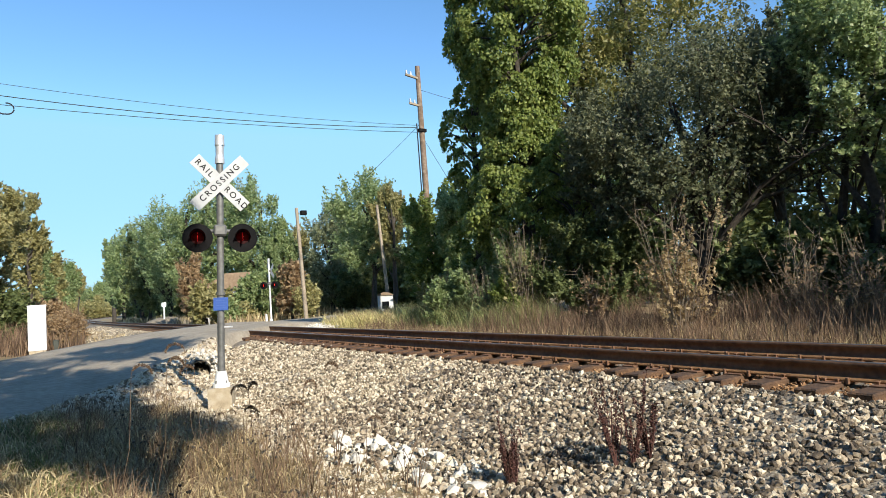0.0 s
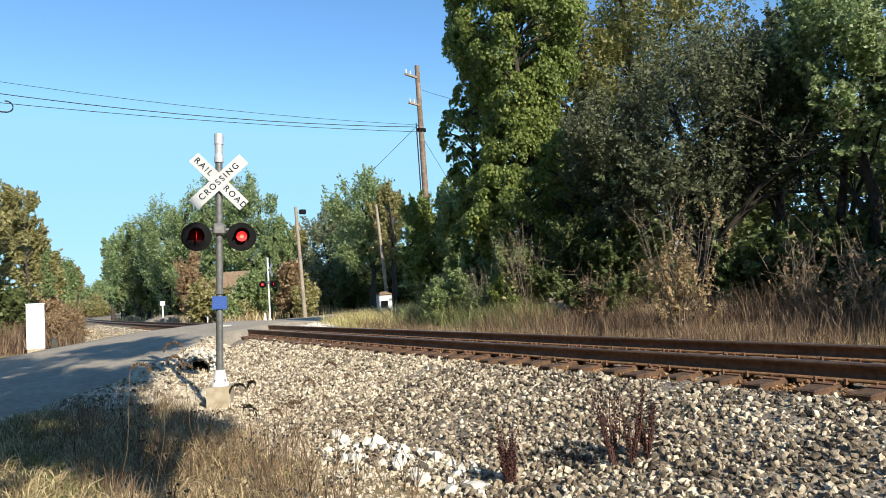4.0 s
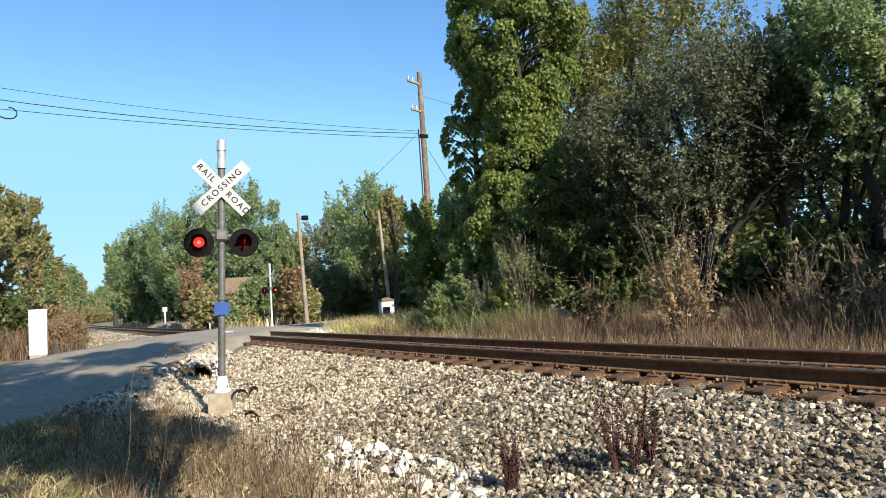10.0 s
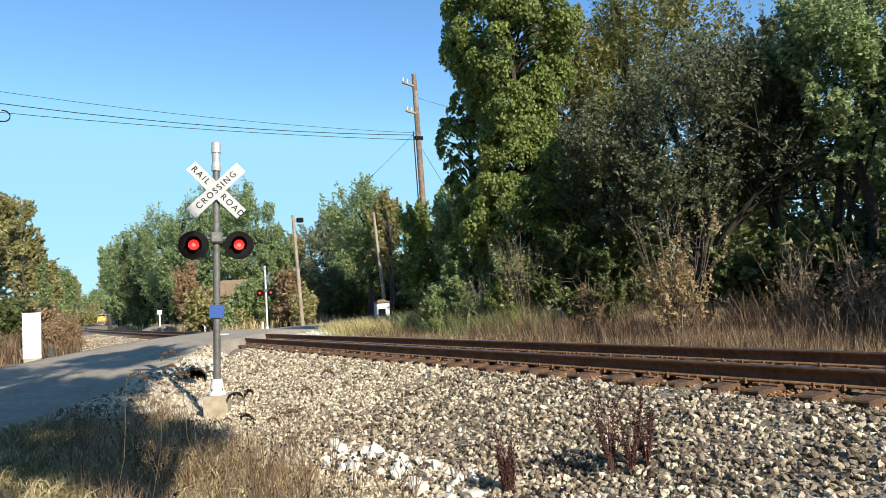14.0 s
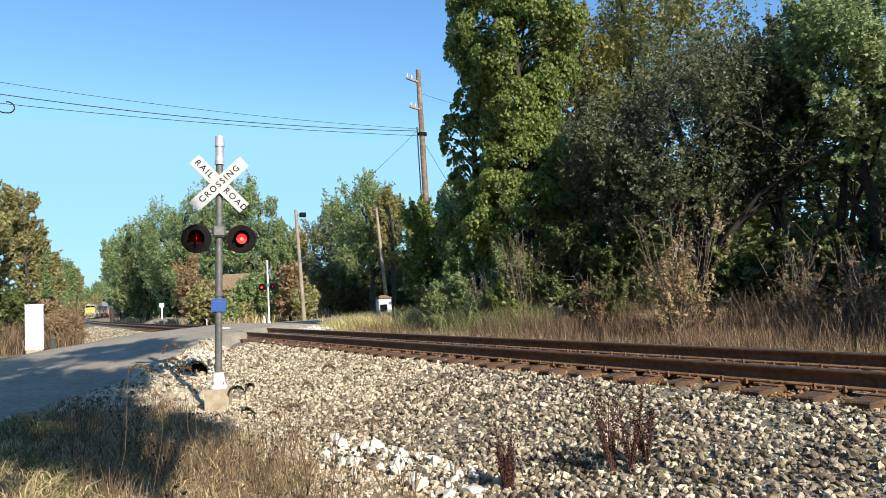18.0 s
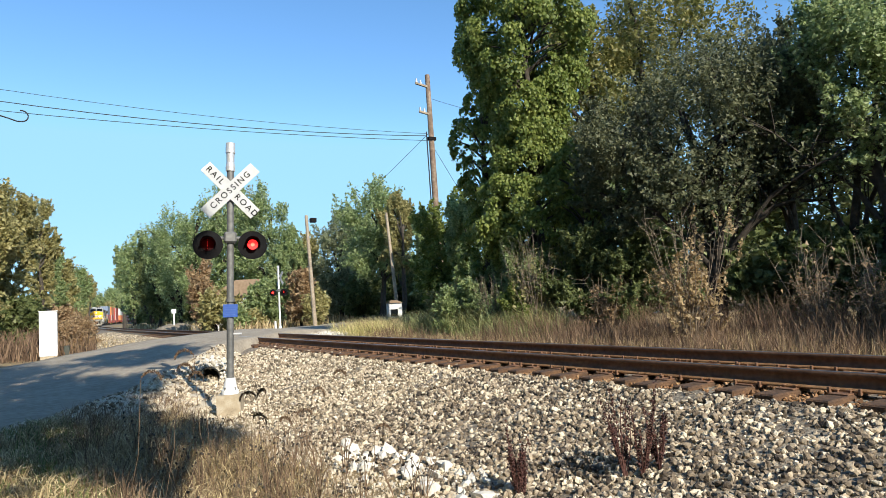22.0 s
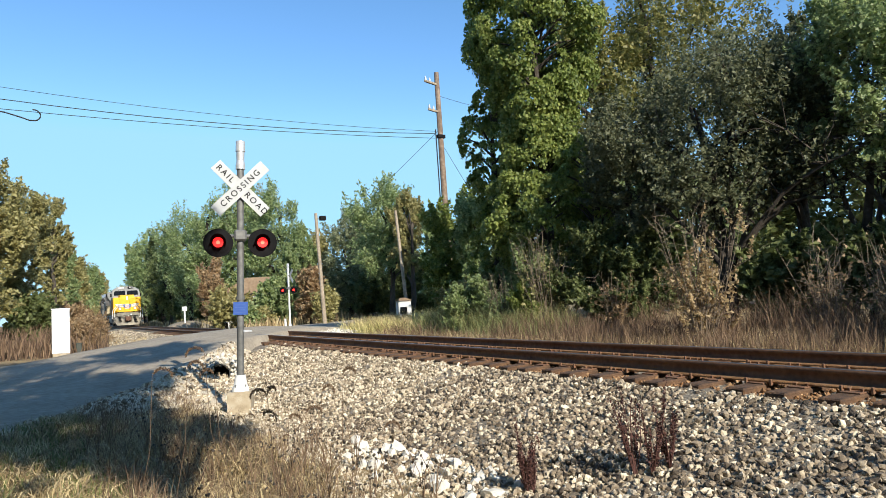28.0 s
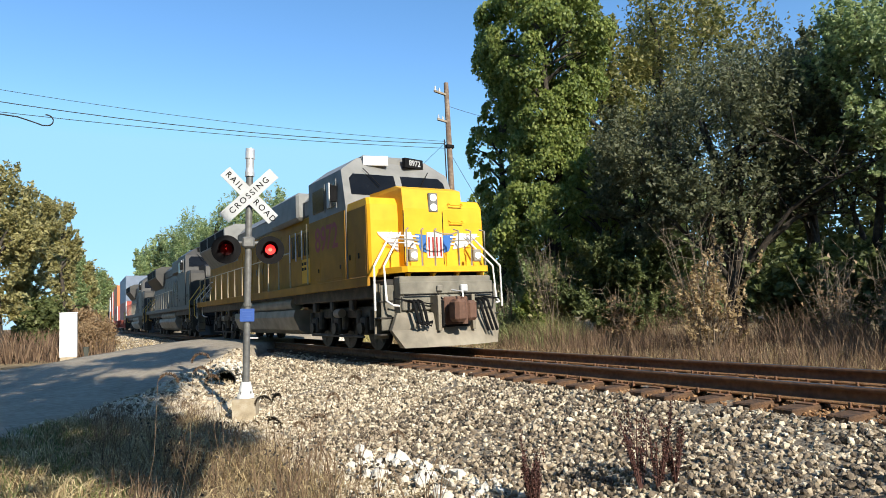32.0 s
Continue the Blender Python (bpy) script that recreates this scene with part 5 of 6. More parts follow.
            part("window_frame", one_box(min(s * 1.53, s * 1.556), max(s * 1.53, s * 1.556), y0 - 0.06, y0 - 0.02, 3.42, 4.14, bevel=0.004), STEEL, w)
        part("sun_shade", one_box(min(s * 1.56, s * 1.6), max(s * 1.56, s * 1.6), 2.85, 3.0, 3.48, 4.1, bevel=0.004), SIGN_WHITE, t)
        part("windscreen", prism(bmesh.new(), [(s * 0.09, 3.7), (s * 1.32, 3.7), (s * 1.3, 4.16), (s * 1.18, 4.3), (s * 0.09, 4.3)], "y", -0.015, 0.0), GLASS_DARK, t, at=pose(0, 0, 0) @ Matrix.Translation((0, 2.05, 3.62)) @ pose(0, 0, 0, -23.6, 0, 0) @ Matrix.Translation((0, 0, -3.62)))
        part("wiper", bar(bmesh.new(), (s * 0.9, 2.33, 4.4), (s * 0.55, 2.12, 3.95), 0.012, 5), BLACK, t)
        if number:
            part("road_number", word(number, 0.86, 0.94, 0.012), RED_PAINT, t, "red road number", pose(s * 1.5505, 3.25, 2.75, 90, 0, -90 if s < 0 else 90))
        # the leading unit's left board is white: sky glare put into its colour
        board = part("number_board", prism(bmesh.new(), [(-0.31, -0.12), (0.31, -0.12), (0.31, 0.12), (-0.31, 0.12)], "y", -0.06, 0.05), SIGN_WHITE if s < 0 and emblem else BLACK, t, at=pose(s * 0.52, 2.42, 4.62, 0, 0, s * 16))
        if not number:
            part("number_bar", one_box(-0.2, 0.2, -0.066, -0.061, -0.07, 0.07, bevel=0), SIGN_WHITE, board)
        if number and s > 0:
            part("board_number", word(number, 0.2, 1.0, 0.004), SIGN_WHITE, board, at=pose(0.02, -0.064, 0, 90, 0, 0))
    part("number_board_housing", one_box(-0.84, 0.84, 2.5, 3.1, 4.46, 4.78, bevel=0.05), roof, t)
    part("roof_antenna", one_box(-0.5, 0.5, 3.1, 3.9, 4.66, 4.8, bevel=0.04), roof, t)
    horn = part("horn", bar(bmesh.new(), (0.2, 5.2, 4.75), (0.2, 5.7, 4.75), 0.05, 8, 0.09), STEEL, t)
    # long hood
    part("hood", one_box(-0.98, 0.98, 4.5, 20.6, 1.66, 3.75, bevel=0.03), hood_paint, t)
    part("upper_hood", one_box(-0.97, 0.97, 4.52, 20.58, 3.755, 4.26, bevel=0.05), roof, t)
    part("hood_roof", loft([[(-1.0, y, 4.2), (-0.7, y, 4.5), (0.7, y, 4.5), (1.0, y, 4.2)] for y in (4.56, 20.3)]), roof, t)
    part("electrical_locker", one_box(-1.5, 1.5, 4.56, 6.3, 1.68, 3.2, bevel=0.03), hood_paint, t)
    for s in (-1, 1):
        x = s * 1.552
        for y0, y1, z0, z1 in ((2.2, 3.5, 1.74, 2.3), (3.7, 4.45, 1.74, 2.35)):
            d = part("side_hatch", one_box(min(x, x - s * 0.02), max(x, x - s * 0.02), y0, y1, z0, z1, bevel=0.006), hood_paint, t)
            part("hatch_latch", one_box(min(x, x + s * 0.015), max(x, x + s * 0.015), y0 + 0.08, y0 + 0.14, z0 + 0.2, z0 + 0.3, bevel=0.003), BLACK, d)
        for k in range(6):
            part("louvre", one_box(min(s * 1.5, s * 1.515), max(s * 1.5, s * 1.515), 4.75 + (k % 3) * 0.2, 4.89 + (k % 3) * 0.2, 2.1 + (k // 3) * 0.14, 2.18 + (k // 3) * 0.14, bevel=0), BLACK, t)
        part("cab_door", one_box(min(s * 1.5, s * 1.512), max(s * 1.5, s * 1.512), 4.62, 5.3, 1.75, 2.4, bevel=0.01), body, t)
        for k in range(3):
            screen = part("side_screen", one_box(min(s * 1.5, s * 1.508), max(s * 1.5, s * 1.508), 4.72 + k * 0.54, 5.12 + k * 0.54, 2.5, 3.12, bevel=0.003), GLASS_DARK, t, "dark screened opening")
            part("screen_rail", bar(bmesh.new(), (s * 1.54, 5.18 + k * 0.54, 2.4), (s * 1.54, 5.18 + k * 0.54, 3.2), 0.018, 6), STRIPE_WHITE if emblem else posts, screen)
        part("grab_rail", bar(bmesh.new(), (s * 1.58, 4.62, 1.7), (s * 1.58, 4.62, 3.3), 0.02, 6), posts, t)
        part("mirror", one_box(min(s * 1.56, s * 1.72), max(s * 1.56, s * 1.72), 2.4, 2.43, 3.55, 3.95, bevel=0.01), BLACK, t)
    part("equipment_locker", one_box(-1.32, -0.9, 6.5, 9.6, 1.68, 2.75, bevel=0.03), hood_paint, t)
    part("dynamic_brake_housing", one_box(-1.2, 1.2, 6.6, 9.4, 3.7, 4.52, bevel=0.08), roof, t)
    flare = loft([[(-0.98, y, 3.2), (-1.52, y, 3.95), (-1.52, y, 4.5), (-1.1, y, 4.68), (1.1, y, 4.68), (1.52, y, 4.5), (1.52, y, 3.95), (0.98, y, 3.2)] for y in (14.9, 20.2)])
    part("radiator_section", flare, roof, t, "flared radiator section")
    for s in (-1, 1):
        for k in range(3):
            part("radiator_grille", one_box(min(s * 1.515, s * 1.53), max(s * 1.515, s * 1.53), 15.1 + k * 1.7, 16.6 + k * 1.7, 4.0, 4.46, bevel=0.004), BLACK, t)
        for k in range(11):
            y = 6.6 + k * 0.76
            d = part("hood_door", one_box(min(s * 0.97, s * 0.998), max(s * 0.97, s * 0.998), y, y + 0.7, 1.8, 3.45, bevel=0.008), hood_paint, t)
            part("door_latch", one_box(min(s * 0.998, s * 1.02), max(s * 0.998, s * 1.02), y + 0.08, y + 0.12, 2.4, 2.6, bevel=0.004), STEEL, d)
        rail_along(t, s * 1.5, 6.4, 20.3, 1.7, 13, posts)
        # fuel tank and reservoirs
    tank = [(-1.42, 1.05), (-1.46, 0.85), (-1.3, 0.48), (-1.05, 0.34), (1.05, 0.34), (1.3, 0.48), (1.46, 0.85), (1.42, 1.05)]
    part("fuel_tank", prism(bmesh.new(), tank, "y", 6.3, 13.6), TANK_GREY, t, "long grimy fuel tank")
    for s in (-1, 1):
        part("air_reservoir", bar(bmesh.new(), (s * 1.25, 6.6, 1.24), (s * 1.25, 12.6, 1.24), 0.2, 18), TANK_GREY, t)
    sets = bogie(t, 1.55, 5.75) + bogie(t, 14.6, 18.8)
    return t, sets


def well_car(colour):
    t = empty("well_car")
    tagged(t, "red double-stack well wagon", "wagon", "container wagons of the train")
    for s in (-1, 1):
        part("side_beam", one_box(min(s * 1.3, s * 1.45), max(s * 1.3, s * 1.45), 2.2, 17.3, 0.45, 1.35, bevel=0.03), colour, t)
        for k in range(12):
            part("side_post", one_box(min(s * 1.45, s * 1.5), max(s * 1.45, s * 1.5), 2.6 + k * 1.28, 2.72 + k * 1.28, 0.5, 1.3, bevel=0.01), colour, t)
    part("well_floor", one_box(-1.3, 1.3, 2.2, 17.3, 0.4, 0.5, bevel=0.01), colour, t)
    for y in (0.3, 17.2):
        part("end_platform", one_box(-1.45, 1.45, y, y + 2.0, 0.95, 1.35, bevel=0.03), colour, t)
        bogie(t, y - 0.1, y + 2.1, 2)
        for s in (-1, 1):
            part("ladder", one_box(min(s * 1.46, s * 1.5), max(s * 1.46, s * 1.5), y + 0.8, y + 1.2, 1.35, 2.2, bevel=0.01), YELLOW_POST, t)
    return t


def container(mat, label):
    """A corrugated shipping container, 12.2 m long."""
    t = empty("shipping_container")
    tagged(t, label, "container", "containers on the train")
    for s in (-1, 1):
        out = []
        n = 40
        for i in range(n + 1):
            y = 0.15 + 11.9 * i / n
            out.append((s * (1.19 if i % 2 else 1.215), y))
        out += [(s * 1.1, 12.05), (s * 1.1, 0.15)]
        part("side_panel", prism(bmesh.new(), out, "z", 0.15, 2.75), mat, t)
    part("roof_panel", one_box(-1.2, 1.2, 0.05, 12.15, 2.76, 2.89, bevel=0.01), mat, t)
    part("floor_frame", one_box(-1.2, 1.2, 0.05, 12.15, 0.0, 0.14, bevel=0.01), mat, t)
    for y in (0.02, 12.05):
        part("end_panel", one_box(-1.22, 1.22, y, y + 0.13, 0.02, 2.88, bevel=0.01), mat, t)
        for s in (-1, 1):
            part("corner_post", one_box(min(s * 1.12, s * 1.225), max(s * 1.12, s * 1.225), y - 0.02, y + 0.15, 0, 2.9, bevel=0.01), BOX_WHITE if mat is BOX_RED else mat, t)
    return t


lead, lead_sets = locomotive("yellow diesel locomotive with grey roof and winged emblem", YELLOW, LOCO_GREY, WHITE_PAINT, STRIPE_POST, PILOT_GREY, "8972", True)
second, _ = locomotive("black diesel locomotive with yellow step handrails", LOCO_BLACK, LOCO_BLACK, HANDRAIL_YELLOW, TANK_GREY, LOCO_BLACK)
third = copy_thing(second, Matrix())
tagged(third, "black diesel locomotive coupled behind another")
LOCO_LENGTH, CAR_LENGTH, CARS = 22.4, 20.6, 14
VEHICLES = [(lead, 0.0, 3.6, 16.7, 0.0), (second, LOCO_LENGTH, 3.6, 16.7, 0.0), (third, 2 * LOCO_LENGTH, 3.6, 16.7, 0.0)]
first_car = well_car(CAR_RED)
BOXES = [(container(BOX_RED, "red corrugated shipping container"), BOX_RED), (container(BOX_BLUE, "grey-blue corrugated shipping container"), BOX_BLUE), (container(BOX_WHITE, "white corrugated shipping container"), BOX_WHITE), (container(BOX_ORANGE, "orange corrugated shipping container"), BOX_ORANGE)]
used = set()


def take_box(i):
    if i in used:
        return copy_thing(BOXES[i][0], Matrix())
    used.add(i)
    return BOXES[i][0]


ORDER = [(0, 1), (0, 3), (0, 0), (3, 2), (0, 0), (2, 2), (0, 0), (0, 2), (3, 0), (2, 2), (0, 3), (1, 0), (0, 2), (3, 0)]
for i in range(CARS):
    start = 3 * LOCO_LENGTH + i * CAR_LENGTH
    car = first_car if i == 0 else copy_thing(first_car, Matrix())
    VEHICLES.append((car, start, 1.2, 18.2, 0.0))
    for k, h in zip(ORDER[i], (0.5, 3.4)):
        VEHICLES.append((take_box(k), start + 3.65, -2.4, 14.5, h))

# the front of the train along the track, by time
PROGRESS = [(0.0, 545.0), (6.0, 449.0), (13.0, 335.0), (17.0, 270.0), (19.0, 238.0), (21.0, 205.5), (23.0, 172.5), (24.0, 156.0), (25.0, 139.5), (28.0, 87.2), (29.0, 68.5), (30.0, 49.8), (31.0, 31.0), (31.5, 21.7), (32.0, 12.5)]


table_y = np.arange(-60, 1000, 0.5)
table_s = np.concatenate([[0], np.cumsum(np.hypot(np.diff(track_x(table_y)), 0.5))]) - 60


def along(s):
    """The point of the track s metres along it."""
    y = np.interp(s, table_s, table_y)
    return Vector((float(track_x(y)), float(y), float(track_z(y))))


def train_pose(s, a, b, h):
    p, q = along(s + a), along(s + b)
    way = (q - p).normalized()
    side = Vector((way.y, -way.x, 0)).normalized()
    up = side.cross(way)
    origin = p - way * a + up * h
    m = Matrix((side, way, up)).transposed().to_4x4()
    m.translation = origin
    return m


# ---- houses behind the trees ----
ROOF_BROWN = material("brown_shingle_roof", [(0.2, 0.135, 0.085), (0.33, 0.24, 0.16)], 6.0, 0.9, bump=0.5)
SIDING = material("white_siding", [(0.55, 0.55, 0.54), (0.7, 0.7, 0.69)], 3.0, 0.6)


def house(label, x, y, z, turn, w, d, wall, roof, panes=3, eaves=0.4):
    t = empty("house", pose(x, y, z, 0, 0, turn))
    tagged(t, label, "house")
    part("wall", one_box(-w / 2, w / 2, -d / 2, d / 2, -0.3, wall, bevel=0.01), SIDING, t)
    part("roof", prism(bmesh.new(), [(-w / 2 - eaves, wall), (w / 2 + eaves, wall), (w / 2 * 0.35, wall + roof), (-w / 2 * 0.35, wall + roof)], "y", -d / 2 - eaves, d / 2 + eaves), ROOF_BROWN, t)
    for k in range(panes):
        cx = -w / 2 + w * (k + 0.5) / panes
        win = part("window", one_box(cx - 0.5, cx + 0.5, -d / 2 - 0.04, -d / 2 + 0.02, wall - 1.7, wall - 0.5, bevel=0.01), WHITE_PAINT, t)
        part("pane", one_box(cx - 0.42, cx + 0.42, -d / 2 - 0.055, -d / 2 - 0.042, wall - 1.6, wall - 0.58, bevel=0), GLASS_DARK, win)
    return t


house("white house with a brown roof behind the shrubs", 16.6, 58.5, -0.45, -20, 5.4, 4.4, 2.7, 1.3)
shed = house("small white shed beside the road", 20.55, 39.3, -0.7, -28, 1.0, 1.1, 1.6, 0.2, 0, 0.08)
part("window", one_box(-0.22, 0.22, -0.63, -0.59, 0.75, 1.2, bevel=0.01), GLASS_DARK, shed)

# ---- culvert under the road ----
CULVERT = material("dark_corrugated_pipe", [(0.02, 0.02, 0.02), (0.05, 0.05, 0.05)], 6.0, 0.7)
bm = bmesh.new()
ring = []
for i in range(20):
    a = 2 * math.pi * i / 20
    ring.append([bm.verts.new((rr * math.cos(a), y, rr * math.sin(a))) for rr, y in ((0.225, 0), (0.24, 0), (0.24, 2.2), (0.225, 2.2))])
for i in range(20):
    a, b = ring[i], ring[(i + 1) % 20]
    for j in range(4):
        bm.faces.new((a[j], a[(j + 1) % 4], b[(j + 1) % 4], b[j]))
bm.faces.new([v[3] for v in ring])
culvert = part("culvert_pipe", bm, CULVERT, None, at=pose(3.64, 16.45, -0.56, 0, 0, -12))
tagged(culvert, "dark open culvert pipe under the road edge", "pipe")

# ---- ties, plates and rail anchors ----
TIE_FIRST, TIE_STEP = 9.67 - 31 * 0.511, 0.511
tie_data = bpy.data.meshes.new("tie")
bm = one_box(-1.3, 1.3, -0.115, 0.115, -0.37, -0.188, bevel=0.015)
bm.to_mesh(tie_data)
bm.free()
tie_data.materials.append(TIE_WOOD)
plate_data = bpy.data.meshes.new("tie_plate")
bm = bmesh.new()
box(bm, -0.2, 0.17, -0.095, 0.095, -0.187, -0.173, 0.003)
for x, y in ((-0.1, -0.06), (-0.1, 0.06), (0.1, 0.06), (0.1, -0.06)):
    box(bm, x - 0.012, x + 0.012, y - 0.012, y + 0.012, -0.19, -0.15, 0)
    box(bm, x - 0.02, x + 0.02, y - 0.018, y + 0.018, -0.155, -0.145, 0.003)
bm.to_mesh(plate_data)
bm.free()
plate_data.materials.append(RUST)
anchor_data = bpy.data.meshes.new("rail_anchor")
bm = bmesh.new()
box(bm, -0.1, 0.09, -0.015, 0.015, -0.195, -0.174, 0.003)
box(bm, -0.115, -0.085, -0.014, 0.014, -0.2, -0.135, 0.004)
bm.to_mesh(anchor_data)
bm.free()
anchor_data.materials.append(RUST)
tie_r = random.Random(5)
for i in range(-4, 110):
    y = TIE_FIRST + i * TIE_STEP
    if 22.9 < y < 33.2:
        continue
    x0, z0 = float(track_x(y)), float(track_z(y))
    tie = new("railway_tie", tie_data)
    tie.matrix_basis = pose(x0 + tie_r.uniform(-0.06, 0.06), y + tie_r.uniform(-0.025, 0.025), z0 + tie_r.uniform(-0.006, 0.0), 0, 0, tie_r.uniform(-1.4, 1.4))
    tagged(tie, "weathered brown timber railway tie in the ballast", "railway tie", "ties of the track")
    if y < 24:
        for off in (-0.7525, 0.7525):
            p = new("tie_plate", plate_data)
            p.parent = tie
            p.matrix_basis = pose(off, 0, 0, 0, 0, 0 if off < 0 else 180)
    if i % 2 == 1 and y < 24:
        for off, rail in ((-0.7525, RAILS[0]), (0.7525, RAILS[1])):
            for dy in (-0.145, 0.145):
                p = new("rail_anchor", anchor_data)
                p.parent = rail
                p.matrix_basis = pose(x0 + off, y + dy, z0)

# ---- loose stone ----
T = (1 + 5 ** 0.5) / 2
ICO_V = np.array([(-1, T, 0), (1, T, 0), (-1, -T, 0), (1, -T, 0), (0, -1, T), (0, 1, T), (0, -1, -T), (0, 1, -T), (T, 0, -1), (T, 0, 1), (-T, 0, -1), (-T, 0, 1)]) / 1.9
ICO_F = np.array([(0, 11, 5), (0, 5, 1), (0, 1, 7), (0, 7, 10), (0, 10, 11), (1, 5, 9), (5, 11, 4), (11, 10, 2), (10, 7, 6), (7, 1, 8), (3, 9, 4), (3, 4, 2), (3, 2, 6), (3, 6, 8), (3, 8, 9), (4, 9, 5), (2, 4, 11), (6, 2, 10), (8, 6, 7), (9, 8, 1)])


OCT_V = np.array([(1, 0, 0), (-1, 0, 0), (0, 1, 0), (0, -1, 0), (0, 0, 1), (0, 0, -1)]) * 1.12
OCT_F = np.array([(0, 2, 4), (2, 1, 4), (1, 3, 4), (3, 0, 4), (2, 0, 5), (1, 2, 5), (3, 1, 5), (0, 3, 5)])


def stone_arrays(r, pos, size, plain=False):
    """Angular stones: a jittered lump each, of twenty faces or (plain) eight, stretched and turned at random."""
    n = len(pos)
    solid, sides = (OCT_V, OCT_F) if plain else (ICO_V, ICO_F)
    c = len(solid)
    v = solid[None] * r.uniform(0.7, 1.25, (n, c, 1)) + r.normal(size=(n, c, 3)) * 0.14
    v *= np.stack([r.uniform(0.75, 1.35, n), r.uniform(0.6, 1.05, n), r.uniform(0.5, 0.85, n)], 1)[:, None, :]
    q = r.normal(size=(n, 4))
    q /= np.linalg.norm(q, axis=1)[:, None]
    w, x, y, z = q.T
    rot = np.stack([1 - 2 * (y * y + z * z), 2 * (x * y - z * w), 2 * (x * z + y * w), 2 * (x * y + z * w), 1 - 2 * (x * x + z * z), 2 * (y * z - x * w), 2 * (x * z - y * w), 2 * (y * z + x * w), 1 - 2 * (x * x + y * y)], 1).reshape(n, 3, 3)
    v = np.einsum("nij,nkj->nki", rot, v) * size[:, None, None] + pos[:, None, :]
    return v.reshape(-1, 3), (sides[None] + c * np.arange(n)[:, None, None]).reshape(-1, 3)


def bed_height(x, y):
    d = x - track_x(y)
    return np.interp(d, [a for a, b in BED], [b for a, b in BED]) + track_z(y)


r = np.random.RandomState(21)


def strewn(areas):
    pos, size = [], []
    for y0, y1, d0, d1, per, s0, s1 in areas:
        n = int((y1 - y0) * (d1 - d0) * per)
        y, d = r.uniform(y0, y1, n), r.uniform(d0, d1, n)
        x = track_x(y) + d
        s = s0 + (s1 - s0) * r.uniform(0, 1, n) ** 1.6
        z = bed_height(x, y) + r.uniform(-0.4, 0.9, n) * s
        keep = (y < 21.0 + 0.9 * (d + 1.3)) | (y > 33)
        pos.append(np.stack([x, y, z], 1)[keep])
        size.append(s[keep])
    return np.concatenate(pos), np.concatenate(size)


ballast_stones = part("ballast_stones", stone_arrays(r, *strewn(((0.8, 9.0, -4.35, -1.27, 780, 0.018, 0.041), )) ), STONE)
tagged(ballast_stones, "loose angular grey, tan and white ballast stones", "ballast", kind="stuff")
far_stones = part("far_ballast_stones", stone_arrays(r, *strewn(((9.0, 15.0, -4.35, -1.22, 600, 0.02, 0.044), (15.0, 23.0, -4.2, -1.1, 320, 0.027, 0.055), (1.0, 20.0, 1.3, 2.6, 110, 0.03, 0.05), (33.5, 48, -4.8, -1.2, 120, 0.014, 0.036), (48, 80, -4.6, -1.2, 30, 0.03, 0.06))), True), PALE_STONE)
tagged(far_stones, "loose angular ballast stones towards the crossing", "ballast", kind="stuff")
near_stones = part("side_ballast_stones", stone_arrays(r, *strewn(((-6.0, 0.8, -4.35, -1.25, 260, 0.025, 0.05), (-6.0, 1.0, 1.3, 2.6, 110, 0.03, 0.05))), True), STONE)
tagged(near_stones, "loose angular ballast stones beside the track", "ballast", kind="stuff")
dust = part("rail_dirt", stone_arrays(r, *strewn(((0.8, 22.0, -1.22, -0.84, 420, 0.008, 0.02), (0.8, 22.0, -0.66, -0.4, 260, 0.008, 0.018))), True), ORANGE_RUST)
tagged(dust, "orange rust-coloured grit along the rail and the ties", "grit", kind="stuff")
crib_stones = part("crib_stones", stone_arrays(r, *strewn(((0.8, 22.0, -1.2, 1.35, 290, 0.016, 0.036),)), True), CRIB_STONE)
tagged(crib_stones, "rust-stained ballast stones between the ties", "ballast", kind="stuff")

def road_edge(y):
    return np.interp(y, [2.5, 11.4, 14.75, 18.3, 20.7], [-6, -0.25, 1.84, 3.62, 5.0])


# pale grit and stones strewn in the ditch, between the grass and the ballast
def grass_limit(y):
    return np.minimum(2.72 - 0.05 * (y - 5.5), 0.385 * y + 0.02)


n = 15000
y = r.uniform(3.4, 16.5, n)
x = grass_limit(y) - 0.25 + (track_x(y) - 3.6 - grass_limit(y)) * r.uniform(0, 1, n)
s = 0.005 + 0.03 * r.uniform(0, 1, n) ** 3.0
keep = (x > road_edge(y) + 0.9) | (y < 12)
gravel = part("pale_gravel", stone_arrays(r, np.stack([x, y, np.maximum(ground_z(x, y), bed_height(x, y)) + s * 0.35], 1)[keep], s[keep], True), PALE_TAN)
tagged(gravel, "pale tan grit strewn along the ditch beside the ballast", "gravel", kind="stuff")

# the road's crumbling shoulder, from its edge down to the ditch
def shoulder_z(y, u):
    edge = np.interp(y, [11.4, 14.75, 18.3, 20.7], [-0.6, -0.53, -0.33, -0.08])
    foot = np.minimum(edge - 0.06, -0.8)
    return edge + 0.03 + (foot - edge) * np.clip(u / 1.45, 0, 1) ** 0.8


lines = np.linspace(11.0, 21.2, 52)
steps_u = np.linspace(-0.25, 1.6, 9)
sv = [(float(road_edge(y)) + 0.89 * u, y - 0.45 * u, float(shoulder_z(y, u) + ripple(y, u * 3, 0.8, 0.03, 9) - (0.12 if u > 1.5 else 0.04 if u < -0.2 else 0))) for y in lines for u in steps_u]
k = len(steps_u)
sf = [(i * k + j, i * k + j + 1, (i + 1) * k + j + 1, (i + 1) * k + j) for i in range(len(lines) - 1) for j in range(k - 1)]
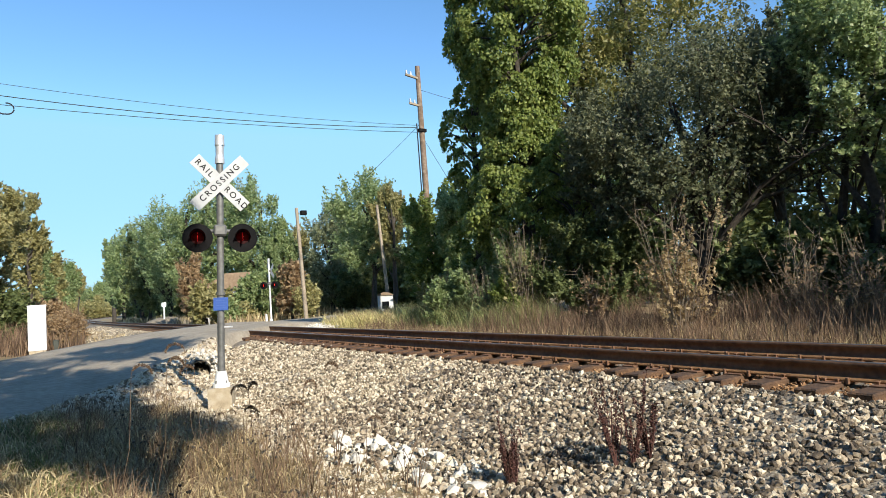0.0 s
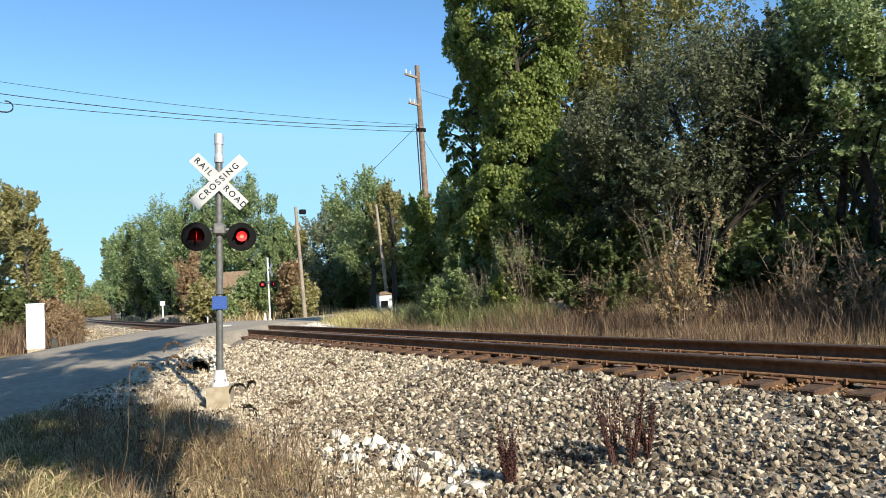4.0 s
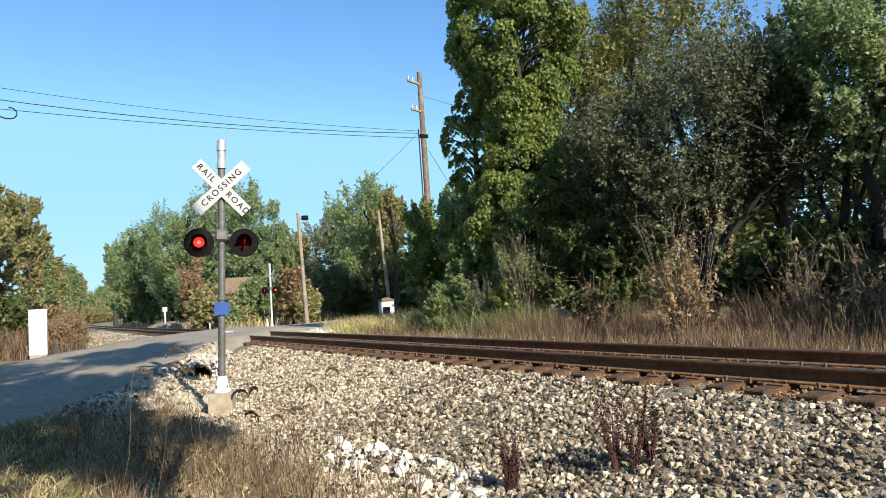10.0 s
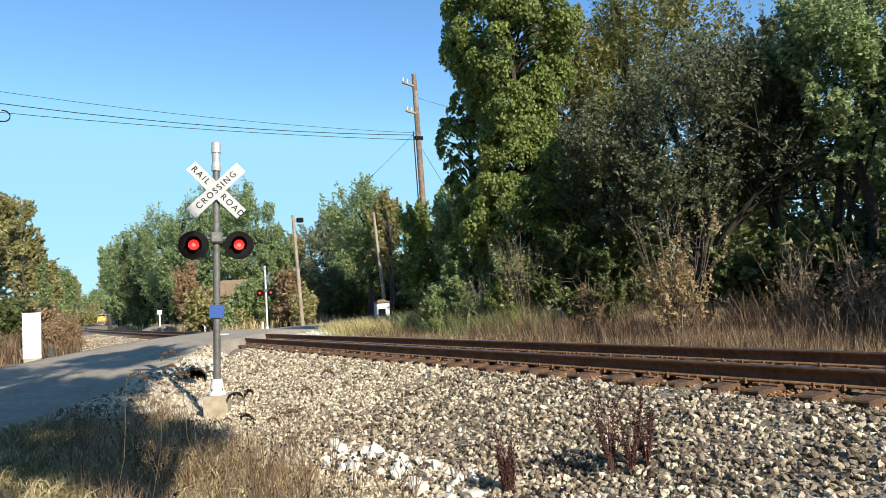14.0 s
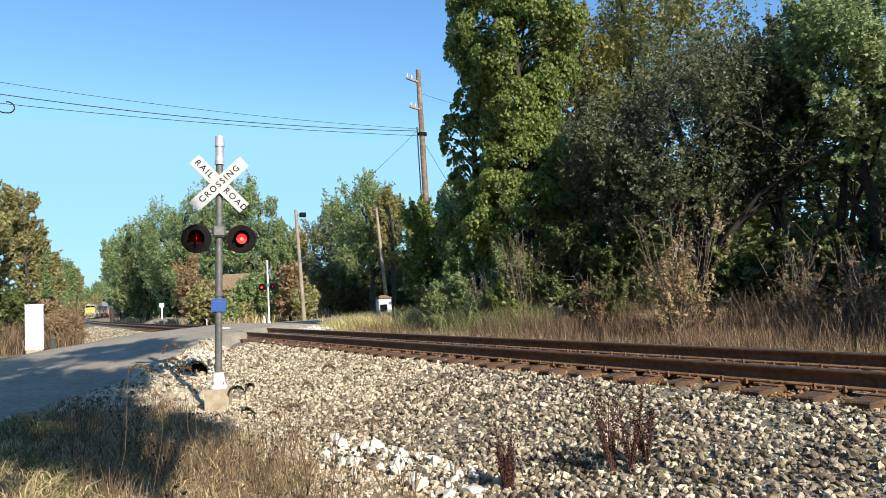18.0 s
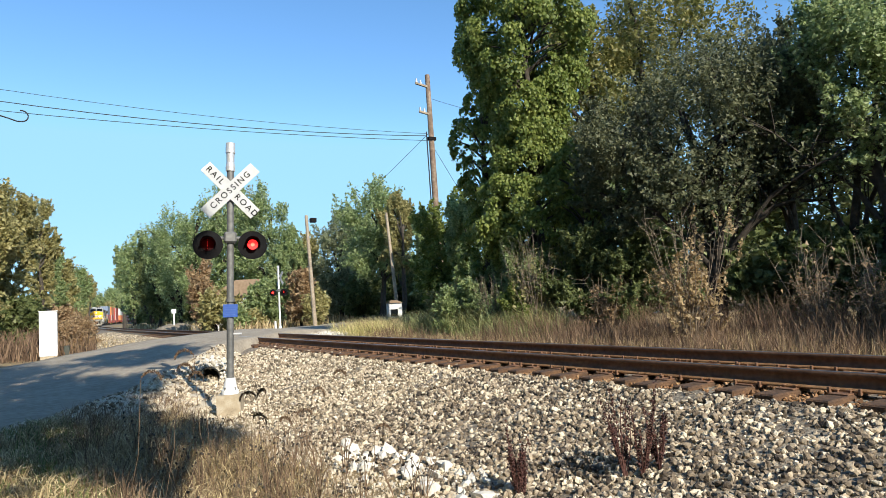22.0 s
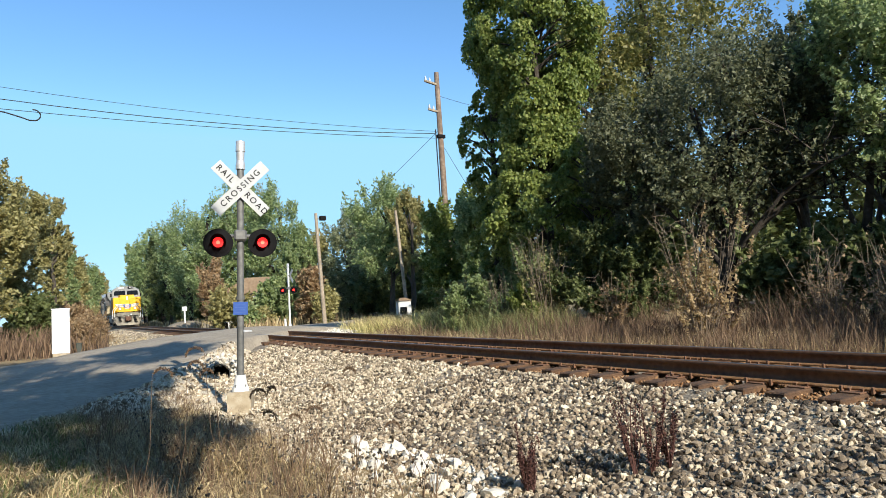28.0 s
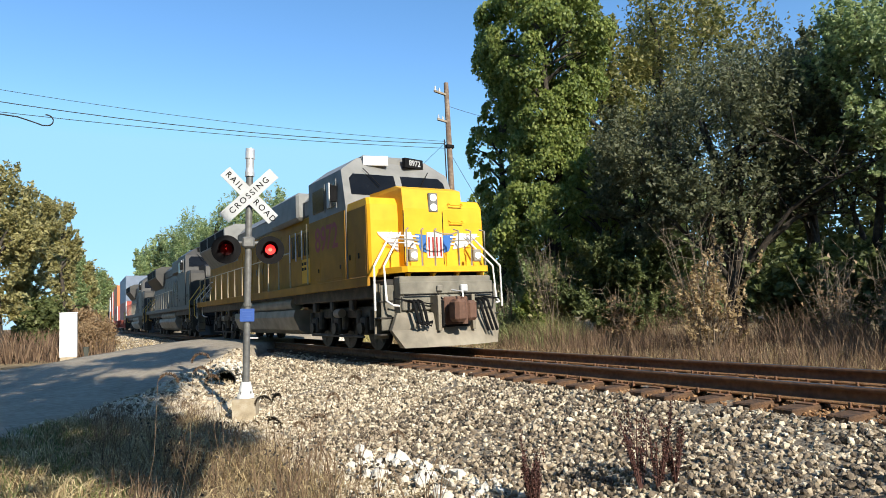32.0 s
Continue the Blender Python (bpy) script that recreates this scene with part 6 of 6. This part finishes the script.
bank = part("road_shoulder", (sv, sf), PALE_TAN)
tagged(bank, "crumbling gravel shoulder along the edge of the road", "shoulder", kind="stuff")
n = 5200
y, u = r.uniform(11.6, 20.8, n), r.uniform(-0.12, 1.5, n)
s = 0.008 + 0.045 * r.uniform(0, 1, n) ** 2.6
loose = part("shoulder_stones", stone_arrays(r, np.stack([road_edge(y) + 0.89 * u, y - 0.45 * u, shoulder_z(y, u) + s * 0.4], 1), s, True), PALE_STONE)
tagged(loose, "loose pale stones on the shoulder of the road", "gravel", kind="stuff")
# stones piled round the culvert's mouth
n = 420
a, q = r.uniform(-0.9, 4.0, n), 0.29 + 0.3 * r.uniform(0, 1, n) ** 1.6
y = 16.58 + r.uniform(0, 0.6, n) - 0.5 * (q - 0.3)
x = 3.64 + np.cos(a) * q + 0.2 * (y - 16.4)
z = -0.56 + np.sin(a) * q * 0.75 - 0.02
s = r.uniform(0.015, 0.05, n) + 0.05 * r.uniform(0, 1, n) ** 4
bank = part("culvert_rubble", stone_arrays(r, np.stack([x, y, z], 1), s), WHITE_ROCK)
tagged(bank, "pale rubble piled round the culvert mouth", "rubble", kind="stuff")

n = 900
t = r.uniform(0, 1, n)
x, y = 9.7 + 4.0 * t + r.normal(size=n) * 0.35, 26.3 + 5.6 * t + r.normal(size=n) * 0.4
s = r.uniform(0.03, 0.1, n)
shoulder = part("shoulder_gravel", stone_arrays(r, np.stack([x, y, np.maximum(ground_z(x, y), -0.42) + 0.12 * r.uniform(0, 1, n)], 1), s, True), WHITE_ROCK)
tagged(shoulder, "pale gravel on the shoulder of the road", "gravel", kind="stuff")

# larger white rocks at the foot of the bank, each its own thing
for i in range(96):
    u = r.uniform(-1, 1)
    y = 6.35 + u * 1.35 + r.normal() * 0.15
    x = 3.42 - 0.08 * u + r.normal() * 0.17 - (0.15 if u > 0.3 else 0)
    s = 0.034 + 0.07 * r.uniform(0, 1) ** 1.7
    z = max(float(ground_z(x, y)), float(bed_height(np.array(x), y))) + s * 0.35
    rock = part("rock", stone_arrays(r, np.array([(0, 0, 0)], float), np.array([s])), WHITE_ROCK, None, at=pose(x, y, z))
    tagged(rock, "broken white limestone rock at the foot of the ballast", "rock", "white rocks by the ballast")


# ---- grass and weeds ----
def blade_arrays(r, x, y, z, height, width, lean):
    """Bent two-piece blades, standing at the points."""
    n = len(x)
    a = r.uniform(0, 6.283, n)
    side = np.stack([np.cos(a), np.sin(a), np.zeros(n)], 1) * width[:, None]
    b = r.uniform(0, 6.283, n)
    tip = np.stack([np.cos(b), np.sin(b), np.zeros(n)], 1) * (lean * height * r.uniform(0.2, 1.2, n))[:, None]
    base = np.stack([x, y, z], 1)
    up = np.zeros((n, 3))
    up[:, 2] = height
    mid = base + up * 0.55 + tip * 0.35
    top = base + up * np.clip(1 - lean * 0.25, 0.5, 1)[:, None] + tip
    v = np.stack([base - side, base + side, mid - side * 0.8, mid + side * 0.8, top - side * 0.15, top + side * 0.15], 1).reshape(-1, 3)
    f = np.array([(0, 1, 3, 2), (2, 3, 5, 4)])[None] + 6 * np.arange(n)[:, None, None]
    return v, f.reshape(-1, 4)


def patch(name, label, mat, x, y, height, width, lean, seed, category="grass"):
    rr = np.random.RandomState(seed)
    n = len(x)
    z = ground_z(x, y) - 0.02
    v = blade_arrays(rr, x, y, z, height, np.full(n, width) * rr.uniform(0.6, 1.4, n), np.full(n, lean))
    return tagged(part(name, v, mat), label, category, kind="stuff")


def clumped(r, n, x0, x1, y0, y1, size):
    """Points gathered in tufts."""
    k = max(1, n // 14)
    cx, cy = r.uniform(x0, x1, k), r.uniform(y0, y1, k)
    i = r.randint(0, k, n)
    return cx[i] + r.normal(size=n) * size, cy[i] + r.normal(size=n) * size


x, y = clumped(r, 46000, -2.5, 3.5, 3.2, 14.5, 0.07)
keep = (x > road_edge(y) + 0.15) & (x < grass_limit(y) - 0.1 + 0.08 * np.sin(y * 3.1) + 0.06 * np.sin(y * 7.7) + r.normal(size=len(x)) * 0.08)
x, y = x[keep], y[keep]
patch("dry_grass", "dry straw-coloured grass on the verge", STRAW, x, y, r.uniform(0.05, 0.32, len(x)), 0.006, 1.4, 31)
x, y = clumped(r, 14000, -2.5, 2.4, 3.2, 12, 0.06)
keep = (x > road_edge(y) + 0.05) & (x < 0.2 + 0.25 * np.sin(y * 2) + 0.05 * y)
x, y = x[keep], y[keep]
patch("green_grass", "green grass along the edge of the road", GREEN_BLADE, x, y, r.uniform(0.08, 0.26, len(x)), 0.005, 0.5, 32)
x, y = clumped(r, 5000, 0.5, 3.3, 3.5, 14, 0.08)
keep = (x > road_edge(y) + 0.3) & (x < grass_limit(y))
x, y = x[keep], y[keep]
patch("brown_weeds", "brown dead weed stalks in the verge", BROWN_WEED, x, y, r.uniform(0.15, 0.5, len(x)), 0.003, 0.6, 33)
# the verge goes on round and behind the camera
x, y = clumped(r, 15000, -8, 3.2, -9, 3.4, 0.1)
keep = x > road_edge(y) + 0.15
x, y = x[keep], y[keep]
patch("verge_grass", "short dry grass on the verge under the trees", STRAW, x, y, r.uniform(0.05, 0.22, len(x)), 0.007, 1.2, 41)
# strip of tall dry weeds across the track
x, y = clumped(r, 36000, 11.0, 15.2, -3, 24, 0.12)
patch("tall_dry_weeds", "tall brown dry weeds along the far side of the track", BROWN_WEED, x, y, r.uniform(0.25, 1.45, len(x)) * np.interp(x, [10.8, 12.2, 15], [0.4, 0.8, 1.1]) * (0.75 + 0.35 * np.sin(y * 0.9) * np.sin(x * 2.1 + y * 0.4)), 0.0055, 0.4, 34, "weeds")
x, y = clumped(r, 12000, 10.4, 14.5, -3, 26, 0.15)
patch("tall_dry_grass", "straw-coloured tall grass along the far side of the track", STRAW, x, y, r.uniform(0.12, 0.6, len(x)), 0.0055, 0.6, 35)
x, y = clumped(r, 9000, 12.5, 19, 20.5, 34, 0.2)
keep = (y < 18 + 1.35 * (x - 5.0)) & (y < np.interp(x, [10.4, 14, 20], [27.5, 32.4, 38.5]))
x, y = x[keep], y[keep]
patch("roadside_grass", "sunlit yellow-green tall grass at the corner of the road", SUNNY_BLADE, x, y, r.uniform(0.2, 0.9, len(x)), 0.012, 0.7, 36)
x, y = clumped(r, 6000, 12.0, 14.8, 22.4, 30.5, 0.16)
keep = y < np.interp(x, [10.4, 14, 20], [27.5, 32.4, 38.5])
x, y = x[keep], y[keep]
patch("corner_grass", "bright yellow dry grass where the road meets the track", SUNNY_BLADE, x, y, r.uniform(0.3, 1.1, len(x)) * (0.85 + 0.25 * np.sin(x * 3 + y * 1.3)), 0.009, 0.8, 43)
x, y = clumped(r, 9000, 12.4, 14.3, 15.2, 23.5, 0.2)
patch("tall_green_weeds", "tall green weeds in front of the trees", WEED_GREEN, x, y, r.uniform(0.3, 1.5, len(x)) * (0.75 + 0.35 * np.sin(y * 2.3 + x * 4)), 0.008, 0.7, 44, "weeds")
x, y = clumped(r, 9000, 12.5, 19, 20.5, 34, 0.25)
keep = y < np.interp(x, [10.4, 14, 20], [27.5, 32.4, 38.5])
x, y = x[keep], y[keep]
patch("roadside_straw", "pale dry grass at the corner of the road", STRAW, x, y, r.uniform(0.3, 1.0, len(x)), 0.012, 0.35, 37)
x, y = clumped(r, 5000, 2, 9, 35.5, 120, 0.4)
keep = (x < track_x(y) - 2.2) & (x > track_x(y) - 5.5)
x, y = x[keep], y[keep]
patch("track_side_grass", "short dry grass on the bank of the track", STRAW, x, y, r.uniform(0.08, 0.3, len(x)), 0.02, 0.8, 40)
# beyond the crossing, both sides of the track
x, y = clumped(r, 22000, -3, 5.5, 34, 110, 0.5)
keep = x < track_x(y) - 4.5 - 1.0 * np.sin(y * 0.3) ** 2
x, y = x[keep], y[keep]
patch("brown_brush", "brown dry brush between the hedge and the track", BROWN_WEED, x, y, r.uniform(0.3, 1.7, len(x)), 0.02, 0.4, 38, "weeds")
x, y = clumped(r, 14000, 11, 26, 42, 120, 0.5)
keep = (x > track_x(y) + 3.2) & (y > np.interp(x, [10, 14.3, 20, 30], [39.5, 46, 50.5, 56.5]))
x, y = x[keep], y[keep]
patch("far_dry_grass", "dry grass and weeds beyond the crossing", STRAW, x, y, r.uniform(0.2, 1.1, len(x)), 0.035, 0.35, 39)


def dead_shrub(label, x, y, tall, leaves, mat, seed, twigs=46, wide=0.5):
    """A bush of bare twigs, with a few dead leaves left on them."""
    rr = np.random.RandomState(seed)
    t = empty("dead_shrub", pose(x, y, float(ground_z(x, y)) - 0.03))
    tagged(t, label, "shrub")
    pieces, ends = [], []
    for k in range(twigs):
        a, h = rr.uniform(0, 6.28), tall * rr.uniform(0.35, 1.0)
        w = wide * h * rr.uniform(0.1, 0.9)
        p0 = np.array((0.05 * math.cos(a), 0.05 * math.sin(a), 0))
        p3 = np.array((w * math.cos(a), w * math.sin(a), h))
        p1, p2 = p0 * 0.7 + p3 * 0.3 + rr.normal(size=3) * 0.05, p0 * 0.35 + p3 * 0.65 + rr.normal(size=3) * 0.07
        pieces.append(tube_arrays([p0, p1, p2, p3], [0.014, 0.011, 0.007, 0.003], 4))
        for q in range(4):
            c = p1 + (p3 - p1) * rr.uniform(0.1, 1)
            e = c + rr.normal(size=3) * 0.16 * tall * 0.5 + np.array((0, 0, 0.12))
            pieces.append(tube_arrays([c, (c + e) / 2 + rr.normal(size=3) * 0.02, e], [0.006, 0.004, 0.002], 4))
            if h < tall * 0.8:
                ends.append(e)
    part("branchwork", joined(pieces), BARK_PALE, t)
    ends = np.array(ends)
    if leaves:
        part("dead_leaves", leaf_arrays(rr, ends, np.full(len(ends), 0.1), leaves, 0.075, np.array((0, 0, 0.2))), mat, t)
    return t


dead_shrub("bare shrub with a few tan dead leaves", 12.7, 10.0, 3.3, 2600, TAN_LEAF, 51, 44, 0.42)
dead_shrub("leafless grey brush beside the tall trees", 13.6, 16.4, 3.5, 1300, OLIVE, 52, 70, 0.4)
dead_shrub("leafless grey brush in front of the ivy", 13.4, 18.4, 2.3, 1200, MID_GREEN, 57, 50, 0.5)
dead_shrub("leafless grey brush beside the tall trees", 14.2, 14.0, 2.0, 900, RUSSET, 53, 40, 0.5)
dead_shrub("brown brush with shrivelled leaves", 14.0, 6.6, 2.2, 600, RUSSET, 54, 46, 0.5)
dead_shrub("brown brush with shrivelled leaves", 13.6, 4.0, 2.0, 600, RUSSET, 55, 46, 0.5)
dead_shrub("brown brush with shrivelled leaves", 14.6, 8.2, 2.4, 400, RUSSET, 56, 46, 0.5)


def dock(x, y, tall, seed):
    """A dried dock: stalks thick with dark red seed."""
    rr = np.random.RandomState(seed)
    t = empty("dock_plant", pose(x, y, max(float(ground_z(x, y)), float(bed_height(np.array(x), y))) - 0.02))
    tagged(t, "dried dark red dock plant growing in the ballast", "weed", "dock plants in the ballast")
    for k in range(8):
        a, h = rr.uniform(0, 6.28), tall * rr.uniform(0.4, 1.0)
        e = np.array((0.26 * h * math.cos(a), 0.2 * h * math.sin(a), h))
        stalk = part("stalk", tube_arrays([(0, 0, 0), e * 0.5 + rr.normal(size=3) * 0.015, e], [0.006, 0.005, 0.002], 4), RED_WEED, t)
        heads = np.array([e * q + rr.normal(size=3) * 0.006 for q in np.linspace(0.3, 1.0, 18)])
        part("seed_head", leaf_arrays(rr, heads, np.full(len(heads), 0.018), 130, 0.022, np.array((0, 0, -0.5))), RED_WEED, stalk)
    return t


for i, (x, y, h) in enumerate(((4.24, 4.12, 0.85), (4.33, 4.02, 0.8), (4.5, 3.98, 0.62), (3.59, 4.75, 0.6), (3.62, 4.7, 0.45))):
    dock(x, y, h, 60 + i)


def foxtail(x, y, tall, seed):
    """A foxtail grass: a thin stem that droops under its bristly head."""
    rr = np.random.RandomState(seed)
    t = empty("foxtail_grass", pose(x, y, float(ground_z(x, y)) - 0.02))
    tagged(t, "dry foxtail grass with a drooping bristly head", "grass", "foxtails on the verge")
    a, curl = rr.uniform(-1.2, 0.8) + (3.14 if rr.uniform() < 0.3 else 0), rr.uniform(0.032, 0.05)
    u = np.array((math.cos(a), math.sin(a), 0))
    arc = [u * -0.18 * tall + np.array((0.1 * tall * math.sin(a * 3), 0, 0)), u * -0.06 * tall, np.array((0, 0, tall * 0.72)) + u * 0.012]
    arc[1][2] = tall * 0.4
    bend = [np.array((0, 0, tall - 0.05)) + u * (0.03 + curl * (1 - math.cos(b))) + np.array((0, 0, curl * math.sin(b))) for b in np.linspace(0, 3.0, 25)]
    part("stem", tube_arrays(arc + bend[:10], [0.0013] * (len(arc) + 10), 4), BROWN_WEED, t)
    part("seed_head", leaf_arrays(rr, np.array(bend[5:]), np.full(20, 0.0032), 460, 0.0075, np.array((0, 0, 0.0))), BROWN_WEED, t)
    return t


for i, (xx, yy, top) in enumerate(((0.74, 3.52, 0.77), (1.02, 3.43, 0.54), (1.08, 3.5, 0.55), (1.23, 3.36, 0.52), (0.94, 3.44, 0.43), (1.06, 3.4, 0.41), (1.14, 3.38, 0.43), (1.33, 3.33, 0.62), (1.5, 3.22, 0.32), (0.44, 3.56, 0.68), (0.6, 3.54, 0.7), (0.8, 3.6, 0.66))):
    foxtail(xx, yy, top - float(ground_z(xx, yy)), 180 + i)
for i in range(5):
    yy = r.uniform(6.2, 9.5)
    foxtail(r.uniform(max(float(road_edge(yy)) + 0.5, 1.2), 2.9 - 0.07 * (yy - 5.5)), yy, r.uniform(0.4, 0.8), 80 + i)
for i in range(48):
    yy, rr = r.uniform(4.6, 9.0), np.random.RandomState(120 + i)
    xx = r.uniform(1.0, 3.0)
    t = empty("dead_wildflower", pose(xx, yy, float(ground_z(xx, yy)) - 0.02))
    tagged(t, "dead wildflower stalk with dark seed heads", "weed", "dead wildflowers on the verge")
    tall, stems, heads = rr.uniform(0.35, 0.65), [], []
    for k in range(5):
        a = rr.uniform(0, 6.28)
        e = np.array((0.25 * tall * math.cos(a), 0.25 * tall * math.sin(a), tall * rr.uniform(0.7, 1)))
        stems.append(tube_arrays([(0, 0, 0), e * np.array((0.2, 0.2, 0.5)), e], [0.004, 0.003, 0.002], 4))
        heads.append(e)
    part("stalk", joined(stems), BROWN_WEED, t)
    for e in heads:
        part("seed_head", stone_arrays(rr, np.array([e]), np.array([0.014])), BARK, t)


def motions():
    """All that moves: the train on its track and the flashing discs of the signals."""
    steps = [t for t, s in PROGRESS]
    for thing, start, a, b, h in VEHICLES:
        walk(thing, [(t, train_pose(s + start, a, b, h)) for t, s in PROGRESS])
    # the wheels of the leading locomotive roll over the last stretch
    ticks = [0.0, 29.5] + [29.5 + k / 30 for k in range(1, 76)]
    times, way = [t for t, s in PROGRESS], [s for t, s in PROGRESS]
    for wheels in lead_sets:
        y = wheels.location.y
        walk(wheels, [(t, pose(0, y, 0.53, math.degrees((np.interp(t, times, way) - np.interp(29.5, times, way)) / 0.53) if t > 29.5 else 0)) for t in ticks])
    # the lamps alternate: left and right by turns
    period, to_right, to_left = 1.275, 6.37 - 5 * 1.275, 7.0 - 5 * 1.275
    for side in ("left", "right"):
        changes = []
        for k in range(-1, 28):
            changes += [(to_right + k * period, side == "right"), (to_left + k * period, side == "left")]
        changes = [(t, on) for t, on in sorted(changes) if 0.1 < t < 31.95]
        for glow, place in GLOWS[side]:
            rows, state = [(0.0, False)], False
            if side == "left":
                changes[0] = (0.3, True)
            # a lamp fades as the other one lights up: both glow for a moment
            for t, on in [(t + (-0.045 if on else 0.045), on) for t, on in changes]:
                if on != state:
                    rows += [(t - 0.034, state), (t, on)]
                    state = on
            rows.append((32.0, state))
            # angles that set the near signal's unlit discs edge-on to the camera
            away = -88.69 if place[0] < 0 else 87.81
            walk(glow, [(t, pose(*place, 0, 0, 0 if on else away)) for t, on in rows])


motions()
